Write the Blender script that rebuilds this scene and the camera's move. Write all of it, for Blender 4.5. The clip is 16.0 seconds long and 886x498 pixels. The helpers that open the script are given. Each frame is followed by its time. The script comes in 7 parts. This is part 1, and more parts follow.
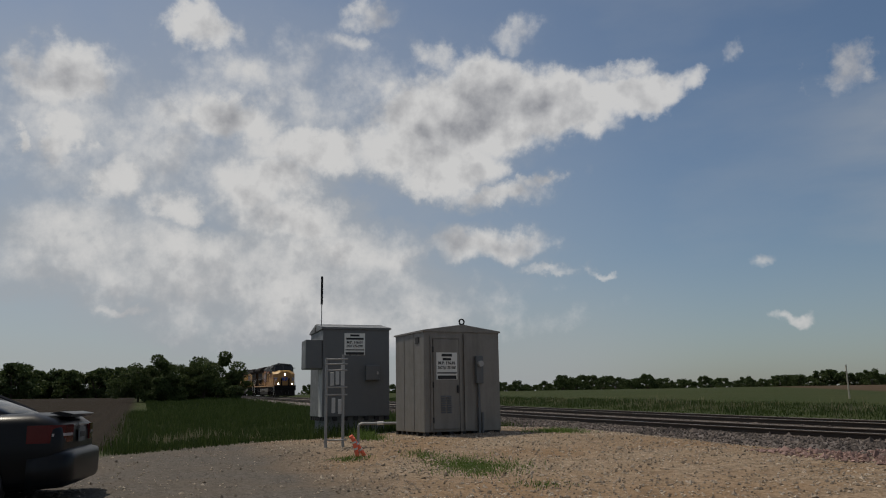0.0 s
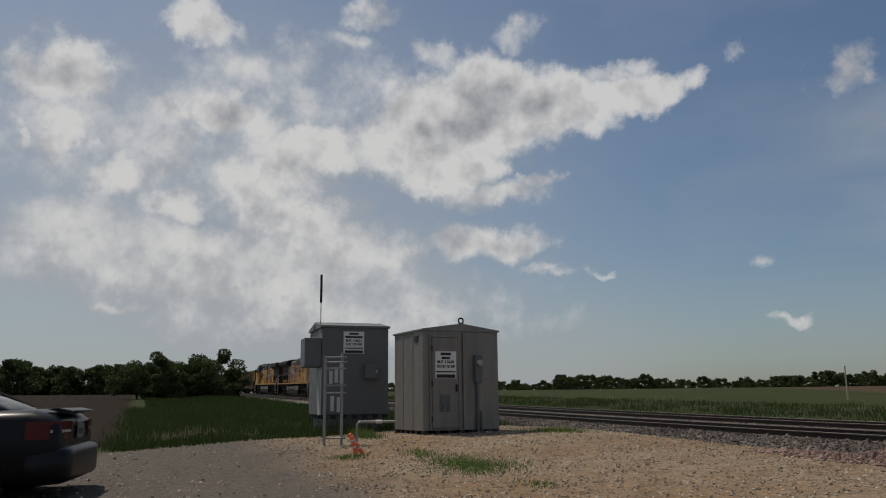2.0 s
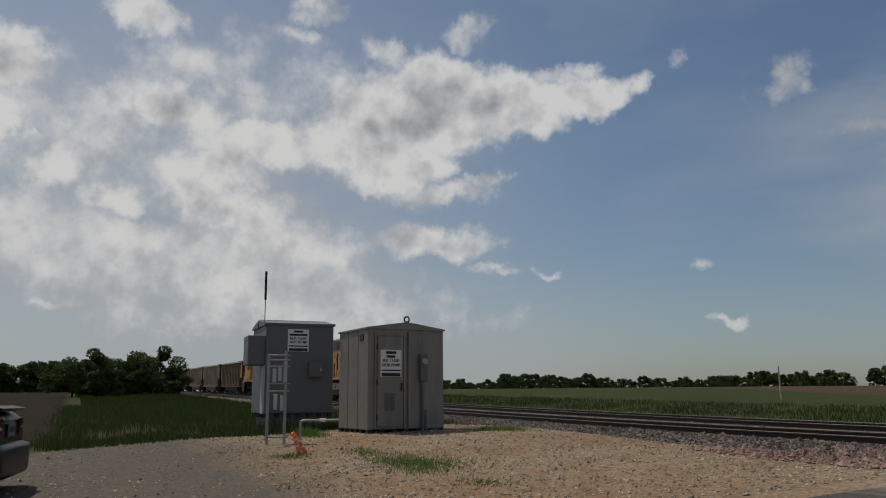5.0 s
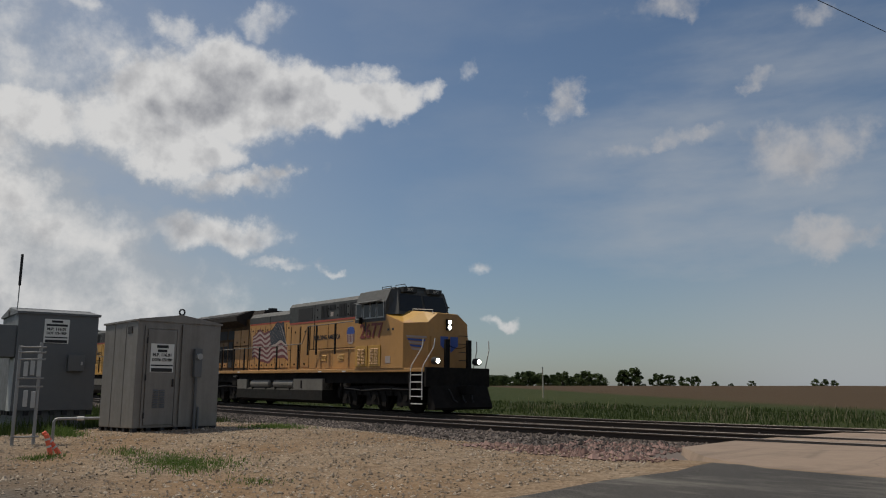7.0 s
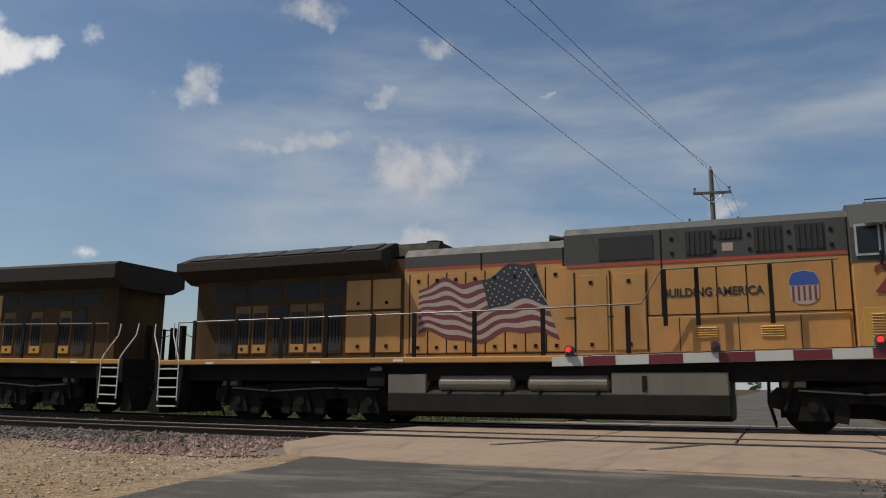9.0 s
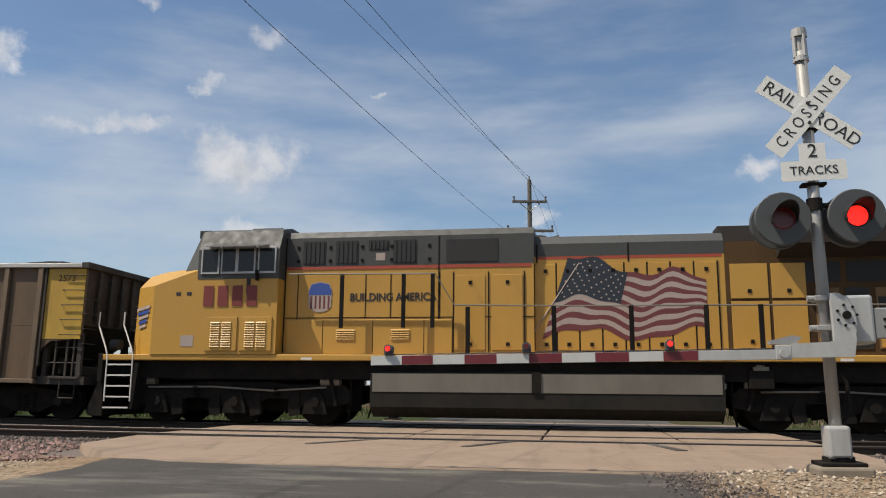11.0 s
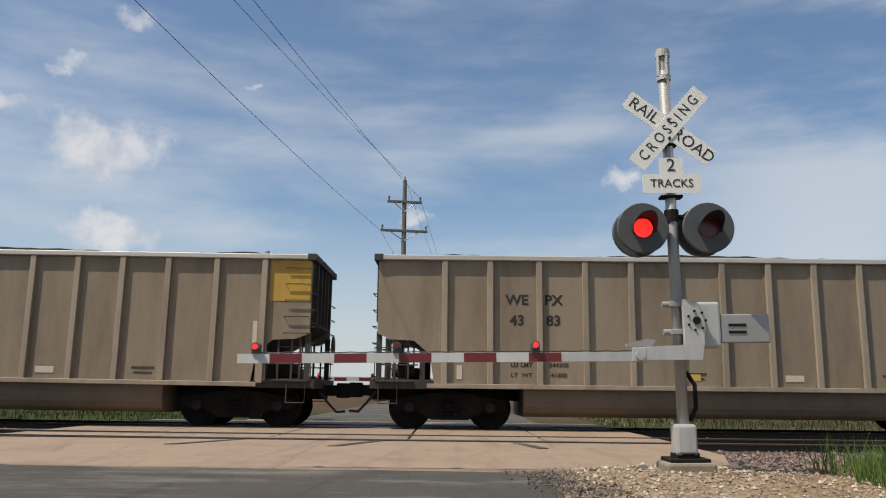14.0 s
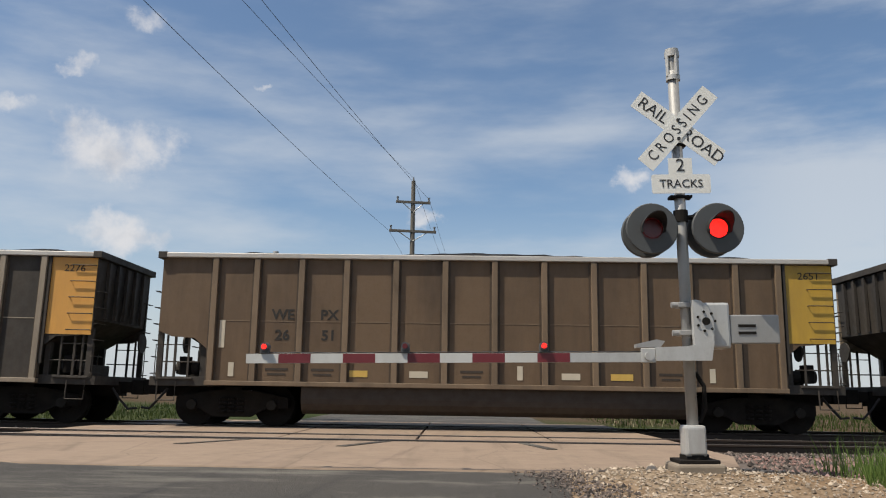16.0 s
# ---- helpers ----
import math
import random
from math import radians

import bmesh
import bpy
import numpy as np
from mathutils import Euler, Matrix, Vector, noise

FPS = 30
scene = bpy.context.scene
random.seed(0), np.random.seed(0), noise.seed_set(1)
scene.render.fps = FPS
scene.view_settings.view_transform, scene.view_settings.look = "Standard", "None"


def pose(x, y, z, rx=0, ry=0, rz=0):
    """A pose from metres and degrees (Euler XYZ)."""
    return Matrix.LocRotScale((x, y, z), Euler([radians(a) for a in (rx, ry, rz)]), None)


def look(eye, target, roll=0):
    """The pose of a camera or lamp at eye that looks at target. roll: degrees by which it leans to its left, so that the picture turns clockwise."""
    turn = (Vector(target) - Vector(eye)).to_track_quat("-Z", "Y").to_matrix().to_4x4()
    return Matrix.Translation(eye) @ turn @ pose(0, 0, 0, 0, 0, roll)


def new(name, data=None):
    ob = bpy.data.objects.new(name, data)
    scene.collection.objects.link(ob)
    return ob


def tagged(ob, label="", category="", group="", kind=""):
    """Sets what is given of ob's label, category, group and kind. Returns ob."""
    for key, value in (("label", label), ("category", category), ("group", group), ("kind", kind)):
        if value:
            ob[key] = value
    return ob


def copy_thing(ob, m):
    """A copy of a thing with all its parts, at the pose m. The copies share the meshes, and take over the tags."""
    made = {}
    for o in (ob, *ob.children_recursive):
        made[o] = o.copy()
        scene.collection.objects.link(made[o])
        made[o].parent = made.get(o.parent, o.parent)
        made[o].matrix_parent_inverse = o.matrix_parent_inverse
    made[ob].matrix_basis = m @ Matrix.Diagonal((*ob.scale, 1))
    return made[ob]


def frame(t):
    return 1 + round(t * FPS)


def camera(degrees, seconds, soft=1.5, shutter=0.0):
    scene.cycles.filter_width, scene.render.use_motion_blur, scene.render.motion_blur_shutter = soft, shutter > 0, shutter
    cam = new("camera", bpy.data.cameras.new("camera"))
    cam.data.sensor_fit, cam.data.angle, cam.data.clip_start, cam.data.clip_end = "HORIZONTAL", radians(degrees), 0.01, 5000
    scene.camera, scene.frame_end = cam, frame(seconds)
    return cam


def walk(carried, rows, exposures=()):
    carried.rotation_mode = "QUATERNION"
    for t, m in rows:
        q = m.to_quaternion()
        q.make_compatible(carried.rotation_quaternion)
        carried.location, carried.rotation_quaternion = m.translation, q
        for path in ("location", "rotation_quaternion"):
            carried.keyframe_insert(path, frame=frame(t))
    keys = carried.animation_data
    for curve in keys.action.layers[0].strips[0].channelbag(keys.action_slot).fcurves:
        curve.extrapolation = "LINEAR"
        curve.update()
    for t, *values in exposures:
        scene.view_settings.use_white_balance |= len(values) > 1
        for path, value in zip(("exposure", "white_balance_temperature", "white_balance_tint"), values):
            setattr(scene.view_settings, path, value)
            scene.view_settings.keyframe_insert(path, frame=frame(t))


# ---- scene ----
cam = camera(58.3, 16.0, soft=1.1)
EYE = 0.82
SPEED = 13.79
TURNS = [
    (0, 69.51, 10.91, 0.91), (1.5, 69.42, 10.84, 0.66), (3, 69.43, 10.81, 0.49), (3.8, 69.1, 10.79, 0.47),
    (4.6, 67.0, 10.73, 0.45), (5.5, 63.41, 10.65, 0.43), (6, 60.91, 10.60, 0.35), (6.5, 56.87, 10.53, 0.27),
    (7, 49.88, 10.44, 0.17), (7.5, 42.87, 10.34, 0.15), (8, 36.04, 10.26, 0.04), (8.5, 28.67, 10.20, -0.12),
    (9, 22.55, 10.16, -0.19), (9.5, 18.30, 10.13, -0.24), (10, 15.49, 10.13, -0.34), (10.8, 11.0, 10.13, -0.41),
    (11.6, 5.6, 10.14, -0.49), (12.3, 1.9, 10.15, -0.54), (12.5, 1.12, 10.15, -0.56), (13, 0.43, 10.17, -0.60),
    (13.5, 0.36, 10.18, -0.62), (14, 0.39, 10.17, -0.63), (14.5, 0.39, 10.18, -0.65), (15, 0.43, 10.17, -0.67),
    (15.5, 0.72, 10.18, -0.74), (16, 0.99, 10.19, -0.77)]
walk(cam, [(t, pose(0, 0, EYE, 90 + p, r, a)) for t, a, p, r in TURNS],
     exposures=[(0, -0.52), (5.5, -0.52), (7.5, -0.36), (9, -0.08), (10, 0.24), (12.5, 0.36), (16, 0.37)])

# ---- sky and sun ----
SUN_DIR = Vector((-0.45, -0.24, 0.87)).normalized()
sun_data = bpy.data.lights.new("sun", "SUN")
sun_data.energy, sun_data.angle, sun_data.color = 4.8, radians(0.55), (1.0, 0.905, 0.76)
sun = new("sun", sun_data)
sun.matrix_world = look((0, 0, 60), Vector((0, 0, 60)) - SUN_DIR)


def build_sky():
    world = bpy.data.worlds.new("sky")
    scene.world = world
    world.use_nodes = True
    nt = world.node_tree
    N, L = nt.nodes, nt.links
    N.clear()

    def m(op, a, b=None, c=None, clamp=False):
        n = N.new("ShaderNodeMath")
        n.operation, n.use_clamp = op, clamp
        for i, v in enumerate((a, b, c)):
            if v is None:
                continue
            if isinstance(v, (int, float)):
                n.inputs[i].default_value = v
            else:
                L.new(v, n.inputs[i])
        return n.outputs[0]

    def ramp(v, lo, hi):
        n = N.new("ShaderNodeMapRange")
        n.interpolation_type = "SMOOTHSTEP"
        L.new(v, n.inputs[0])
        n.inputs[1].default_value, n.inputs[2].default_value = lo, hi
        return n.outputs[0]

    def mix(f, a, b):
        n = N.new("ShaderNodeMix")
        n.data_type = "RGBA"
        for i, v in ((0, f), (6, a), (7, b)):
            if isinstance(v, (tuple, float)):
                n.inputs[i].default_value = (*v, 1) if isinstance(v, tuple) else v
            else:
                L.new(v, n.inputs[i])
        return n.outputs[2]

    sky = N.new("ShaderNodeTexSky")
    sky.sky_type, sky.sun_disc = "NISHITA", False
    sky.sun_elevation = math.asin(SUN_DIR.z)
    sky.sun_rotation = math.atan2(SUN_DIR.x, SUN_DIR.y)
    sky.air_density, sky.dust_density, sky.ozone_density = 1.0, 1.2, 1.0
    scaled = N.new("ShaderNodeVectorMath")
    scaled.operation = "MULTIPLY"
    scaled.inputs[1].default_value = SKY_GAIN
    L.new(sky.outputs[0], scaled.inputs[0])

    tc = N.new("ShaderNodeTexCoord")
    sep = N.new("ShaderNodeSeparateXYZ")
    L.new(tc.outputs["Generated"], sep.inputs[0])
    x, y, z = sep.outputs
    az = m("MULTIPLY", m("ARCTAN2", m("MULTIPLY", x, -1), y), 57.2958)
    el = m("MULTIPLY", m("ARCSINE", z), 57.2958)

    def fbm(scale, detail, rough, stretch=None, shift=None):
        n = N.new("ShaderNodeTexNoise")
        n.inputs["Scale"].default_value, n.inputs["Detail"].default_value = scale, detail
        n.inputs["Roughness"].default_value = rough
        if stretch:
            mp = N.new("ShaderNodeMapping")
            mp.inputs["Scale"].default_value = stretch
            mp.inputs["Rotation"].default_value = (0.12, -0.2, 0.3)
            L.new(tc.outputs["Generated"], mp.inputs[0])
            L.new(mp.outputs[0], n.inputs["Vector"])
        elif shift:
            mv = N.new("ShaderNodeVectorMath")
            mv.operation = "ADD"
            mv.inputs[1].default_value = shift
            L.new(tc.outputs["Generated"], mv.inputs[0])
            L.new(mv.outputs[0], n.inputs["Vector"])
        else:
            L.new(tc.outputs["Generated"], n.inputs["Vector"])
        return n

    billow = m("ADD", m("MULTIPLY", fbm(15, 9, 0.60).outputs[0], 0.7), m("MULTIPLY", fbm(42, 7, 0.62).outputs[0], 0.3))
    warp = fbm(13, 6, 0.6).outputs["Color"]
    ws = N.new("ShaderNodeSeparateColor")
    L.new(warp, ws.inputs[0])
    azw = m("ADD", az, m("MULTIPLY", m("SUBTRACT", ws.outputs[0], 0.5), 8.0))
    elw = m("ADD", el, m("MULTIPLY", m("SUBTRACT", ws.outputs[1], 0.5), 5.0))
    density = None
    for a, e, wa, we, k in CLOUDS:
        da = m("DIVIDE", m("SUBTRACT", azw, a), wa)
        de = m("DIVIDE", m("SUBTRACT", elw, e), we)
        q = m("MULTIPLY_ADD", da, da, m("MULTIPLY", de, de))
        v = m("MULTIPLY", m("SUBTRACT", 1.15, q), k)
        density = v if density is None else m("SMOOTH_MAX", density, v, 0.35)
    density = m("MAXIMUM", density, -0.75)
    puff = m("SUBTRACT", billow, 0.5)
    body = m("ADD", density, m("MULTIPLY", puff, 2.6))
    cover = ramp(body, -0.20, 0.92)
    # thin high veil, in long streaks, and haze near the horizon
    streak = fbm(2.6, 8, 0.55, (1.0, 1.5, 4.2)).outputs[0]
    band = m("MULTIPLY", m("MULTIPLY", ramp(az, 8.0, 30.0), ramp(m("MULTIPLY", az, -1.0), -58.0, -38.0)), m("MULTIPLY", ramp(el, 4.0, 11.0), ramp(m("MULTIPLY", el, -1.0), -22.0, -13.0)))
    dim = m("MULTIPLY", ramp(az, 34.0, 46.0), 0.52)
    veil = m("MULTIPLY", ramp(m("ADD", streak, m("MULTIPLY", band, 0.13)), 0.36, 0.84), m("SUBTRACT", 0.72, dim))
    low = m("MULTIPLY", ramp(m("MULTIPLY", el, -1.0), -15.0, 1.0), 0.80)
    mist = ramp(m("ADD", density, m("MULTIPLY", m("SUBTRACT", streak, 0.5), 2.6)), -1.1, 0.5)
    left = m("MULTIPLY", m("MULTIPLY", ramp(az, 46.0, 80.0), ramp(m("MULTIPLY", el, -1), -40.0, -7.0)), m("MULTIPLY_ADD", mist, 0.45, 0.55))
    right = m("MULTIPLY", m("MULTIPLY", ramp(m("MULTIPLY", az, -1.0), 6.0, 26.0), ramp(streak, 0.3, 0.6)), 0.72)
    clear = m("MULTIPLY", ramp(az, 22.0, 40.0), ramp(m("MULTIPLY", az, -1.0), -64.0, -48.0))
    low = m("MULTIPLY", low, m("SUBTRACT", 1.0, m("MULTIPLY", clear, 0.72)))
    haze = m("MAXIMUM", m("MAXIMUM", low, veil), m("MAXIMUM", left, right), clamp=True)
    blue = mix(1.0, (0, 0, 0), scaled.outputs[0])
    base = mix(haze, blue, HAZE)
    # bright rims and grey bellies, from the thickness of the cloud
    toward = tuple(SUN_DIR * 0.022)
    here, there = fbm(15, 6, 0.52).outputs[0], fbm(15, 6, 0.52, shift=toward).outputs[0]
    relief = m("MULTIPLY", m("SUBTRACT", here, there), 3.4)
    soft = m("MULTIPLY", m("SUBTRACT", fbm(8, 4, 0.5).outputs[0], 0.5), 2.2)
    thick = m("SUBTRACT", ramp(m("ADD", density, m("ADD", soft, m("MULTIPLY", puff, 1.2))), 0.45, 2.5), relief, clamp=True)
    cloud = mix(thick, mix(ramp(az, 34.0, 50.0), CLOUD_THIN, CLOUD_LIGHT), CLOUD_DARK)
    col = mix(m("MULTIPLY", cover, 0.92), base, cloud)
    bg = N.new("ShaderNodeBackground")
    bg.inputs[1].default_value = 1.0
    L.new(col, bg.inputs[0])
    out = N.new("ShaderNodeOutputWorld")
    L.new(bg.outputs[0], out.inputs[0])


SKY_GAIN = (0.080, 0.087, 0.091)
HAZE = (0.485, 0.515, 0.55)
CLOUD_LIGHT = (0.88, 0.87, 0.855)
CLOUD_THIN = (0.57, 0.565, 0.575)
CLOUD_DARK = (0.40, 0.405, 0.43)
# clouds: bearing, height, half width, half height in degrees, weight
CLOUDS = [(71.1, 20.1, 4.5, 3.0, 1.1), (65.9, 20.8, 6.4, 3.5, 1.5), (60.0, 20.8, 5.8, 2.6, 1.3), (55.0, 21.2, 3.8, 1.6, 1.0), (51.1, 21.7, 1.8, 0.9, 0.7), (68.6, 17.0, 4.4, 2.2, 1.2), (73.2, 18.1, 3.8, 2.0, 1.0)]
CLOUDS += [(64.4, 14.7, 3.5, 1.0, 0.8), (61.9, 15.5, 1.9, 0.6, 0.7), (78.7, 18.0, 5.0, 1.7, 1.0), (82.3, 15.4, 4.4, 1.9, 0.9), (80.2, 13.1, 4.4, 1.8, 0.8), (84.8, 19.7, 3.5, 1.8, 1.0), (87.3, 25.8, 2.7, 1.4, 0.95)]
CLOUDS += [(95.7, 21.4, 3.8, 2.3, 1.1), (96.4, 17.7, 1.2, 1.8, 0.7), (93.3, 15.2, 2.2, 1.8, 0.8), (89.0, 13.5, 2.2, 1.2, 0.75), (84.2, 23.4, 2.4, 1.5, 0.51), (89.2, 20.2, 1.6, 1.0, 0.51), (74.5, 27.3, 2.2, 0.9, 0.51)]
CLOUDS += [(75.8, 25.5, 1.7, 0.7, 0.42), (66.2, 10.9, 4.7, 1.4, 0.8), (76.9, 10.6, 5.7, 1.8, 0.51), (87.6, 10.7, 7.1, 1.4, 0.47), (90.6, 6.4, 2.0, 0.4, 0.42), (47.4, 8.8, 1.2, 0.5, 0.51), (45.0, 5.2, 1.1, 0.4, 0.42)]
CLOUDS += [(41.1, 20.2, 1.5, 1.2, 0.51), (62.2, 9.0, 1.5, 0.4, 0.38), (58.3, 9.1, 1.1, 0.3, 0.34), (82.8, 4.9, 1.8, 0.5, 0.3), (99.1, 17.0, 0.8, 0.8, 0.7), (70.1, 24.7, 1.3, 0.8, 0.38), (63.8, 25.7, 2.0, 0.8, 0.3)]
CLOUDS += [(56.1, 22.9, 1.6, 0.7, 0.51), (23.0, 24.4, 1.8, 0.8, 0.43), (27.5, 20.6, 1.0, 0.6, 0.43), (24.7, 15.5, 3.9, 2.0, 0.54), (32.1, 17.6, 1.8, 0.5, 0.32), (36.9, 17.1, 1.8, 0.5, 0.25), (47.5, 8.7, 1.4, 0.6, 0.36)]
CLOUDS += [(14.5, 20.6, 0.6, 0.2, 0.29), (33.0, 26.5, 3.0, 0.7, 0.32), (48.0, 22.9, 0.8, 0.6, 0.29), (23.9, 10.3, 2.4, 1.3, 0.58), (21.6, 9.9, 1.7, 0.7, 0.43), (-12.4, 15.2, 1.5, 0.8, 0.54), (2.4, 11.9, 1.3, 0.6, 0.43)]
CLOUDS += [(91.7, 18.0, 8.8, 4.5, 0.34), (80.4, 22.8, 7.9, 3.4, 0.28), (82.9, 8.5, 11.6, 2.4, 0.42), (75.3, 6.1, 13.1, 1.8, 0.34), (94.1, 10.7, 5.5, 2.6, 0.34)]
build_sky()


# ---- shapes of the land ----
def sstep(v, a, b):
    u = min(1.0, max(0.0, (v - a) / (b - a)))
    return u * u * (3 - 2 * u)


def rise(x):
    """The land and the line climb gently towards the far end."""
    x = max(x, -170.0)
    u = -(x + 13.0) / 5.0
    return 0.0185 * 5.0 * (math.log1p(math.exp(-abs(u))) + max(u, 0.0))


def slope(x):
    return (rise(x + 1) - rise(x - 1)) / 2


NEAR_Y, FAR_Y = 14.68, 18.95
ROAD_L, ROAD_R = -5.3, 1.6


def ground_z(x, y):
    z = -0.28 + 0.17 * sstep(y, 3.0, 9.0) + rise(x)
    z += 0.24 * math.exp(-((x + 16.5) ** 2 + (y - 5.0) ** 2) / 30.0)
    z -= 0.25 * sstep(y, 10.0, 11.0) * (1 - sstep(y, 20.5, 24.0))
    z += 0.10 * math.exp(-((x - 2.7) ** 2 + (y - 9.0) ** 2) / 2.2)
    if y > 24:
        z += 0.0052 * (min(y, 420) - 24)
    z += 0.35 * sstep(-x, 17.0, 26.0) * (1 - sstep(-x, 60, 90)) * -0.6 * sstep(8 - y, 0, 6)
    d = math.hypot(x, y)
    if d > 6 and not (-9 < x < 6):
        z += 0.04 * noise.noise(Vector((x * 0.35, y * 0.35, 0.3))) + 0.02 * noise.noise(Vector((x * 1.1, y * 1.1, 5)))
    return z


# ---- materials ----
def shader(name, rough=0.7, metal=0.0):
    mat = bpy.data.materials.new(name)
    mat.use_nodes = True
    nt = mat.node_tree
    b = nt.nodes["Principled BSDF"]
    b.inputs["Roughness"].default_value, b.inputs["Metallic"].default_value = rough, metal
    return mat, nt, b


def coords(nt, kind="Object"):
    return nt.nodes.new("ShaderNodeTexCoord").outputs[kind]


def tex(nt, scale, detail=4, rough=0.6, vec=None, stretch=None):
    n = nt.nodes.new("ShaderNodeTexNoise")
    n.inputs["Scale"].default_value, n.inputs["Detail"].default_value, n.inputs["Roughness"].default_value = scale, detail, rough
    v = vec or coords(nt)
    if stretch:
        mp = nt.nodes.new("ShaderNodeMapping")
        mp.inputs["Scale"].default_value = stretch
        nt.links.new(v, mp.inputs[0])
        v = mp.outputs[0]
    nt.links.new(v, n.inputs["Vector"])
    return n.outputs[0]


def span(nt, v, lo, hi, a=0.0, b=1.0):
    n = nt.nodes.new("ShaderNodeMapRange")
    nt.links.new(v, n.inputs[0])
    for i, q in enumerate((lo, hi, a, b)):
        n.inputs[i + 1].default_value = q
    return n.outputs[0]


def blend(nt, f, a, b, mode="MIX"):
    n = nt.nodes.new("ShaderNodeMix")
    n.data_type, n.blend_type = "RGBA", mode
    for i, v in ((0, f), (6, a), (7, b)):
        if isinstance(v, (int, float)):
            n.inputs[i].default_value = v
        elif isinstance(v, tuple):
            n.inputs[i].default_value = (*v, 1)
        else:
            nt.links.new(v, n.inputs[i])
    return n.outputs[2]


def bump(nt, b, h, strength, dist):
    n = nt.nodes.new("ShaderNodeBump")
    n.inputs["Strength"].default_value, n.inputs["Distance"].default_value = strength, dist
    nt.links.new(h, n.inputs["Height"])
    nt.links.new(n.outputs[0], b.inputs["Normal"])


def paint(name, col, rough=0.5, metal=0.0, dirt=(0.12, 0.09, 0.06), amount=0.35, scale=1.2, streak=(1, 1, 0.25), spots=9.0):
    """Painted or bare sheet: large soft stains, vertical runs and fine specks."""
    mat, nt, b = shader(name, rough, metal)
    big = span(nt, tex(nt, scale, 6, 0.65, stretch=streak), 0.42, 0.72, 0, amount)
    fine = span(nt, tex(nt, spots * 3, 5, 0.7), 0.5, 0.8, 0, amount * 0.6)
    c = blend(nt, big, col, dirt)
    c = blend(nt, fine, c, tuple(v * 0.6 for v in col))
    nt.links.new(c, b.inputs["Base Color"])
    nt.links.new(span(nt, tex(nt, 5, 4), 0.3, 0.7, rough - 0.1, rough + 0.15), b.inputs["Roughness"])
    bump(nt, b, tex(nt, spots * 4, 3), 0.15, 0.004)
    return mat


def plain(name, col, rough=0.6, metal=0.0):
    mat, nt, b = shader(name, rough, metal)
    f = span(nt, tex(nt, 7, 5, 0.65), 0.35, 0.7, 0, 0.35)
    nt.links.new(blend(nt, f, col, tuple(v * 0.7 for v in col)), b.inputs["Base Color"])
    return mat


def glow(name, col, strength):
    mat, nt, b = shader(name, 0.4)
    b.inputs["Base Color"].default_value = (*col, 1)
    b.inputs["Emission Color"].default_value = (*col, 1)
    b.inputs["Emission Strength"].default_value = strength
    return mat


def leafy(name, a, c, trans=0.25):
    mat, nt, b = shader(name, 0.7)
    b.inputs["Specular IOR Level"].default_value = 0.12
    r = nt.nodes.new("ShaderNodeNewGeometry").outputs["Random Per Island"]
    k = nt.nodes.new("ShaderNodeObjectInfo").outputs["Random"]
    col = blend(nt, r, a, c)
    col = blend(nt, span(nt, k, 0, 1, 0, 0.35), col, tuple(v * 0.55 for v in a))
    nt.links.new(col, b.inputs["Base Color"])
    t = nt.nodes.new("ShaderNodeBsdfTranslucent")
    nt.links.new(col, t.inputs[0])
    mx = nt.nodes.new("ShaderNodeMixShader")
    mx.inputs[0].default_value = trans
    nt.links.new(b.outputs[0], mx.inputs[1])
    nt.links.new(t.outputs[0], mx.inputs[2])
    nt.links.new(mx.outputs[0], nt.nodes["Material Output"].inputs[0])
    return mat


def rocky(name, a, c, rough=0.9):
    mat, nt, b = shader(name, rough)
    r = nt.nodes.new("ShaderNodeNewGeometry").outputs["Random Per Island"]
    col = blend(nt, r, a, c)
    f = span(nt, tex(nt, 0.5, 5, 0.6), 0.4, 0.7, 0, 0.5)
    col = blend(nt, f, col, tuple(v * 0.75 for v in a))
    nt.links.new(col, b.inputs["Base Color"])
    bump(nt, b, tex(nt, 60, 3), 0.3, 0.004)
    return mat


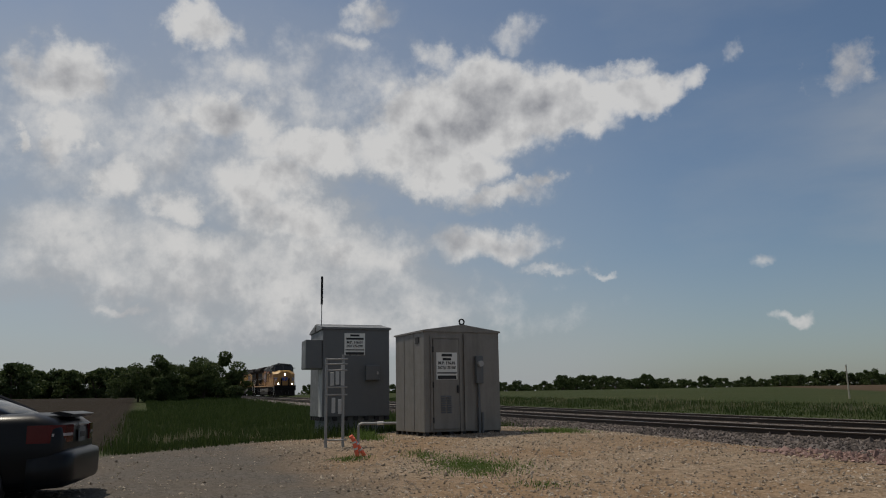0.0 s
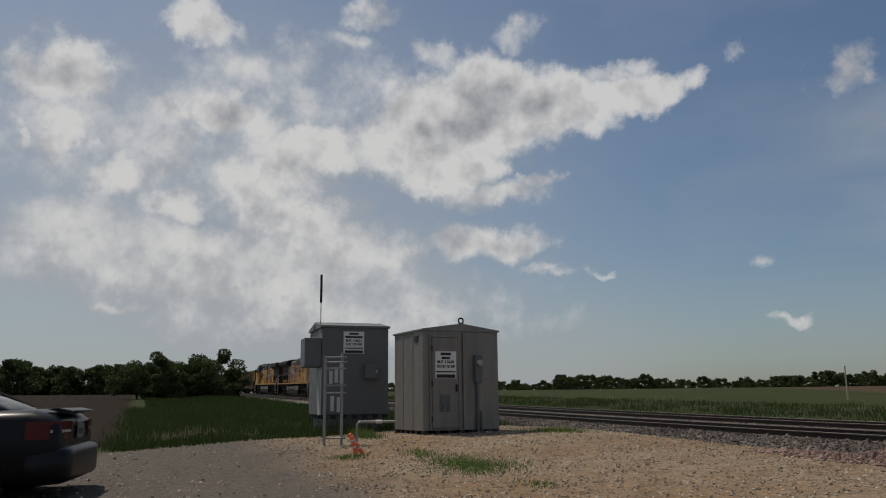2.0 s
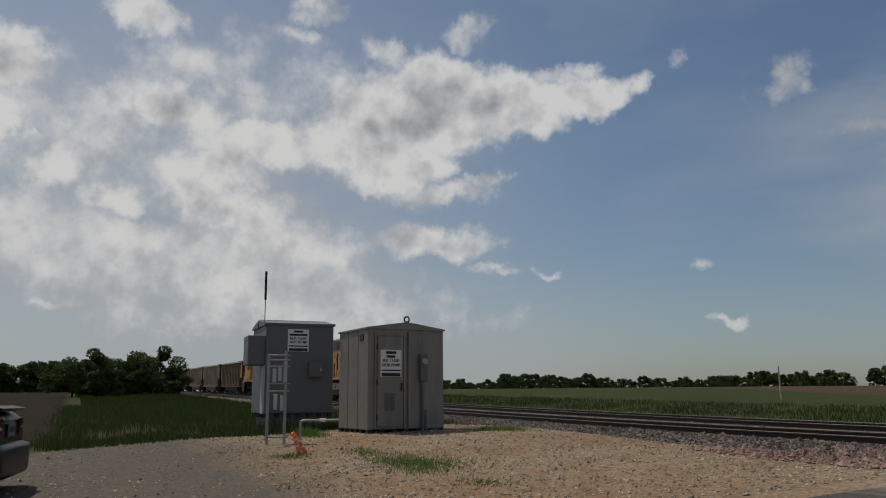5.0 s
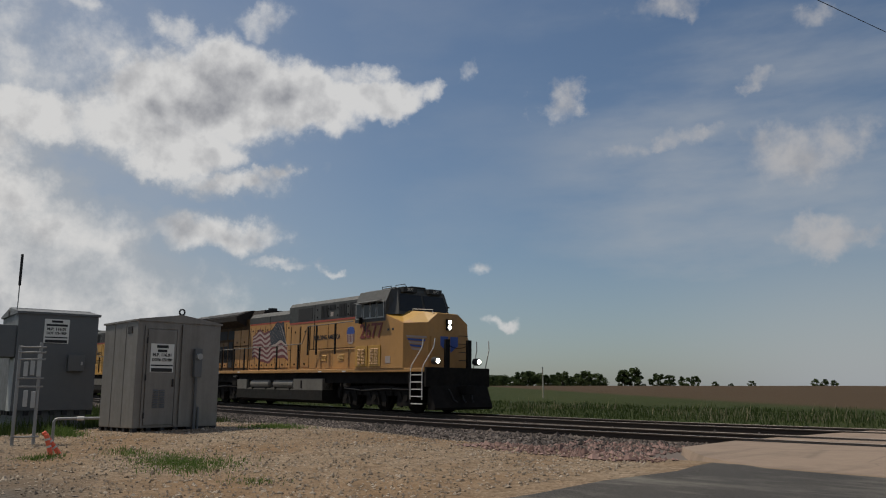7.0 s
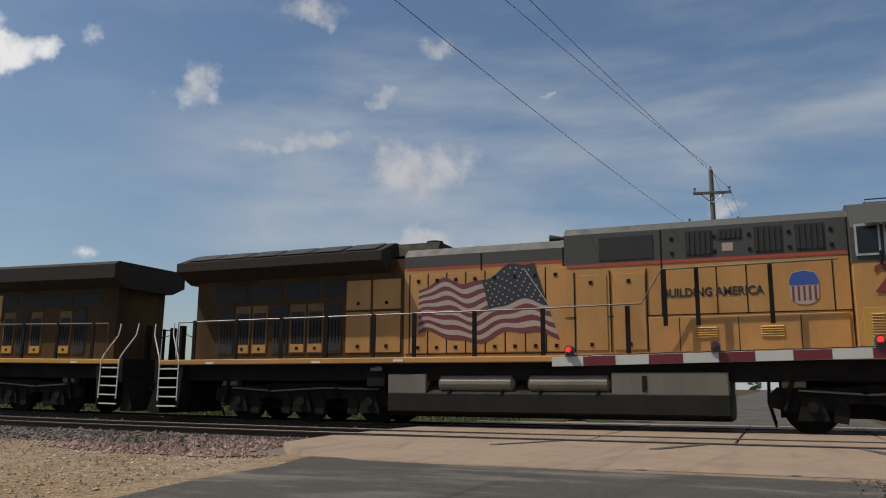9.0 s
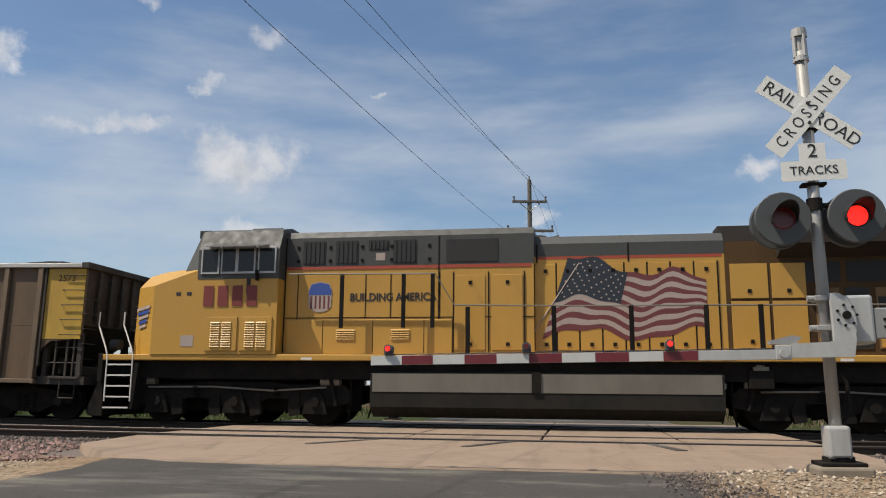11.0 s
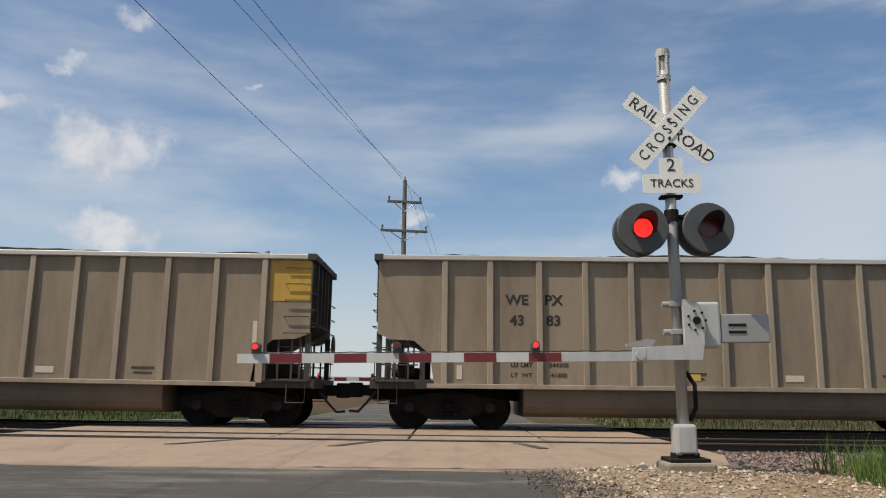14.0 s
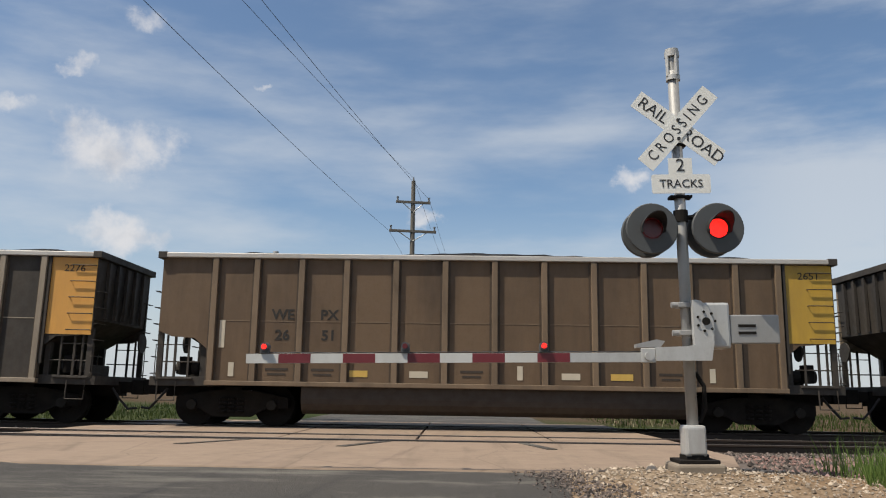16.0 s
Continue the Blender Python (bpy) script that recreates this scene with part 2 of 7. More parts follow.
def make_ground_material():
    mat, nt, b = shader("land", 0.95)
    b.inputs["Specular IOR Level"].default_value = 0.05
    L = nt.links
    sep = nt.nodes.new("ShaderNodeSeparateXYZ")
    L.new(coords(nt), sep.inputs[0])
    x, y, _ = sep.outputs
    wob = tex(nt, 0.45, 5, 0.6)

    def edge(v, at, width, wobble=3.0):
        n = nt.nodes.new("ShaderNodeMath")
        n.operation = "MULTIPLY_ADD"
        L.new(wob, n.inputs[0])
        n.inputs[1].default_value = wobble
        L.new(v, n.inputs[2])
        return span(nt, n.outputs[0], at + wobble / 2 - width, at + wobble / 2 + width)

    stones = nt.nodes.new("ShaderNodeTexVoronoi")
    stones.inputs["Scale"].default_value = 26
    L.new(coords(nt), stones.inputs["Vector"])
    gravel = blend(nt, span(nt, stones.outputs["Color"], 0, 1), (0.105, 0.078, 0.053), (0.34, 0.27, 0.20))
    gravel = blend(nt, span(nt, tex(nt, 0.35, 6, 0.6), 0.4, 0.65, 0, 0.75), gravel, (0.185, 0.115, 0.062))
    gravel = blend(nt, span(nt, tex(nt, 3, 6, 0.7), 0.48, 0.72, 0, 0.65), gravel, (0.085, 0.062, 0.042))
    drive = blend(nt, span(nt, stones.outputs["Color"], 0, 1), (0.045, 0.04, 0.035), (0.14, 0.128, 0.115))
    drive = blend(nt, span(nt, tex(nt, 0.8, 5, 0.6), 0.4, 0.7, 0, 0.6), drive, (0.11, 0.09, 0.07))
    grass = blend(nt, tex(nt, 1.3, 6, 0.7), (0.016, 0.028, 0.009), (0.046, 0.056, 0.022))
    grass = blend(nt, span(nt, tex(nt, 0.12, 4), 0.4, 0.7, 0, 0.5), grass, (0.055, 0.055, 0.026))
    soil = blend(nt, tex(nt, 2.2, 7, 0.75), (0.024, 0.017, 0.012), (0.088, 0.060, 0.038))
    soil = blend(nt, span(nt, tex(nt, 0.05, 4), 0.4, 0.65, 0, 0.5), soil, (0.07, 0.05, 0.034))
    # crop rows of the ploughed land
    wave = nt.nodes.new("ShaderNodeTexWave")
    wave.inputs["Scale"].default_value, wave.inputs["Distortion"].default_value = 0.42, 0.6
    wave.bands_direction = "Y"
    L.new(coords(nt), wave.inputs["Vector"])
    soil = blend(nt, span(nt, wave.outputs[1], 0.2, 0.9, 0, 0.4), soil, (0.09, 0.07, 0.045))
    # left field: the same soil, with its backlit darkness put into the colour
    soil_backlit = blend(nt, tex(nt, 1.7, 6, 0.7), (0.010, 0.008, 0.005), (0.030, 0.022, 0.015))
    soil_backlit = blend(nt, span(nt, wave.outputs[1], 0.2, 0.9, 0, 0.6), soil_backlit, (0.014, 0.011, 0.008))
    neg = nt.nodes.new("ShaderNodeMath")
    neg.operation = "MULTIPLY"
    L.new(x, neg.inputs[0])
    neg.inputs[1].default_value = -1
    nx = neg.outputs[0]
    # from near to far
    ydr = nt.nodes.new("ShaderNodeMath")
    ydr.operation = "MULTIPLY"
    L.new(y, ydr.inputs[0])
    ydr.inputs[1].default_value = -1
    col = blend(nt, edge(ydr.outputs[0], -2.6, 0.8, 2.0), gravel, drive)
    yx = nt.nodes.new("ShaderNodeMath")
    yx.operation = "MULTIPLY_ADD"
    L.new(y, yx.inputs[0])
    yx.inputs[1].default_value = -0.45
    L.new(nx, yx.inputs[2])
    col = blend(nt, edge(yx.outputs[0], 17.3, 0.35, 1.6), col, grass)
    col = blend(nt, edge(x, 6.2, 0.5, 1.5), col, grass)
    col = blend(nt, edge(y, 20.6, 0.4, 1.0), col, grass)
    ym = nt.nodes.new("ShaderNodeMath")
    ym.operation = "MULTIPLY_ADD"
    L.new(nx, ym.inputs[0])
    ym.inputs[1].default_value = -0.004
    L.new(ydr.outputs[0], ym.inputs[2])
    col = blend(nt, edge(ym.outputs[0], 0.25, 0.35, 1.2), col, blend(nt, edge(nx, 19.5, 0.5, 1.0), col, soil_backlit))
    yf = nt.nodes.new("ShaderNodeMath")
    yf.operation = "MULTIPLY_ADD"
    L.new(nx, yf.inputs[0])
    yf.inputs[1].default_value = -0.75
    L.new(y, yf.inputs[2])
    col = blend(nt, edge(yf.outputs[0], 29, 2, 5.0), col, soil)
    L.new(col, b.inputs["Base Color"])
    bump(nt, b, stones.outputs["Distance"], 0.7, 0.03)
    return mat


M_LAND = make_ground_material()


def make_asphalt():
    mat, nt, b = shader("asphalt", 0.85)
    b.inputs["Specular IOR Level"].default_value = 0.15
    c = blend(nt, span(nt, tex(nt, 55, 4, 0.8), 0.32, 0.68), (0.018, 0.017, 0.016), (0.105, 0.098, 0.090))
    c = blend(nt, span(nt, tex(nt, 1.0, 7, 0.7, stretch=(0.45, 1.5, 1)), 0.50, 0.64, 0, 0.7), c, (0.17, 0.16, 0.14))
    c = blend(nt, span(nt, tex(nt, 0.4, 4), 0.4, 0.7, 0, 0.5), c, (0.04, 0.04, 0.042))
    nt.links.new(c, b.inputs["Base Color"])
    bump(nt, b, tex(nt, 60, 5, 0.8), 0.8, 0.012)
    return mat


def make_concrete(name, a, c):
    mat, nt, b = shader(name, 0.85)
    k = blend(nt, tex(nt, 3.0, 7, 0.7), a, c)
    k = blend(nt, span(nt, tex(nt, 0.9, 6, 0.7), 0.5, 0.75, 0, 0.5), k, tuple(v * 0.55 for v in a))
    k = blend(nt, span(nt, tex(nt, 45, 3, 0.7), 0.6, 0.75, 0, 0.5), k, tuple(v * 0.6 for v in a))
    crack = nt.nodes.new("ShaderNodeTexVoronoi")
    crack.feature = "DISTANCE_TO_EDGE"
    crack.inputs["Scale"].default_value = 0.55
    nt.links.new(coords(nt), crack.inputs["Vector"])
    k = blend(nt, span(nt, crack.outputs["Distance"], 0.0, 0.010, 0.35, 0.0), k, tuple(v * 0.25 for v in a))
    k = blend(nt, span(nt, tex(nt, 1.3, 5, 0.6, stretch=(1.6, 0.18, 1)), 0.52, 0.72, 0, 0.45), k, tuple(v * 0.5 for v in a))
    nt.links.new(k, b.inputs["Base Color"])
    bump(nt, b, tex(nt, 70, 4), 0.3, 0.005)
    return mat


M_ASPHALT = make_asphalt()
M_PAD = make_concrete("crossing_concrete", (0.160, 0.113, 0.081), (0.268, 0.203, 0.150))
M_CONC = make_concrete("foundation_concrete", (0.17, 0.14, 0.105), (0.25, 0.21, 0.165))
M_BALLAST = rocky("ballast_stone", (0.020, 0.016, 0.014), (0.165, 0.132, 0.115))
M_PINK = rocky("pink_stone", (0.11, 0.06, 0.05), (0.31, 0.205, 0.18))
M_CHIP = rocky("limestone_chips", (0.10, 0.075, 0.052), (0.50, 0.42, 0.33))
M_RAIL = plain("rail_steel", (0.035, 0.025, 0.019), 0.6, 0.4)
M_RAILTOP = plain("worn_rail_head", (0.13, 0.115, 0.105), 0.42, 0.8)
M_TIE = plain("creosoted_wood", (0.055, 0.045, 0.038), 0.9)
M_BLACK = plain("black_rubber", (0.018, 0.018, 0.02), 0.75)
M_GALV = paint("galvanised_steel", (0.30, 0.30, 0.295), 0.5, 0.4, (0.17, 0.16, 0.145), 0.35, 2.0)
M_ALU = paint("dull_aluminium", (0.235, 0.22, 0.20), 0.48, 0.5, (0.15, 0.135, 0.12), 0.65, 1.4, (3, 3, 0.3))
M_CABGREY = paint("grey_cabinet_paint", (0.115, 0.121, 0.126), 0.5, 0.15, (0.13, 0.13, 0.13), 0.35, 1.5)
M_WHITE = paint("white_sheeting", (0.66, 0.66, 0.63), 0.45, 0, (0.5, 0.48, 0.42), 0.2, 3)
M_SILVER = paint("silver_paint", (0.42, 0.425, 0.42), 0.45, 0.25, (0.22, 0.20, 0.18), 0.55, 3)
M_STRIPE = paint("worn_white_stripe", (0.50, 0.50, 0.48), 0.5, 0, (0.33, 0.31, 0.28), 0.35, 3)
M_RED = paint("red_sheeting", (0.125, 0.012, 0.018), 0.45, 0, (0.2, 0.05, 0.05), 0.2, 3)
M_INK = plain("black_lettering", (0.015, 0.015, 0.017), 0.6)
M_LAMPBLACK = plain("matt_black_hood", (0.055, 0.059, 0.062), 0.6)
M_HOOD = plain("sooty_black_visor", (0.010, 0.010, 0.011), 0.8)
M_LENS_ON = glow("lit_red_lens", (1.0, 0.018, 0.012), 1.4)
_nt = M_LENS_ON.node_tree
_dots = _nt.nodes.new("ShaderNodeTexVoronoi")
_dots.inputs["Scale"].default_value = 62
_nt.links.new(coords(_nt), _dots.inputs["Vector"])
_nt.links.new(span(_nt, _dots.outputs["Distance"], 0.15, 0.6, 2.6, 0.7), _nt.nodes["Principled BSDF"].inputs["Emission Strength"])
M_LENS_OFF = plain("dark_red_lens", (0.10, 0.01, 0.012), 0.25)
M_GLASS, _nt, _b = shader("dark_window_glass", 0.12)
_b.inputs["Specular IOR Level"].default_value = 0.35
_b.inputs["Base Color"].default_value = (0.012, 0.014, 0.016, 1)
M_WOODPOLE = paint("weathered_pole_wood", (0.125, 0.115, 0.10), 0.9, 0, (0.07, 0.06, 0.05), 0.5, 2, (3, 3, 0.2))
M_GRASS = leafy("grass_blades", (0.028, 0.050, 0.012), (0.084, 0.112, 0.034))
M_LUSH = leafy("lush_grass", (0.06, 0.11, 0.022), (0.17, 0.24, 0.07))
M_DRYGRASS = leafy("grass_seed_heads", (0.15, 0.14, 0.075), (0.27, 0.25, 0.16))
M_LEAF = leafy("tree_leaves", (0.034, 0.058, 0.020), (0.092, 0.118, 0.042))
M_BARK = plain("bark", (0.07, 0.055, 0.04), 0.95)
M_YELLOW = paint("armour_yellow", (0.41, 0.215, 0.064), 0.5, 0, (0.20, 0.105, 0.04), 0.6, 0.9, (1, 1, 0.35), 6)
M_YELLOW2 = paint("fresh_and_sunlit_yellow", (0.42, 0.235, 0.040), 0.45, 0, (0.32, 0.18, 0.05), 0.3, 0.9, (1, 1, 0.35), 6)
# grime plus the shade under the radiator wings, both put into the colour
M_GRIMESHADE = paint("grimy_shaded_yellow", (0.075, 0.043, 0.018), 0.7, 0, (0.018, 0.013, 0.009), 0.9, 0.8, (1, 1, 0.5), 6)
M_YELLOWDULL = paint("dull_armour_yellow", (0.16, 0.092, 0.035), 0.7, 0, (0.04, 0.026, 0.016), 0.8, 1.2, (1, 1, 0.5), 6)
M_GREYTOP = paint("weathered_grey_paint", (0.042, 0.043, 0.043), 0.6, 0, (0.035, 0.042, 0.036), 0.6, 1.0)
M_LOCOGREY = paint("loco_grey", (0.036, 0.039, 0.042), 0.65, 0, (0.045, 0.041, 0.037), 0.5, 1.0)
M_ROOFDARK = paint("sooty_roof", (0.030, 0.026, 0.024), 0.75, 0, (0.03, 0.026, 0.022), 0.5, 1.2)
M_LOCORED = paint("red_stripe", (0.32, 0.05, 0.025), 0.5, 0, (0.2, 0.08, 0.04), 0.3)
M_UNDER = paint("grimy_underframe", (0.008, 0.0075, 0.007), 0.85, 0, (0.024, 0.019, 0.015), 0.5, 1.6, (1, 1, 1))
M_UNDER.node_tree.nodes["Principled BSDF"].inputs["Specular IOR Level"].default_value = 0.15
M_TANK = paint("tank_grey", (0.015, 0.0145, 0.013), 0.7, 0.0, (0.032, 0.027, 0.021), 0.5, 1.0)
for _m in (M_TANK, M_LOCOGREY, M_GRIMESHADE, M_ROOFDARK):
    _m.node_tree.nodes["Principled BSDF"].inputs["Specular IOR Level"].default_value = 0.15
M_RESERVOIR = paint("reservoir_grey", (0.15, 0.138, 0.115), 0.42, 0.1, (0.06, 0.05, 0.04), 0.5, 1.0)
M_GRILLE = plain("black_grille", (0.012, 0.012, 0.013), 0.7)
M_STEPWHITE = plain("step_edge_white", (0.62, 0.60, 0.56), 0.5)
M_HOP = paint("weathered_hopper_brown", (0.115, 0.073, 0.040), 0.6, 0.05, (0.040, 0.024, 0.013), 0.75, 1.1, (1, 1, 0.22))
M_HOPALU = paint("weathered_aluminium", (0.232, 0.186, 0.132), 0.55, 0.1, (0.105, 0.076, 0.048), 0.75, 1.0, (1, 1, 0.22))
M_HOPRIB = paint("rib_metal", (0.29, 0.24, 0.18), 0.5, 0.15, (0.10, 0.074, 0.052), 0.6, 1.5, (1, 1, 0.3))
M_RIBBROWN = paint("brown_rib_metal", (0.16, 0.112, 0.070), 0.6, 0.05, (0.055, 0.038, 0.024), 0.7, 1.5, (1, 1, 0.3))
M_RIVET = paint("grimy_rivet_metal", (0.060, 0.041, 0.026), 0.65, 0.05, (0.03, 0.02, 0.013), 0.7, 1.5, (1, 1, 0.3))
M_CHORD = paint("top_chord_metal", (0.46, 0.44, 0.41), 0.45, 0.3, (0.22, 0.19, 0.16), 0.5, 1.0, (0.4, 1, 1))
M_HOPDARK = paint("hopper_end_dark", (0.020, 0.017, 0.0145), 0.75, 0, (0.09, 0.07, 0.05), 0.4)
M_TUBPALE = paint("dusty_tub_brown", (0.125, 0.092, 0.062), 0.65, 0, (0.06, 0.045, 0.032), 0.6, 0.9)
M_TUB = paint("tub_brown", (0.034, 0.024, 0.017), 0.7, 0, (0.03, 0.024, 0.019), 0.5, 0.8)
M_CARYEL = paint("end_panel_yellow", (0.46, 0.285, 0.03), 0.55, 0, (0.16, 0.095, 0.035), 0.6, 1.0)
M_CARORANGE = paint("end_panel_orange", (0.60, 0.30, 0.06), 0.5, 0, (0.25, 0.14, 0.05), 0.45, 1.0)
M_STENCIL = plain("faded_black_stencil", (0.018, 0.016, 0.014), 0.8)
M_TAPE = plain("reflective_tape_white", (0.47, 0.42, 0.33), 0.5)
M_TAPEY = plain("reflective_tape_yellow", (0.50, 0.33, 0.075), 0.5)
M_COAL = rocky("coal", (0.010, 0.010, 0.011), (0.026, 0.025, 0.025), 0.95)
M_COAL.node_tree.nodes["Principled BSDF"].inputs["Specular IOR Level"].default_value = 0.1
M_CARPAINT, _nt, _b = shader("black_car_paint", 0.35)
_b.inputs["Base Color"].default_value = (0.006, 0.0065, 0.008, 1)
_b.inputs["Coat Weight"].default_value = 0.04
_b.inputs["Specular IOR Level"].default_value = 0.18
M_TAIL = plain("tail_lamp_red", (0.085, 0.005, 0.008), 0.15)
M_TAILCLEAR = plain("tail_lamp_clear", (0.45, 0.40, 0.40), 0.15)
M_ORANGE = paint("faded_orange_plastic", (0.80, 0.13, 0.055), 0.5, 0, (0.7, 0.4, 0.3), 0.3, 6)
M_HEAD = glow("lit_headlight", (1.0, 0.93, 0.75), 14.0)
M_FLAGRED = plain("decal_red", (0.125, 0.028, 0.032), 0.55)
M_FLAGWHITE = plain("decal_white", (0.34, 0.28, 0.25), 0.55)
M_FLAGBLUE = plain("decal_blue", (0.014, 0.020, 0.030), 0.55)
M_DECALBLUE = plain("shield_blue", (0.03, 0.07, 0.28), 0.5)
M_MAROON = plain("number_maroon", (0.16, 0.025, 0.02), 0.55)


# ---- mesh helpers ----
class Geo:
    """Collects faces; one Geo becomes one mesh."""

    def __init__(self):
        self.v, self.f, self.smooth = [], [], False

    def add(self, verts, faces):
        n = len(self.v)
        self.v += [tuple(p) for p in verts]
        self.f += [tuple(i + n for i in f) for f in faces]
        return self

    def box(self, x0, x1, y0, y1, z0, z1, c=0.0):
        """A box; c: the width of its bevelled edges along the longest run."""
        x0, x1, y0, y1, z0, z1 = min(x0, x1), max(x0, x1), min(y0, y1), max(y0, y1), min(z0, z1), max(z0, z1)
        if c <= 0 or c * 2.2 > min(x1 - x0, y1 - y0, z1 - z0):
            vs = [(x, y, z) for x in (x0, x1) for y in (y0, y1) for z in (z0, z1)]
            return self.add(vs, [(0, 1, 3, 2), (4, 6, 7, 5), (0, 4, 5, 1), (2, 3, 7, 6), (0, 2, 6, 4), (1, 5, 7, 3)])
        bm = bmesh.new()
        bmesh.ops.create_cube(bm, size=1)
        for v in bm.verts:
            v.co = Vector(((x0 + x1) / 2 + v.co.x * (x1 - x0), (y0 + y1) / 2 + v.co.y * (y1 - y0), (z0 + z1) / 2 + v.co.z * (z1 - z0)))
        bmesh.ops.bevel(bm, geom=bm.edges[:], offset=c, segments=2, affect="EDGES", profile=0.5)
        return self.take(bm)

    def take(self, bm):
        bm.verts.index_update()
        self.add([v.co for v in bm.verts], [[v.index for v in f.verts] for f in bm.faces])
        bm.free()
        return self

    def cyl(self, p0, p1, r, seg=10, r1=None):
        p0, p1 = Vector(p0), Vector(p1)
        d = (p1 - p0).normalized()
        a = d.orthogonal().normalized()
        b = d.cross(a)
        r1 = r if r1 is None else r1
        ring = lambda p, q: [p + q * (math.cos(k * math.tau / seg) * a + math.sin(k * math.tau / seg) * b) for k in range(seg)]
        faces = [(k, (k + 1) % seg, seg + (k + 1) % seg, seg + k) for k in range(seg)]
        faces += [tuple(reversed(range(seg))), tuple(range(seg, 2 * seg))]
        return self.add(ring(p0, r) + ring(p1, r1), faces)

    def pipe(self, pts, r, seg=6):
        """One bent tube through the points."""
        pts = [Vector(p) for p in pts]
        n0, n = len(self.v), len(pts)
        for i, p in enumerate(pts):
            d = (pts[min(i + 1, n - 1)] - pts[max(i - 1, 0)]).normalized()
            up = Vector((0.31, 0.17, 0.93)) if abs(d.z) < 0.8 else Vector((0.9, 0.3, 0.1))
            u = d.cross(up).normalized()
            w = d.cross(u)
            self.v += [tuple(p + r * (math.cos(k * math.tau / seg) * u + math.sin(k * math.tau / seg) * w)) for k in range(seg)]
        for i in range(n - 1):
            o = n0 + i * seg
            self.f += [(o + k, o + (k + 1) % seg, o + seg + (k + 1) % seg, o + seg + k) for k in range(seg)]
        self.f += [tuple(n0 + k for k in reversed(range(seg))), tuple(n0 + (n - 1) * seg + k for k in range(seg))]
        return self

    def extrude(self, poly, place, a, b):
        """A polygon of 2D points swept from a to b; place(u, v, w) gives the point."""
        n = len(poly)
        vs = [place(u, v, a) for u, v in poly] + [place(u, v, b) for u, v in poly]
        fs = [(i, (i + 1) % n, n + (i + 1) % n, n + i) for i in range(n)] + [tuple(reversed(range(n))), tuple(range(n, 2 * n))]
        return self.add(vs, fs)

    def along_x(self, poly, a, b):
        return self.extrude(poly, lambda u, v, w: (w, u, v), a, b)

    def along_y(self, poly, a, b):
        return self.extrude(poly, lambda u, v, w: (u, w, v), a, b)

    def along_z(self, poly, a, b):
        return self.extrude(poly, lambda u, v, w: (u, v, w), a, b)

    def mesh(self, name, mats):
        me = bpy.data.meshes.new(name)
        me.from_pydata(self.v, [], self.f)
        bm = bmesh.new()
        bm.from_mesh(me)
        bmesh.ops.recalc_face_normals(bm, faces=bm.faces)
        bm.to_mesh(me)
        bm.free()
        for mt in mats if isinstance(mats, (list, tuple)) else [mats]:
            me.materials.append(mt)
        if self.smooth:
            for p in me.polygons:
                p.use_smooth = True
        return me


def part(name, geo, material, parent=None, label=""):
    ob = new(name, geo if isinstance(geo, bpy.types.Mesh) else geo.mesh(name, material))
    if parent is not None:
        ob.parent = parent
    if label:
        ob["label"] = label
    return ob


def thing(name, label, category, m=None, group="", kind=""):
    ob = new(name)
    ob.empty_display_size = 0.2
    tagged(ob, label, category, group, kind)
    if m is not None:
        ob.matrix_world = m
    return ob


def lettering(name, words, size, m, material, parent, squeeze=1.0, depth=0.002, bold=0.0):
    """Words as a thin solid; m places them: x along the line, y up, z out of the face."""
    cu = bpy.data.curves.new(name, "FONT")
    cu.body, cu.size, cu.align_x, cu.align_y, cu.extrude, cu.resolution_u = words, size, "CENTER", "CENTER", depth, 3
    cu.offset = bold
    tmp = bpy.data.objects.new(name, cu)
    scene.collection.objects.link(tmp)
    me = bpy.data.meshes.new_from_object(tmp.evaluated_get(bpy.context.evaluated_depsgraph_get()))
    bpy.data.objects.remove(tmp)
    me.transform(Matrix.Diagonal((squeeze, 1, 1, 1)))
    me.materials.clear()
    me.materials.append(material)
    ob = new(name, me)
    ob.parent = parent
    ob.matrix_basis = m
    return ob


def facing(x, y, z, side=-1):
    """A frame for writing on a face that looks along y (side -1: towards smaller y)."""
    return pose(x, y, z, 90, 0, 0) if side < 0 else pose(x, y, z, 90, 0, 180)


# ---- the land ----
def breaks(lims):
    out = []
    for a, b, s in lims:
        n = max(1, round((b - a) / s))
        out += [a + (b - a) * i / n for i in range(n)]
    return out + [lims[-1][1]]


def build_land():
    xs = breaks([(-1600, -400, 120), (-400, -170, 23), (-170, -60, 5), (-60, -30, 1.5), (-30, 8, 0.5), (8, 40, 2), (40, 200, 16), (200, 1600, 140)])
    ys = breaks([(-1200, -200, 125), (-200, -40, 16), (-40, -6, 2.4), (-6, 12, 0.5), (12, 26, 1.0), (26, 60, 3), (60, 430, 18), (430, 1600, 120)])
    vs = [(x, y, ground_z(x, y)) for x in xs for y in ys]
    n = len(ys)
    fs = [(i * n + j, (i + 1) * n + j, (i + 1) * n + j + 1, i * n + j + 1) for i in range(len(xs) - 1) for j in range(n - 1)]
    me = bpy.data.meshes.new("ground")
    me.from_pydata(vs, [], fs)
    me.materials.append(M_LAND)
    for p in me.polygons:
        p.use_smooth = True
    tagged(new("ground", me), "gravel lot, green verges and ploughed brown fields", "ground", kind="structure")


build_land()


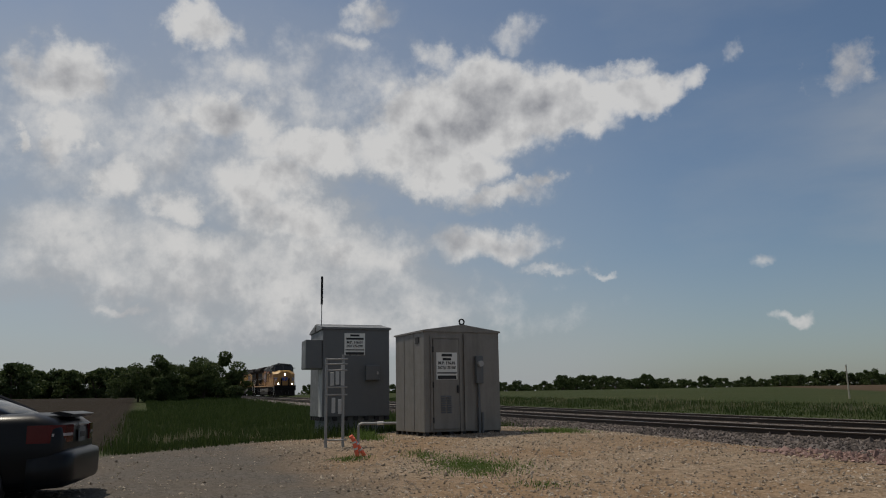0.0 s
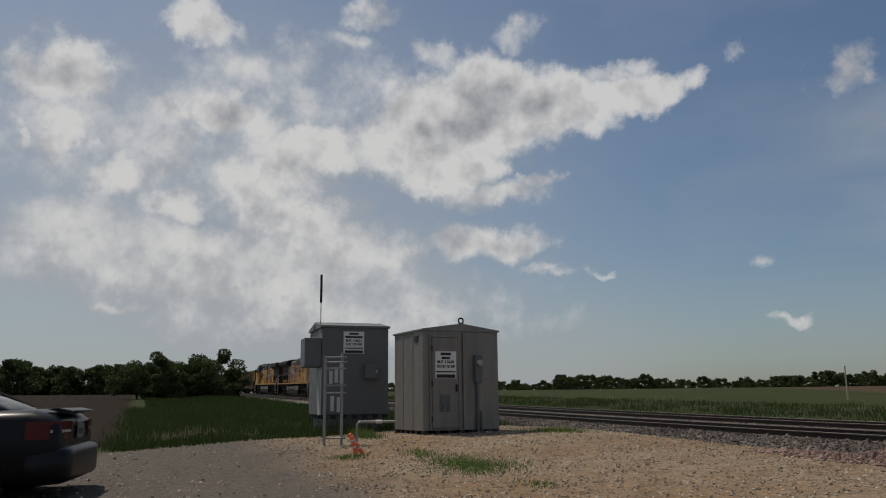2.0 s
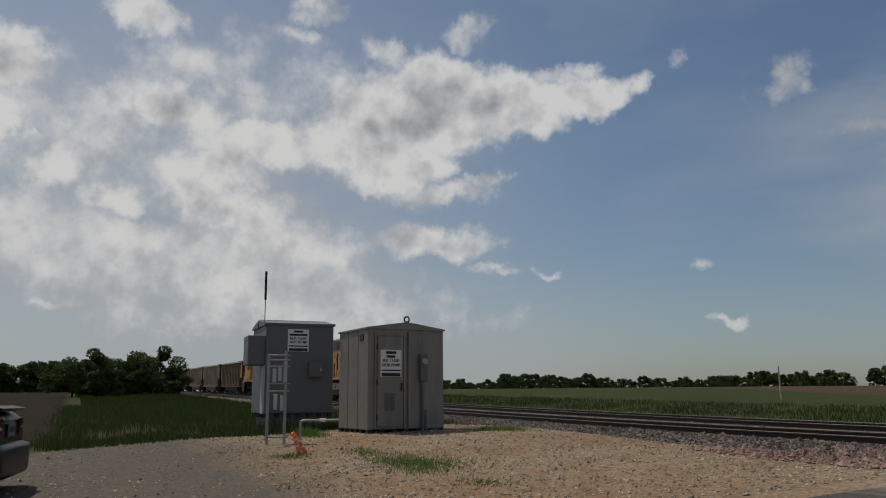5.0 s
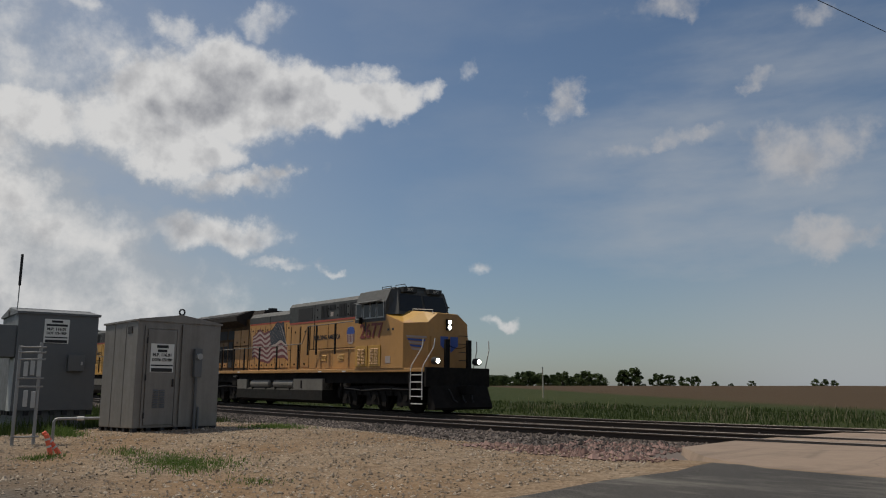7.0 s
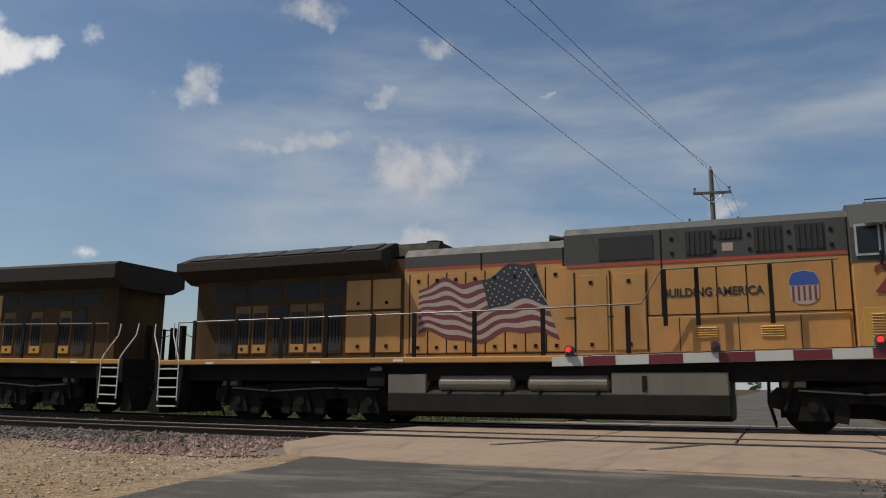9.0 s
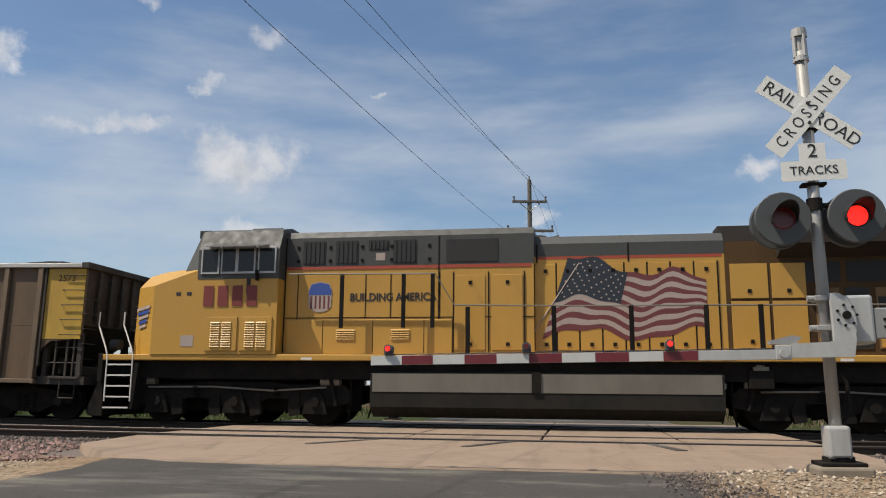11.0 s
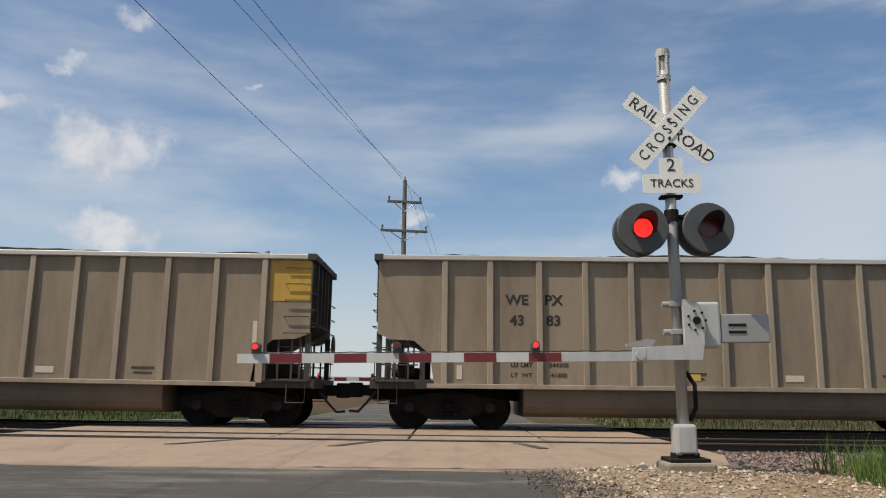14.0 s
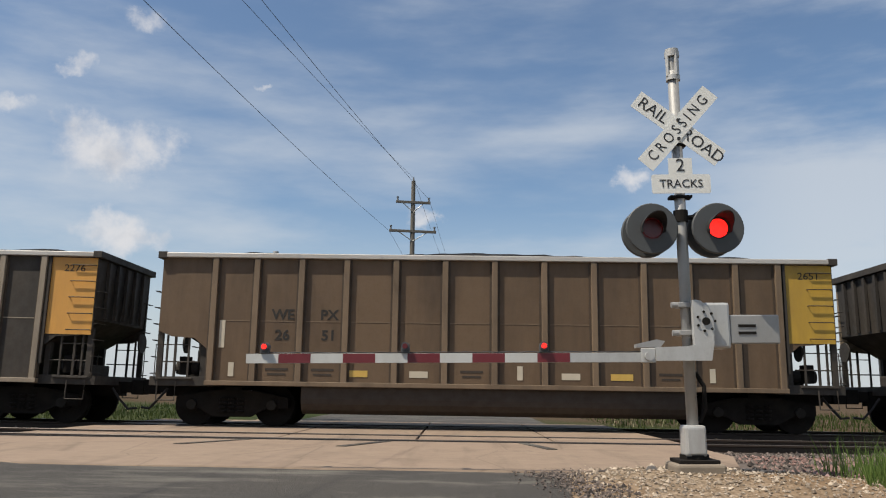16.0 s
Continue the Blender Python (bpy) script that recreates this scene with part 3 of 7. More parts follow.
def strip(name, xs, section, mat, label, category, kind="structure"):
    """A solid laid along the line: a cross section in (y, z) that follows the climb."""
    g = Geo()
    n = len(section)
    for x in xs:
        g.v += [(x, y, z + rise(x)) for y, z in section]
    for i in range(len(xs) - 1):
        g.f += [(i * n + j, i * n + (j + 1) % n, (i + 1) * n + (j + 1) % n, (i + 1) * n + j) for j in range(n)]
    g.f += [tuple(range(n)), tuple(reversed(range((len(xs) - 1) * n, len(xs) * n)))]
    return g


TRACK_XS = breaks([(-420, -170, 25), (-170, -60, 5), (-60, 20, 2.5), (20, 300, 20)])
bed = strip("ballast_bed", TRACK_XS, [(9.7, -0.75), (9.7, -0.22), (12.9, -0.135), (20.6, -0.15), (22.6, -0.5), (22.6, -0.75)], None, "", "")
tagged(part("ballast_bed", bed, M_BALLAST), "grey crushed-stone ballast bed under two railway tracks", "ballast", kind="structure")


def build_track(yc, label):
    t = thing("railway_track", label, "track", kind="structure")
    for side in (-0.755, 0.755):
        y = yc + side
        sec = [(-0.07, -0.17), (0.07, -0.17), (0.07, -0.155), (0.012, -0.13), (0.012, -0.045), (0.037, -0.03), (0.037, -0.006), (0.03, 0.0)]
        sec += [(-0.03, 0.0), (-0.037, -0.006), (-0.037, -0.03), (-0.012, -0.045), (-0.012, -0.13), (-0.07, -0.155)]
        rail = part("rail", strip("rail", TRACK_XS, [(y + a, b) for a, b in sec], None, "", ""), M_RAIL, t)
        part("rail_head", strip("head", TRACK_XS, [(y - 0.03, -0.002), (y + 0.03, -0.002), (y + 0.027, 0.003), (y - 0.027, 0.003)], None, "", ""), M_RAILTOP, rail, "polished running surface")
    return t


track_near = build_track(NEAR_Y, "empty near railway track with rusty rails")
track_far = build_track(FAR_Y, "far railway track that carries the train")


def build_road():
    # approach from the camera's side, and its continuation beyond the line
    for name, pts, label in (
            ("road", [(-60, -6.6, 3.0), (-20, -6.5, 2.6), (-6, -6.4, 1.9), (2, -6.2, 0.9), (6, -5.8, 0.95), (8.4, -5.7, 1.15), (9.6, -5.9, 1.3)], "worn dark asphalt road with pale dusty patches"),
            ("road", [(21.7, -4.6, 2.6), (40, -4.4, 2.4), (120, -4.4, 2.4), (400, -4.4, 2.4)], "grey asphalt road that goes on beyond the tracks")):
        g = Geo()
        rows = []
        for (ya, la, ra), (yb, lb, rb) in zip(pts, pts[1:]):
            n = max(2, int((yb - ya) / 1.2)) if yb < 45 else 6
            rows += [(ya + (yb - ya) * i / n, la + (lb - la) * i / n, ra + (rb - ra) * i / n) for i in range(n)]
        rows.append(pts[-1])
        k = 10
        for y, l, r in rows:
            wob = 0.10 * noise.noise(Vector((0.7, y * 0.9, 0)))
            for j in range(k + 1):
                x = l + (r - l) * j / k + (wob if j in (0, k) else 0)
                u = abs(j / k - 0.5) * 2
                crown = 0.015 + 0.05 * (1 - u * u) * (1 - sstep(y, 6.0, 9.2)) + 0.02 * sstep(y, 7.0, 9.2)
                if y > 20:
                    zz = max(ground_z(x, y) + 0.03, -0.08 + 0.0052 * max(0, y - 24))
                    crown = 0.03
                else:
                    zz = -0.28 + 0.17 * sstep(y, 3, 9) + rise(x)
                g.v.append((x, y, zz + crown))
        for i in range(len(rows) - 1):
            g.f += [(i * (k + 1) + j, i * (k + 1) + j + 1, (i + 1) * (k + 1) + j + 1, (i + 1) * (k + 1) + j) for j in range(k)]
        g.smooth = True
        tagged(part(name, g, M_ASPHALT), label, "road", kind="structure")


build_road()


def build_crossing():
    """Concrete crossing: an apron, panels between and beside the rails, and dark flangeways."""
    c = thing("crossing_surface", "pale concrete level crossing with dark flangeway gaps", "crossing", kind="structure")
    ap = Geo()
    edge = []
    for i in range(15):
        a = i / 14
        edge.append((-6.4 + 9.9 * a + (0.25 * noise.noise(Vector((a * 6, 2, 0)))), 9.3 + 0.16 * noise.noise(Vector((a * 9, 0, 0))) + 0.9 * (abs(a - 0.5) * 2) ** 6))
    top = [(3.9, 13.75), (-8.0, 13.75)]
    poly = edge + [(3.9, 11.6)] + top + [(-7.7, 11.6)]
    n = len(poly)
    ap.v += [(x, y, -0.012 - 0.035 * sstep(13.2 - y, 0, 4)) for x, y in poly] + [(x * 1.01, y - (0.2 if y < 11 else 0), -0.42) for x, y in poly]
    ap.f += [tuple(range(n))] + [(i, n + i, n + (i + 1) % n, (i + 1) % n) for i in range(n)]
    part("apron", ap, M_PAD, c, "pinkish concrete apron with ragged edge")
    bands = [(NEAR_Y - 0.69, NEAR_Y + 0.69), (NEAR_Y + 0.83, FAR_Y - 0.83), (FAR_Y - 0.69, FAR_Y + 0.69), (FAR_Y + 0.83, FAR_Y + 3.0)]
    for b, (y0, y1) in enumerate(bands):
        xs = [-8.0, -5.6, -3.15, -0.7, 1.7, 3.95]
        for a, e in zip(xs, xs[1:]):
            part("panel", Geo().box(a + 0.02, e - 0.02, y0, y1, -0.30, -0.006 + 0.004 * (b % 2), 0.012), M_PAD, c)
    # old patches of bitumen across the first rails
    for x, dx in ((-4.25, 0.75), (-1.75, 0.6), (1.45, -0.35)):
        g = Geo()
        w = 0.08
        g.v += [(x - w, 12.4, -0.008), (x + w, 12.4, -0.008), (x + dx + w, 13.72, -0.004), (x + dx - w, 13.72, -0.004)]
        g.v += [(p[0], p[1], -0.05) for p in g.v]
        g.f += [(0, 1, 2, 3), (0, 4, 5, 1), (1, 5, 6, 2), (2, 6, 7, 3), (3, 7, 4, 0)]
        part("patch", g, M_ASPHALT, c, "dark bitumen patch")
    for y in (NEAR_Y - 0.84, NEAR_Y + 0.61):
        part("rubber_strip", Geo().box(-7.9, 3.9, y, y + 0.045, -0.06, 0.0), M_BLACK, c, "black rubber seal along the rail")


build_crossing()


# ---- signal bungalows ----
def sign_plate(parent, x, y, z, w, h, rows):
    """A white plate on a face that looks along +x: bars stand for the unreadable lines."""
    p = part("sign", Geo().box(x, x + 0.006, y - w / 2, y + w / 2, z - h / 2, z + h / 2), M_WHITE, parent, "white notice with black lettering")
    for dz, frac, hh in rows:
        part("text_bar", Geo().box(x + 0.006, x + 0.009, y - w / 2 * frac, y + w / 2 * frac, z + dz * h - hh * h / 2, z + dz * h + hh * h / 2), M_INK, p)
    return p


def bungalow(m, label, mat, w, d, h, pitch, door_side, antenna):
    """Local: the front looks along +x, w across y, d deep; ridge along x."""
    t = thing("signal_bungalow", label, "equipment cabin", m)
    hw = w / 2
    g = Geo()
    g.box(-d, 0, -hw, hw, 0.10, h, 0.015)
    body = part("body", g, mat, t)
    roof = Geo()
    if pitch == "gable":
        roof.extrude([(-hw - 0.03, h - 0.02), (hw + 0.03, h - 0.02), (hw + 0.03, h + 0.015), (0, h + 0.15), (-hw - 0.03, h + 0.015)], lambda u, v, q: (q, u, v), -d - 0.03, 0.03)
    else:
        roof.extrude([(-d - 0.05, h - 0.03), (0.04, h - 0.03), (0.04, h + 0.02), (-d / 2, h + 0.17), (-d - 0.05, h + 0.02)], lambda u, v, q: (u, q, v), -hw - 0.04, hw + 0.04)
    part("roof", roof, mat, t, "low pitched metal roof")
    for k in range(7):
        y = -hw + 0.06 + k * (w - 0.12) / 6
        part("skid_block", Geo().box(-0.12, -0.01, y - 0.05, y + 0.05, 0.0, 0.10), M_BLACK, t)
    for k in range(5):
        x = -d + 0.06 + k * (d - 0.2) / 5
        part("skid_block", Geo().box(x - 0.05, x + 0.05, -hw + 0.01, -hw + 0.1, 0.0, 0.10), M_BLACK, t)
        part("skid_block", Geo().box(x - 0.05, x + 0.05, hw - 0.1, hw - 0.01, 0.0, 0.10), M_BLACK, t)
    return t, body


def build_bungalows():
    # bare aluminium bungalow with a door
    m = pose(-16.35, 6.58, 0.09, 0, 0, 5)
    t, body = bungalow(m, "weathered bare aluminium signal bungalow on gravel", M_ALU, 1.85, 1.62, 2.26, "gable", 1, False)
    door = part("door", Geo().box(0, 0.035, -0.72, -0.10, 0.16, 2.08, 0.008), M_ALU, t, "aluminium door with louvred vent")
    fr = Geo()
    fr.box(0, 0.022, -0.78, -0.735, 0.12, 2.14).box(0, 0.022, -0.085, -0.04, 0.12, 2.14).box(0, 0.024, -0.78, -0.04, 2.095, 2.15)
    part("door_frame", fr, M_ALU, t)
    for zz in (0.35, 1.1, 1.85):
        part("hinge", Geo().cyl((0.035, -0.725, zz - 0.06), (0.035, -0.725, zz + 0.06), 0.014, 8), M_LOCOGREY, door)
    part("handle", Geo().box(0.035, 0.075, -0.165, -0.135, 0.92, 1.08, 0.006), M_BLACK, door, "black lever handle")
    for k in range(8):
        for y in (-0.50, -0.36):
            g = Geo()
            z = 0.50 + k * 0.048
            g.along_y([(0.035, z), (0.06, z - 0.004), (0.035, z + 0.028)], y - 0.055, y + 0.055)
            part("louvre", g, M_CABGREY, door)
    rows = [(0.40, 0.5, 0.10), (0.25, 0.4, 0.09), (0.10, 0.0, 0.0), (-0.26, 0.93, 0.05), (-0.42, 0.9, 0.13)]
    s = sign_plate(door, 0.036, -0.40, 1.50, 0.50, 0.58, [r for r in rows if r[1]])
    lettering("wording", "M.P. 116.01", 0.088, pose(0.044, -0.40, 1.56, 90, 0, 90), M_INK, s, 1.0, 0.002, 0.003)
    lettering("wording", "DOT# 175190P", 0.080, pose(0.044, -0.40, 1.46, 90, 0, 90), M_INK, s, 0.82, 0.002, 0.003)
    part("post_trim", Geo().box(0, 0.05, 0.02, 0.075, 0.14, 2.2, 0.006), M_ALU, t, "upright seam post")
    part("meter_conduit", Geo().box(0, 0.10, 0.30, 0.47, 1.12, 1.72, 0.012), M_CABGREY, t, "tall grey electric meter box")
    mt = Geo()
    mt.cyl((0.10, 0.385, 1.55), (0.16, 0.385, 1.55), 0.065, 16)
    part("meter", mt, M_SILVER, t, "round glass meter")
    part("conduit", Geo().cyl((0.05, 0.37, 0.0), (0.05, 0.37, 1.12), 0.03, 10).cyl((0.05, 0.45, 0.0), (0.05, 0.45, 0.5), 0.025, 10), M_CABGREY, t)
    eye = Geo()
    for k in range(14):
        a, b = math.tau * k / 14, math.tau * (k + 1) / 14
        eye.cyl((0.0, 0.06 * math.cos(a), 2.47 + 0.06 * math.sin(a)), (0.0, 0.06 * math.cos(b), 2.47 + 0.06 * math.sin(b)), 0.018, 6)
    eye.box(-0.02, 0.02, -0.05, 0.05, 2.36, 2.43)
    part("lifting_eye", eye, M_BLACK, t, "black steel lifting eye")
    part("vent", Geo().box(-0.45, -0.25, -0.94, -0.924, 2.0, 2.14, 0.004), M_BLACK, t, "small black vent on the side")
    for x in (-1.1, -0.55):
        part("panel_seam", Geo().box(x - 0.012, x + 0.012, -0.933, -0.924, 0.12, 2.22), M_ALU, t)

    # grey painted bungalow with an antenna
    m = pose(-20.05, 5.14, 0.40, 0, 0, -2)
    t, body = bungalow(m, "dark grey painted signal bungalow with antenna", M_CABGREY, 1.74, 1.9, 2.33, "ridge", 1, True)
    part("ridge_cap", Geo().box(-1.0, -0.9, -0.9, 0.9, 2.485, 2.51, 0.005), M_STEPWHITE, t, "pale ridge cap")
    part("foundation", Geo().box(-1.8, -0.1, -0.75, 0.75, -0.45, 0.1), M_CABGREY, t)
    s = sign_plate(t, 0.004, -0.05, 1.92, 0.54, 0.56, [(0.40, 0.45, 0.09), (0.25, 0.85, 0.09), (-0.26, 0.9, 0.05), (-0.42, 0.88, 0.12)])
    lettering("wording", "M.P. 116.01", 0.09, pose(0.013, -0.05, 1.965, 90, 0, 90), M_INK, s, 1.0, 0.002, 0.003)
    lettering("wording", "DOT 175-190P", 0.080, pose(0.013, -0.05, 1.87, 90, 0, 90), M_INK, s, 0.85, 0.002, 0.003)
    jb = part("junction_box", Geo().box(0, 0.14, 0.22, 0.58, 1.00, 1.38, 0.012), M_CABGREY, t, "grey wall box with latch")
    part("latch", Geo().box(0.14, 0.16, 0.50, 0.54, 1.14, 1.22, 0.004), M_SILVER, jb)
    part("side_box", Geo().box(-0.75, -0.05, -1.30, -0.872, 1.30, 2.03, 0.015), M_CABGREY, t, "large grey box on the side wall")
    part("corner_panel", Geo().box(-0.5, 0.002, -0.882, -0.87, 0.1, 1.28), M_SILVER, t, "pale lower side panel")
    an = part("antenna_mast", Geo().cyl((-0.15, -0.89, 2.25), (-0.15, -0.89, 3.0), 0.012, 8), M_GALV, t)
    part("antenna", Geo().cyl((-0.15, -0.89, 2.95), (-0.15, -0.89, 3.68), 0.03, 10), M_BLACK, an, "black fibreglass antenna tube")
    part("gable_vent", Geo().cyl((-0.95, -0.925, 2.37), (-0.95, -0.91, 2.37), 0.07, 12), M_BLACK, t)

    # pipe frame with meters, before the grey bungalow
    t = thing("meter_frame", "galvanised pipe frame with meter boxes on gravel", "utility frame", pose(-15.12, 3.45, 0.13, 0, 0, -13))
    for y in (-0.16, 0.16):
        part("post", Geo().cyl((0, y, -0.2), (0, y, 1.56 + (0.06 if y > 0 else 0)), 0.028, 10), M_GALV, t)
    for z in (0.02, 0.86, 1.0, 1.32, 1.44, 1.53):
        part("rail", Geo().cyl((0.03, -0.17, z), (0.03, 0.24, z), 0.014, 8), M_GALV, t)
    for y, z0, z1 in ((-0.05, 1.03, 1.28), (0.05, 1.05, 1.3), (0.15, 1.03, 1.42), (-0.02, 0.52, 0.80), (0.1, 0.5, 0.78)):
        part("meter_box", Geo().box(-0.06, 0.03, y - 0.035, y + 0.035, z0, z1, 0.008), M_SILVER, t, "small pale box")
    t = thing("pipe_barrier", "bent white-grey pipe barrier low over the gravel", "pipe", pose(-15.1, 4.2, 0.14, 0, 0, -13))
    arch = [(0, -0.28, -0.1), (0, -0.28, 0.24), (0, -0.26, 0.28), (0, -0.22, 0.30), (0, 0.45, 0.30)]
    part("pipe", Geo().pipe(arch, 0.026, 8), M_GALV, t)
    part("coupling", Geo().cyl((0, 0.08, 0.30), (0, 0.2, 0.30), 0.034, 10), M_STEPWHITE, t)
    # fallen marker tubes
    for k, (x, y, rx, rz) in enumerate(((-13.3, 3.55, 36, 0), (-13.25, 3.42, 15, 0))):
        t = thing("marker_tube", "faded orange and white marker tube leaning on gravel", "marker", pose(x, y, -0.03, rx, 0, rz), "fallen marker tubes")
        part("tube", Geo().cyl((0, 0, -0.02), (0, 0, 0.40 - k * 0.10), 0.034, 12), M_ORANGE, t)
        for zz in (0.1, 0.21):
            part("band", Geo().cyl((0, 0, zz), (0, 0, zz + 0.03), 0.036, 12), M_STEPWHITE, t, "pale reflective band")


build_bungalows()


# ---- crossing signals ----
FLASHERS = []


def ring(g, cx, cz, profile, n):
    """A closed profile of (radius, y) swept round an axis along y."""
    k = len(profile)
    o = len(g.v)
    for i in range(n):
        a = math.tau * i / n
        g.v += [(cx + r * math.cos(a), y, cz + r * math.sin(a)) for r, y in profile]
    g.f += [(o + i * k + j, o + i * k + (j + 1) % k, o + (i + 1) % n * k + (j + 1) % k, o + (i + 1) % n * k + j) for i in range(n) for j in range(k)]


def crossing_signal(m, lit):
    t = thing("crossing_signal", "silver level-crossing signal with crossbuck, lamps and gate arm", "crossing signal", m, "signals at the crossing")
    f = Geo().box(-0.27, 0.27, -0.28, 0.28, -0.5, -0.14, 0.03)
    part("foundation", f, M_CONC, t, "square concrete footing")
    part("base_plate", Geo().box(-0.22, 0.22, -0.22, 0.22, -0.14, -0.10, 0.008).cyl((0, 0, -0.10), (0, 0, -0.05), 0.16, 16), M_UNDER, t)
    jb = part("junction_box", Geo().box(-0.13, 0.11, -0.15, 0.10, -0.07, 0.27, 0.03), M_SILVER, t, "cast silver junction box")
    part("cover", Geo().box(-0.10, 0.08, -0.17, -0.15, -0.03, 0.23, 0.012), M_SILVER, jb)
    mast = part("mast", Geo().cyl((0, 0, 0.0), (0, 0, 4.48), 0.064, 18), M_GALV, t, "galvanised round mast")
    mast.data.polygons.foreach_set("use_smooth", [True] * len(mast.data.polygons))
    bell = Geo()
    bell.cyl((0, 0, 4.36), (0, 0, 4.42), 0.085, 16).cyl((0, 0, 4.66), (0, 0, 4.73), 0.088, 16)
    for k in range(4):
        a = math.tau * k / 4 + 0.4
        bell.cyl((0.07 * math.cos(a), 0.07 * math.sin(a), 4.41), (0.07 * math.cos(a), 0.07 * math.sin(a), 4.68), 0.025, 8)
    bell.cyl((0, 0, 4.73), (0, 0, 4.76), 0.08, 16)
    part("bell", bell, M_SILVER, t, "silver warning bell with open slots")
    part("bell_core", Geo().cyl((0, 0, 4.42), (0, 0, 4.66), 0.055, 14), M_GALV, t)
    # crossbuck: two blades, each with its words
    for ang, y, words in ((-38, -0.085, ("RAIL", "ROAD")), (48, -0.094, ("CROSSING",))):
        cb = part("crossbuck_blade", Geo().box(-0.61, 0.61, -0.003, 0.003, -0.115, 0.115, 0.0), M_WHITE, t, "white reflective blade with black letters")
        cb.matrix_basis = pose(0, y, 3.73, 0, -ang, 0)
        if len(words) == 1:
            lettering("wording", "C R O S S I N G", 0.185, pose(0, -0.004, 0, 90, 0, 0), M_INK, cb, 0.82, 0.0015)
        else:
            lettering("wording", "RAIL", 0.20, pose(-0.36, -0.004, 0, 90, 0, 0), M_INK, cb, 1.0, 0.0015)
            lettering("wording", "ROAD", 0.20, pose(0.36, -0.004, 0, 90, 0, 0), M_INK, cb, 1.0, 0.0015)
    for z in (3.83, 3.60):
        part("bolt", Geo().cyl((0, -0.11, z), (0, -0.06, z), 0.02, 8), M_INK, t)
    tp = Geo().along_y([(-0.33, 2.93), (0.33, 2.93), (0.345, 2.95), (0.345, 3.14), (0.33, 3.16), (0.14, 3.16), (0.14, 3.36), (-0.14, 3.36), (-0.14, 3.16), (-0.33, 3.16), (-0.345, 3.14), (-0.345, 2.95)], -0.095, -0.089)
    tp = part("tracks_plate", tp, M_WHITE, t, "white plate that counts two tracks")
    lettering("wording", "2", 0.22, pose(0.0, -0.098, 3.265, 90, 0, 0), M_INK, tp, 1.0, 0.0015)
    lettering("wording", "TRACKS", 0.138, pose(0.0, -0.098, 3.045, 90, 0, 0), M_INK, tp, 1.0, 0.0015)
    part("clamp", Geo().box(-0.13, 0.13, -0.08, 0.06, 2.88, 2.915, 0.008), M_UNDER, t)
    part("clamp", Geo().box(-0.1, 0.1, -0.08, 0.06, 3.52, 3.55, 0.008), M_UNDER, t)
    # lamp pair, front and back
    part("lamp_arm", Geo().cyl((-0.36, 0, 2.66), (0.36, 0, 2.66), 0.03, 10).cyl((0, 0, 2.6), (0, 0, 2.74), 0.085, 14), M_UNDER, t)
    for side in (-1, 1):
        for x in (-0.38, 0.38):
            head = Geo()
            cx, cz = x, 2.50
            n = 28
            ring(head, cx, cz, [(0.125, side * 0.10), (0.29, side * 0.10), (0.30, side * 0.12), (0.30, side * 0.15), (0.29, side * 0.16), (0.125, side * 0.16)], n)
            lamp = part("lamp_head", head, M_LAMPBLACK, t, "black round lamp background")
            cup = Geo()
            ring(cup, cx, cz, [(0.005, side * -0.03), (0.14, side * -0.03), (0.17, side * 0.11), (0.15, side * 0.11), (0.13, side * -0.01), (0.005, side * -0.01)], 18)
            part("housing", cup, M_LAMPBLACK, lamp)
            # disc with a lit and an unlit face, turned in motions() instead of switched
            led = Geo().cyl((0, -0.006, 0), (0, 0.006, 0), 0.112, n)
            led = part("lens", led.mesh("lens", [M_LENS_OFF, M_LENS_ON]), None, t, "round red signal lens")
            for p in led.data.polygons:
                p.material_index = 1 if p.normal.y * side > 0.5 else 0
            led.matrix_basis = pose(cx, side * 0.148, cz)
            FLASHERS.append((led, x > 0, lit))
            hood = Geo()
            for k in range(21):
                a = math.radians(-25 + 230 * k / 20)
                reach = 0.09 + 0.24 * max(0, math.sin(a))
                hood.v += [(cx + r * math.cos(a), side * yy, cz + r * math.sin(a)) for r, yy in ((0.132, 0.16), (0.132, 0.16 + reach), (0.14, 0.16 + reach), (0.14, 0.16))]
            hood.f = [(4 * k + j, 4 * k + (j + 1) % 4, 4 * k + 4 + (j + 1) % 4, 4 * k + 4 + j) for k in range(20) for j in range(4)]
            part("hood", hood, M_HOOD, lamp, "black visor over the lens")
    # gate mechanism
    gm = Geo()
    arc = [(0.38 * math.cos(math.radians(q)) * 0.5, 0.36 * math.sin(math.radians(q))) for q in range(-90, 91, 15)]
    gm.along_y([(0.06 + u, 1.34 + v * 0.9) for u, v in arc] + [(0.02, 1.66), (0.02, 1.02)], -0.20, -0.12)
    gm.along_y([(-0.42, 0.98), (0.20, 0.98), (0.24, 1.2), (-0.05, 1.14), (-0.42, 1.13)], -0.21, -0.14)
    part("gate_bracket", gm, M_SILVER, t, "silver cast gate bracket")
    hub = Geo().cyl((0.16, -0.215, 1.42), (0.16, -0.2, 1.42), 0.045, 14)
    hub = part("hub", hub, M_UNDER, t, "dark gate shaft hub")
    for k in range(7):
        a = math.tau * k / 7
        part("bolt", Geo().cyl((0.16 + 0.10 * math.cos(a), -0.213, 1.42 + 0.11 * math.sin(a)), (0.16 + 0.10 * math.cos(a), -0.2, 1.42 + 0.11 * math.sin(a)), 0.015, 8), M_UNDER, hub)
    part("gearbox", Geo().box(0.10, 0.46, -0.12, 0.22, 1.12, 1.64, 0.03), M_SILVER, t, "silver gate motor case")
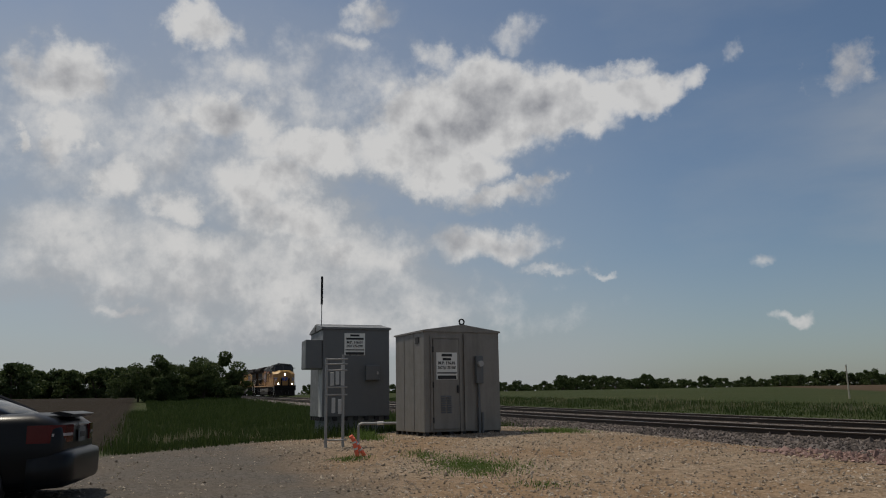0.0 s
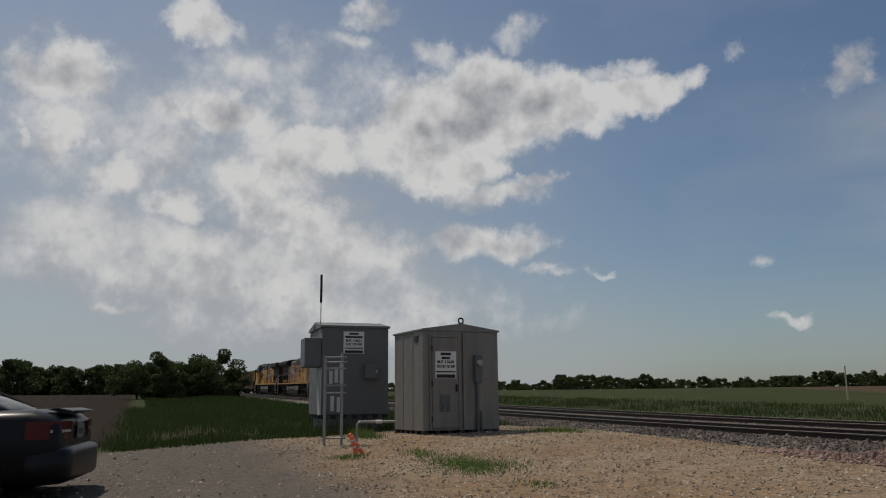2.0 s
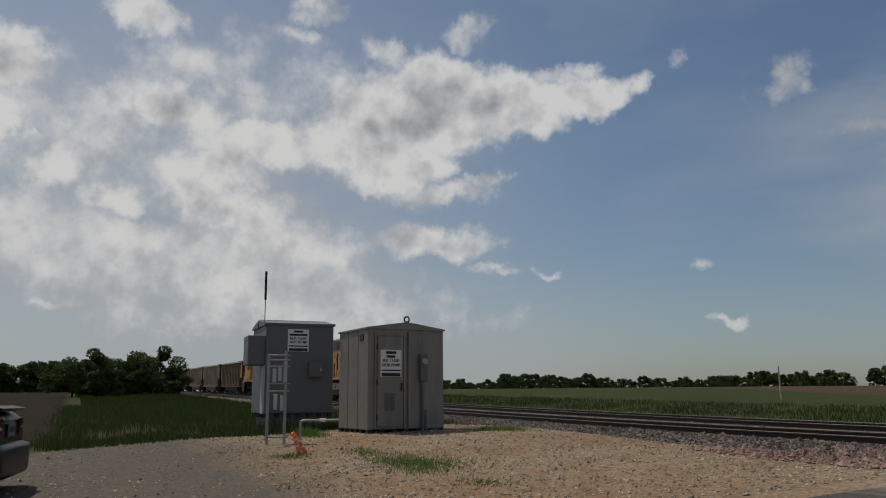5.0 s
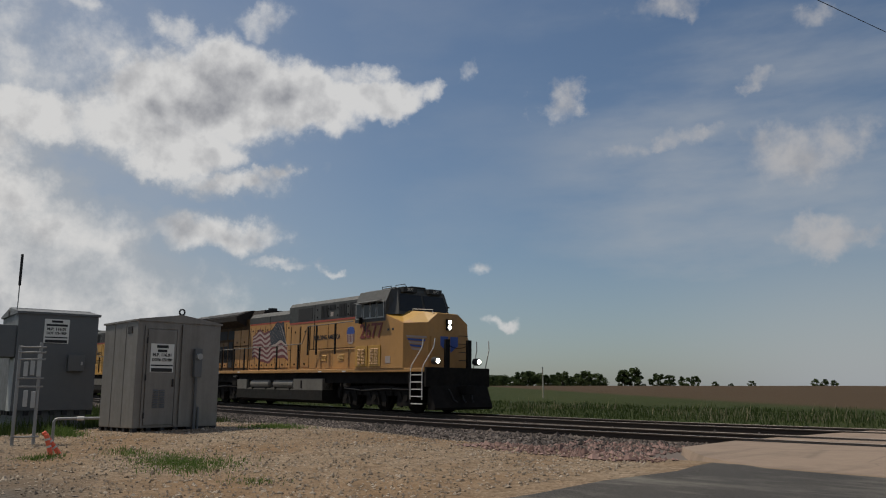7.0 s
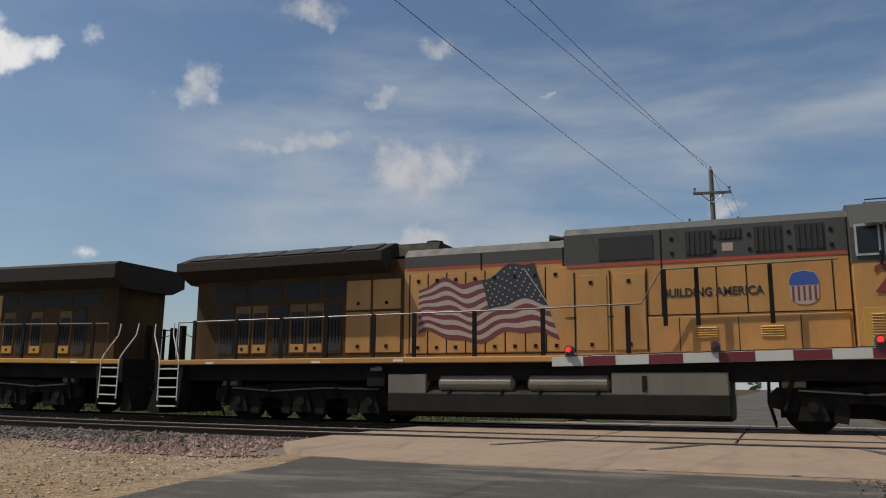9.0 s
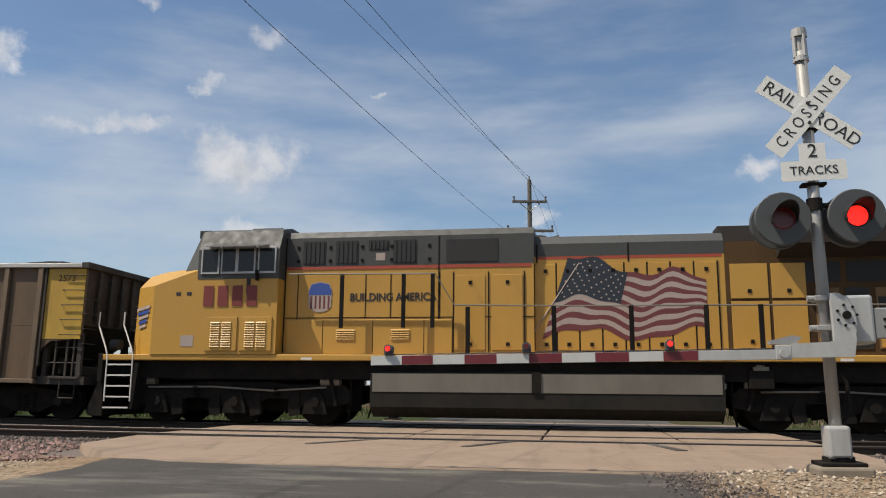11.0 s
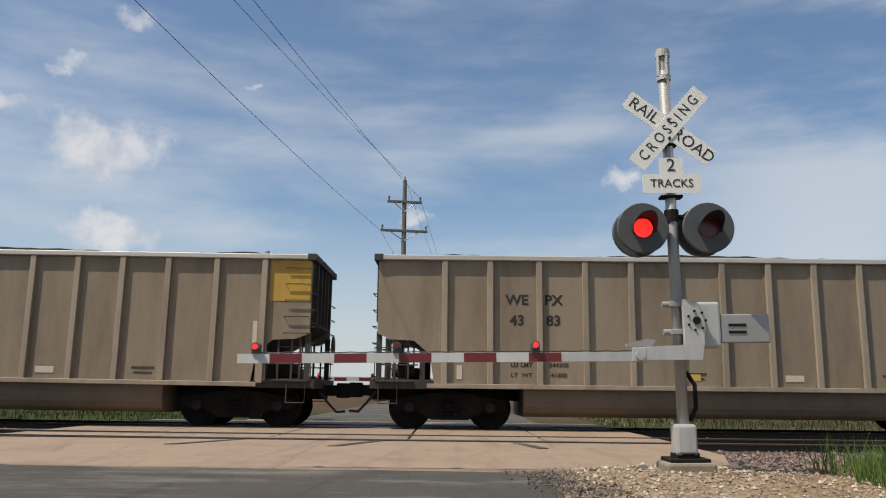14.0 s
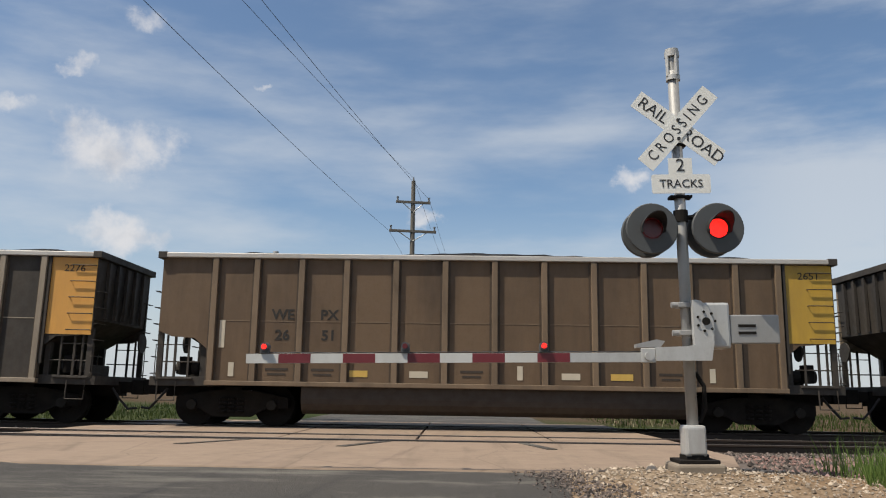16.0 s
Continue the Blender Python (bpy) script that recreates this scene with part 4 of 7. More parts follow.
    cw = part("counterweight", Geo().box(0.46, 1.02, -0.1, -0.05, 1.17, 1.50, 0.015), M_GALV, t, "galvanised counterweight plate")
    part("counterweight_slot", Geo().box(0.55, 0.75, -0.108, -0.1, 1.28, 1.31).box(0.55, 0.75, -0.108, -0.1, 1.36, 1.39), M_UNDER, cw)
    part("knuckle", Geo().box(-0.58, -0.42, -0.2, -0.12, 0.96, 1.12, 0.01).cyl((-0.5, -0.24, 1.03), (-0.5, -0.1, 1.03), 0.05, 12), M_SILVER, t)
    ln = 5.03
    arm = part("gate_arm", Geo().box(-ln, -0.5, -0.185, -0.155, 0.965, 1.072, 0.003), M_SILVER, t, "grey and white striped gate arm")
    k, x = 0, -ln
    while x < -1.4:
        w = 0.365
        if k % 2:
            part("stripe", Geo().box(x, x + w, -0.189, -0.151, 0.967, 1.070), M_RED, arm, "red reflective stripe")
        else:
            part("stripe", Geo().box(x, x + w, -0.188, -0.152, 0.966, 1.071), M_STRIPE, arm)
        k, x = k + 1, x + w
    cable = [(-ln + 0.2 + i * 0.12, -0.17, 1.080 + 0.006 * (i % 2)) for i in range(38)]
    part("cable", Geo().pipe(cable, 0.007, 5), M_INK, arm)
    for i, x in enumerate((-ln + 0.21, -ln + 1.80, -ln + 3.36)):
        lamp = part("arm_lamp", Geo().box(x - 0.05, x + 0.05, -0.21, -0.13, 1.075, 1.13, 0.006).cyl((x, -0.24, 1.15), (x, -0.10, 1.15), 0.048, 14), M_LAMPBLACK, arm)
        mt = M_LENS_OFF if i == 1 else M_LENS_ON
        part("lens", Geo().cyl((x, -0.25, 1.15), (x, -0.238, 1.15), 0.030, 14), mt, lamp, "red arm lamp")
        part("lens", Geo().cyl((x, -0.102, 1.15), (x, -0.09, 1.15), 0.030, 14), mt, lamp, "red arm lamp")
    part("shaft_guard", Geo().along_y([(-0.62, 1.13), (-0.36, 1.13), (-0.30, 1.20), (-0.40, 1.22), (-0.62, 1.17)], -0.17, -0.02), M_GALV, t, "weathered sheet guard over the arm pivot")
    for z in (1.30, 1.62):
        part("mast_clamp", Geo().box(-0.11, 0.10, -0.10, 0.09, z - 0.03, z + 0.03, 0.008).cyl((-0.18, -0.04, z), (-0.10, -0.04, z), 0.035, 10), M_GALV, t)
    part("conduit", Geo().pipe([(0.09, 0.02, 0.3), (0.16, 0.02, 0.45), (0.16, 0.02, 0.7), (0.07, 0.02, 0.85)], 0.025, 8), M_UNDER, t)
    return t


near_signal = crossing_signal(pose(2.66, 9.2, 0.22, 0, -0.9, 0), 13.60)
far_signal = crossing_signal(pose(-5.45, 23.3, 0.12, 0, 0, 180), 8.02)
tagged(far_signal, "silver crossing signal and gate beyond the tracks, seen from behind")


# ---- pole line ----
def utility_pole(x, y, h, z, yaw, label):
    t = thing("utility_pole", label, "utility pole", pose(x, y, z, 0, 0, yaw))
    part("pole", Geo().cyl((0, 0, -0.5), (0, 0, h), 0.16, 12, 0.10), M_WOODPOLE, t, "grey weathered wooden pole")
    for z, w in ((h - 1.1, 0.85), (h - 2.55, 1.15)):
        arm = part("crossarm", Geo().box(-w, w, -0.12, -0.02, z - 0.06, z + 0.06, 0.008), M_WOODPOLE, t)
        part("brace", Geo().cyl((-w * 0.6, -0.09, z - 0.05), (0, -0.1, z - 0.5), 0.022, 6).cyl((w * 0.6, -0.09, z - 0.05), (0, -0.1, z - 0.5), 0.022, 6), M_GALV, t)
        for q in (-w + 0.08, w - 0.08):
            part("insulator", Geo().cyl((q, -0.07, z + 0.06), (q, -0.07, z + 0.20), 0.05, 8, 0.035).cyl((q, -0.07, z + 0.2), (q, -0.07, z + 0.26), 0.06, 8), M_CABGREY, arm)
    part("insulator", Geo().cyl((0, 0, h), (0, 0, h + 0.2), 0.05, 8, 0.03), M_CABGREY, t)
    return t


POLE_X, POLE_Y, POLE_H, POLE_Z = -2.25, 38.0, 11.1, -0.05
utility_pole(POLE_X, POLE_Y, POLE_H, POLE_Z, 10, "weathered wooden utility pole with two crossarms")


def build_wires():
    t = thing("overhead_wire", "thin dark overhead wires strung from the pole", "wire")
    ends = [((-3.4, 38, 8.55), (-8.6, -10.0, 8.55)), ((-2.25, 38, 11.2), (-10.84, -10.0, 11.2)), ((-1.45, 38, 10.1), (-8.52, -10.0, 10.1))]
    for a, b in ends:
        a, b = Vector(a), Vector(b)
        d = b - a
        pts = []
        for i in range(-10, 25):
            u = i / 24
            p = a + d * u
            p.z -= 0.5 * 4 * u * (1 - u)
            pts.append(p)
        part("wire", Geo().pipe(pts[10:], 0.0075, 5), M_INK, t)
        far = [a + Vector((0.4 * i, 9.0 * i, -0.35 * i + 0.09 * i * i)) for i in range(6)]
        part("wire", Geo().pipe(far, 0.0075, 5), M_INK, t)


build_wires()
for x, y, h, label in ((-44, 47.5, 2.4, "pale slim marker post in the far verge"), (-5.6, 27.5, 1.4, "thin yellow marker post by the far road")):
    t = thing("marker_post", label, "post", pose(x, y, ground_z(x, y)))
    part("post", Geo().cyl((0, 0, -0.2), (0, 0, h), 0.05 if h > 2 else 0.025, 8), M_TAPE if h > 2 else M_TAPEY, t)
    part("cap", Geo().cyl((0, 0, h), (0, 0, h + 0.05), 0.06 if h > 2 else 0.03, 8), M_STEPWHITE, t)


# ---- the train ----
def wheelset(parent, x, r, half=0.755):
    """An axle with its two wheels, turning about its own origin."""
    w = Geo()
    for s in (-1, 1):
        y = s * half
        w.cyl((0, y - 0.065, 0), (0, y + 0.065, 0), r, 24)
        w.cyl((0, y - s * 0.075, 0), (0, y - s * 0.045, 0), r + 0.025, 24)
        w.cyl((0, y + s * 0.06, 0), (0, y + s * 0.13, 0), 0.14, 12)
        for k in range(5):
            a = math.tau * k / 5
            w.cyl((r * 0.6 * math.cos(a), y + s * 0.06, r * 0.6 * math.sin(a)), (r * 0.6 * math.cos(a), y + s * 0.075, r * 0.6 * math.sin(a)), 0.06, 8)
    w.cyl((0, -half, 0), (0, half, 0), 0.09, 10)
    ob = part("wheelset", w, M_UNDER, parent, "dark steel wheels on an axle")
    ob.matrix_basis = pose(x, 0, r)
    return ob


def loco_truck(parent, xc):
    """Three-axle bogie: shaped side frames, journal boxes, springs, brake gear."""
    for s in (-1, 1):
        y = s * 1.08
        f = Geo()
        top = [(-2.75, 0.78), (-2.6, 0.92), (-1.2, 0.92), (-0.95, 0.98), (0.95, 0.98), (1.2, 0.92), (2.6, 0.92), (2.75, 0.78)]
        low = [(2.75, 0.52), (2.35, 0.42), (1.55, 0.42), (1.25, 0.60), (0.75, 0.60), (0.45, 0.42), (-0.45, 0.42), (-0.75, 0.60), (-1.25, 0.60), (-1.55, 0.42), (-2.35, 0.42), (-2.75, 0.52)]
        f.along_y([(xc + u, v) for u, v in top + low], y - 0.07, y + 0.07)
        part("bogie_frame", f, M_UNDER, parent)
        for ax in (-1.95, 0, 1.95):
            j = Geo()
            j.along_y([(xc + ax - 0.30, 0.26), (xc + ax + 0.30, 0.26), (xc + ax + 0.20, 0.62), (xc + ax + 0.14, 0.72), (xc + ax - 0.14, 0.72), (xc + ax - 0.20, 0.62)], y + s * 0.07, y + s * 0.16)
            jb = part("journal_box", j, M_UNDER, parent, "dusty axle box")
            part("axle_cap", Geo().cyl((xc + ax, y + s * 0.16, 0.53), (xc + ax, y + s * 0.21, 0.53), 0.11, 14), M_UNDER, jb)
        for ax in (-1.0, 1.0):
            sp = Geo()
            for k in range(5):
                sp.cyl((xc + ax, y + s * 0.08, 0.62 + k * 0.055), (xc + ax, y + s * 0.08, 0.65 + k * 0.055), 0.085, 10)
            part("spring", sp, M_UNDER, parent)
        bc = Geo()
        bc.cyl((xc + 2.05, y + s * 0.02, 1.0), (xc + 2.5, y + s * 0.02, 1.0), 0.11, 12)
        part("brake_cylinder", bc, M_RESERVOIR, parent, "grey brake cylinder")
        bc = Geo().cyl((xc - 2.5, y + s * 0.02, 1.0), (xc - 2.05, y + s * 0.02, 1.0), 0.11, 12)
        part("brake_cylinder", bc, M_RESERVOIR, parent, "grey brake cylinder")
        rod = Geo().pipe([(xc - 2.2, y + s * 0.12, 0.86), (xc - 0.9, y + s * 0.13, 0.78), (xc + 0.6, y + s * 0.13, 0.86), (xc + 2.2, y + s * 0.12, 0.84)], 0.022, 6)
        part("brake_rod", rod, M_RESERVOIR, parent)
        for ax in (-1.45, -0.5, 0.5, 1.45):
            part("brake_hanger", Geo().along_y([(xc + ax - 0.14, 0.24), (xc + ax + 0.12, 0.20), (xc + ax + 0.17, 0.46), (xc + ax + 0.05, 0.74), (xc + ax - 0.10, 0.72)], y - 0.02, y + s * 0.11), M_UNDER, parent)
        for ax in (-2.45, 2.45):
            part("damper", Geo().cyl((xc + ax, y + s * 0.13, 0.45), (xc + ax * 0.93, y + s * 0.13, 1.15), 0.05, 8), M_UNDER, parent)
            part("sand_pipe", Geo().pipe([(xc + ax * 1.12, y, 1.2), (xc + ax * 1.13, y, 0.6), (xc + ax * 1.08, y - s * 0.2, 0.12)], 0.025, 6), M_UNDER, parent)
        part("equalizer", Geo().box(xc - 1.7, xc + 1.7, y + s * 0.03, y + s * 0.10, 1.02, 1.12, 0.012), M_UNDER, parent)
    # oversized bolster block, added to stop daylight showing through the bogie
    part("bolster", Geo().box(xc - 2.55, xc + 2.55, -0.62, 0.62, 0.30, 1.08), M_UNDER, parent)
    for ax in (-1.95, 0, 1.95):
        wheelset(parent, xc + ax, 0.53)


def flag_decal(parent, side, y, x0, x1, z0, z1, mirror):
    """A waving flag: striped ribbons and a dark canton with pale specks, a thin sheet on the hood."""
    n, stripes = 26, 13
    y2 = y + side * 0.004

    def pt(u, v, lift=0.0):
        q = 1 - u if mirror else u
        # u runs from the ragged fly end to the staff
        wave = 0.17 * math.sin(u * 9.5 + 0.9 - 1.1 * v) * (1 - 0.35 * u) + 0.055 * math.sin(u * 23 + 2.5 * v) - 0.05 * (1 - u)
        z = z0 + 0.10 + (z1 - z0 - 0.25) * (v * (0.86 + 0.14 * u) + 0.0) + wave * (z1 - z0) * 0.55 + 0.16 * u * v * (z1 - z0)
        x = x0 + (x1 - x0) * (q if not mirror else q)
        lean = (v - 0.5) * -0.18 * (x1 - x0) * u * (1 if not mirror else -1)
        return (x + lean, y2 + side * lift, z)

    red, white = Geo(), Geo()
    for k in range(stripes):
        g = red if k % 2 == 0 else white
        for i in range(n):
            ua, ub = i / n, (i + 1) / n
            p = [pt(ua, k / stripes), pt(ub, k / stripes), pt(ub, (k + 1) / stripes), pt(ua, (k + 1) / stripes)]
            g.add(p, [(0, 1, 2, 3)])
    fl = part("flag_stripes", red, M_FLAGRED, parent, "painted waving flag, dull red stripes")
    part("pale_stripes", white, M_FLAGWHITE, fl)
    blue = Geo()
    for i in range(12):
        ua, ub = 0.56 + 0.44 * i / 12, 0.56 + 0.44 * (i + 1) / 12
        for v in range(5):
            va, vb = 0.46 + 0.54 * v / 5, 0.46 + 0.54 * (v + 1) / 5
            blue.add([pt(ua, va, 0.003), pt(ub, va, 0.003), pt(ub, vb, 0.003), pt(ua, vb, 0.003)], [(0, 1, 2, 3)])
    part("canton", blue, M_FLAGBLUE, fl, "dark blue canton")
    stars = Geo()
    for r in range(7):
        for c in range(8):
            u, v = 0.59 + 0.05 * c + (0.025 if r % 2 else 0), 0.51 + 0.07 * r
            if u < 0.98:
                a = Vector(pt(u, v, 0.006))
                q = 0.024
                stars.add([a + Vector((-q, 0, 0)), a + Vector((0, 0, -q)), a + Vector((q, 0, 0)), a + Vector((0, 0, q))], [(0, 1, 2, 3)])
    so = part("stars", stars, M_FLAGWHITE, fl)
    so["kind"] = "stuff"
    a, b = pt(1.0, 1.12, 0.004), pt(1.0, -0.12, 0.004)
    xa = a[0] + (0.0)
    st = Geo().cyl((xa + (-0.18 if not mirror else 0.18), y2, z1 + 0.02), (b[0] + (0.28 if not mirror else -0.28), y2, z0 - 0.12), 0.014, 6)
    part("flagstaff", st, M_FLAGWHITE, fl)


def louvres(parent, x0, x1, z0, z1, y, side, rows, mat, name="louvre"):
    for k in range(rows):
        z = z0 + (z1 - z0) * (k + 0.5) / rows
        h = (z1 - z0) / rows * 0.55
        g = Geo()
        g.along_x([(y, z - h / 2), (y + side * 0.025, z - h / 2), (y, z + h / 2)], x0, x1)
        part(name, g, mat, parent)


def locomotive(number, yellow, older):
    """Local: nose towards +x, rails at z 0, centre of the frame at the origin."""
    t = thing("locomotive", "yellow and grey six-axle diesel freight locomotive, weathered, on the far track", "locomotive", None, "locomotives of the train")
    deck = Geo()
    deck.box(-11.35, 10.28, -1.5, 1.5, 1.46, 1.60, 0.02)
    part("frame", deck, yellow, t, "yellow side sill and walkway")
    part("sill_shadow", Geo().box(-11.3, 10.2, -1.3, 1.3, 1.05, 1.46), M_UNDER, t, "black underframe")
    # cab and nose
    cab = Geo()
    cab.along_x([(-1.52, 1.6), (1.52, 1.6), (1.52, 4.06), (1.30, 4.54), (0.75, 4.68), (-0.75, 4.68), (-1.30, 4.54), (-1.52, 4.06)], 5.95, 7.95)
    cab = part("cab", cab, yellow, t, "yellow cab with grey upper half")
    up = Geo()
    up.along_x([(-1.528, 3.36), (1.528, 3.36), (1.528, 4.07), (1.31, 4.55), (0.76, 4.69), (-0.76, 4.69), (-1.31, 4.55), (-1.528, 4.07)], 5.94, 7.96)
    part("cab_upper", up, M_GREYTOP, cab, "grey upper cab and roof")
    brow = Geo()
    brow.add([(7.96, -1.46, 3.60), (7.96, 1.46, 3.60), (7.96, 1.28, 4.58), (7.96, -1.28, 4.58), (8.42, -1.25, 3.60), (8.42, 1.25, 3.60), (8.10, 1.08, 4.58), (8.10, -1.08, 4.58)],
             [(0, 3, 2, 1), (4, 5, 6, 7), (0, 1, 5, 4), (2, 3, 7, 6), (0, 4, 7, 3), (1, 2, 6, 5)])
    part("windscreen_surround", brow, M_GREYTOP, cab, "raked grey windscreen surround")
    for s in (-1, 1):
        gl = Geo()
        gl.add([(8.40, s * 0.05, 3.72), (8.40, s * 1.18, 3.72), (8.19, s * 1.06, 4.38), (8.19, s * 0.05, 4.38)], [(0, 1, 2, 3)])
        part("windscreen", gl, M_GLASS, cab, "dark windscreen pane")
        y = s * 1.532
        for a, b in ((6.05, 6.42), (6.56, 6.94), (7.02, 7.34), (7.46, 7.84)):
            fr = part("window", Geo().box(a - 0.04, b + 0.04, y - 0.004, y + s * 0.022, 3.48, 4.12, 0.004), M_SILVER, cab, "aluminium-framed side window")
            part("pane", Geo().box(a, b, y + s * 0.022, y + s * 0.027, 3.53, 4.07), M_GLASS, fr)
        part("sunshade", Geo().along_x([(y, 4.14), (y + s * 0.34, 4.06), (y + s * 0.34, 4.075), (y, 4.17)], 6.2, 7.7), M_GREYTOP, cab, "grey awning over the windows")
        part("mirror", Geo().box(6.42, 6.46, y, y + s * 0.16, 3.3, 3.55, 0.008), M_UNDER, cab)
        nb = part("number_box", Geo().box(7.95, 8.27, s * 0.62 - 0.32, s * 0.62 + 0.32, 4.46, 4.66, 0.01), M_LOCOGREY, cab, "black number box")
        part("face", Geo().box(8.27, 8.275, s * 0.62 - 0.27, s * 0.62 + 0.27, 4.49, 4.63), M_INK, nb)
        if number:
            lettering("wording", number, 0.15, pose(8.278, s * 0.62, 4.56, 90, 0, 90), M_STEPWHITE, nb, 1.0, 0.001)
        if number:
            lettering("number", number, 0.78, facing(7.05, s * 1.537, 2.99, s), M_MAROON, cab, 0.98, 0.002, 0.012)
        if not number:
            for k in range(4):
                part("number_bar", Geo().box(6.45 + k * 0.36, 6.70 + k * 0.36, y, y + s * 0.004, 2.72, 3.2), M_MAROON, cab)
        part("rust_run", Geo().box(6.62, 6.72, y, y + s * 0.003, 3.0, 3.36), M_LOCOGREY, cab, "soot streak below the window")
    part("air_conditioner", Geo().box(6.3, 7.1, -0.5, 0.5, 4.68, 4.78, 0.03), M_GREYTOP, cab)
    part("roof_antenna", Geo().box(7.3, 8.0, -0.35, 0.35, 4.69, 4.74, 0.02).cyl((7.6, -0.3, 4.74), (7.6, -0.3, 4.80), 0.02, 6), M_LOCOGREY, cab)
    nose = Geo()
    W, F = 1.52, 0.95
    ring0 = [(7.95, -W, 1.6), (7.95, W, 1.6), (7.95, W, 3.58), (7.95, 0.8, 3.78), (7.95, -0.8, 3.78), (7.95, -W, 3.58)]
    ring1 = [(9.05, -W, 1.6), (9.05, W, 1.6), (9.05, W, 3.22), (9.2, 0.7, 3.66), (9.2, -0.7, 3.66), (9.05, -W, 3.22)]
    ring2 = [(9.82, -F, 1.6), (9.82, F, 1.6), (9.76, F, 3.24), (9.74, 0.5, 3.58), (9.74, -0.5, 3.58), (9.76, -F, 3.24)]
    nose.v += ring0 + ring1 + ring2
    for r in range(2):
        nose.f += [(r * 6 + i, r * 6 + (i + 1) % 6, (r + 1) * 6 + (i + 1) % 6, (r + 1) * 6 + i) for i in range(6)]
    nose.f += [tuple(range(6)), tuple(range(12, 18))]
    nose = part("nose", nose, yellow, t, "yellow wide nose with chamfered corners")
    # cap over the nose top; the leader's is brighter, sunlight put into its paint
    cap = Geo()
    cap.v += [(p[0], p[1] * 0.985, p[2] + 0.012) for p in (ring0[2:], ring1[2:], ring2[2:]) for p in p]
    for r in range(2):
        cap.f += [(r * 4 + i, r * 4 + i + 1, (r + 1) * 4 + i + 1, (r + 1) * 4 + i) for i in range(3)]
    part("nose_top", cap, M_YELLOW2 if not older else yellow, nose, "nose top in a paler yellow that stands for sunlight")
    for s in (-1, 1):
        # winged emblem wrapped over the chamfer: plain bars in its colours
        for k in range(5):
            a, b = 0.10 + 0.05 * k, 0.80 - 0.05 * k
            za = 2.78 - k * 0.11
            p = lambda u, z, o: (9.05 + 0.75 * u + 0.02 + o * 0.6, s * (W - (W - F) * u + 0.006 + o), z)
            g = Geo().add([p(a, za, 0.002), p(b + 0.12, za - 0.05, 0.002), p(b + 0.12, za - 0.125, 0.002), p(a + 0.05, za - 0.08, 0.002)], [(0, 1, 2, 3)])
            part("wing_bar", g, M_DECALBLUE if k % 2 else M_FLAGWHITE, nose)
        g = Geo().add([(9.835, s * 0.05, 2.75), (9.835, s * 0.42, 2.75), (9.84, s * 0.42, 2.42), (9.845, s * 0.05, 2.16)], [(0, 1, 2, 3)])
        part("shield", g, M_DECALBLUE, nose, "blue shield emblem")
    hl = Geo().box(9.70, 9.86, -0.11, 0.11, 2.98, 3.38, 0.01)
    hl = part("headlight", hl, M_UNDER, nose, "twin headlight housing")
    for z in (3.08, 3.28):
        part("bulb", Geo().cyl((9.86, 0, z), (9.875, 0, z), 0.075, 16), M_SILVER if older else M_HEAD, hl, "unlit headlight" if older else "lit headlight")
    part("nose_door", Geo().box(9.80, 9.835, -0.85, -0.35, 1.62, 2.75, 0.008), yellow, nose)
    for z in (1.9, 2.2, 2.5, 2.8):
        part("grab_iron", Geo().pipe([(9.78, 0.5, z), (9.90, 0.5, z), (9.90, 0.85, z), (9.78, 0.85, z)], 0.012, 6), M_LOCOGREY, nose)
    part("nose_handrail", Geo().pipe([(8.6, -0.75, 3.70), (8.6, -0.75, 3.80), (9.6, -0.6, 3.72), (9.6, -0.6, 3.58)], 0.012, 6), M_STEPWHITE, nose)
    # hood sections
    H = 0.98
    inv = Geo().along_x([(-1.12, 1.6), (1.12, 1.6), (1.12, 4.36), (1.0, 4.52), (-1.0, 4.52), (-1.12, 4.36)], 0.05, 5.95)
    inv = part("inverter_cabinet", inv, yellow, t, "yellow electrical cabinet with grey top")
    part("cabinet_top", Geo().along_x([(-1.127, 3.68), (1.127, 3.68), (1.127, 4.37), (1.0, 4.53), (-1.0, 4.53), (-1.127, 4.37)], 0.04, 5.93), M_GREYTOP, inv, "grey upper panels")
    hood = Geo().along_x([(-H, 1.6), (H, 1.6), (H, 4.12), (0.8, 4.32), (-0.8, 4.32), (-H, 4.12)], -4.1, 0.05)
    hood = part("engine_hood", hood, yellow, t, "yellow engine hood with doors")
    part("hood_top", Geo().along_x([(-H - 0.005, 3.84), (H + 0.005, 3.84), (H + 0.005, 4.13), (0.8, 4.33), (-0.8, 4.33), (-H - 0.005, 4.13)], -4.1, 0.04), M_GREYTOP, hood, "grey hood top")
    for s in (-1, 1):
        y = s * 1.127
        part("red_stripe", Geo().box(0.1, 5.9, y, y + s * 0.004, 3.60, 3.675), M_LOCORED, inv)
        part("red_stripe", Geo().box(-4.05, 0.0, s * H, s * (H + 0.004), 3.77, 3.835), M_LOCORED, hood)
        for a, b, z0, z1 in ((0.85, 2.05, 3.74, 4.26), (2.75, 3.3, 3.74, 4.28), (3.42, 3.9, 4.06, 4.28), (4.15, 4.7, 3.74, 4.28), (4.95, 5.5, 3.74, 4.28)):
            gr = part("grille", Geo().box(a, b, y, y + s * 0.012, z0, z1), M_GRILLE, inv, "black intake grille")
            if b - a < 0.8:
                for k in range(5):
                    x = a + (b - a) * (k + 0.5) / 5
                    part("slat", Geo().box(x - 0.02, x + 0.02, y + s * 0.012, y + s * 0.024, z0 + 0.02, z1 - 0.02), M_LOCOGREY, gr)
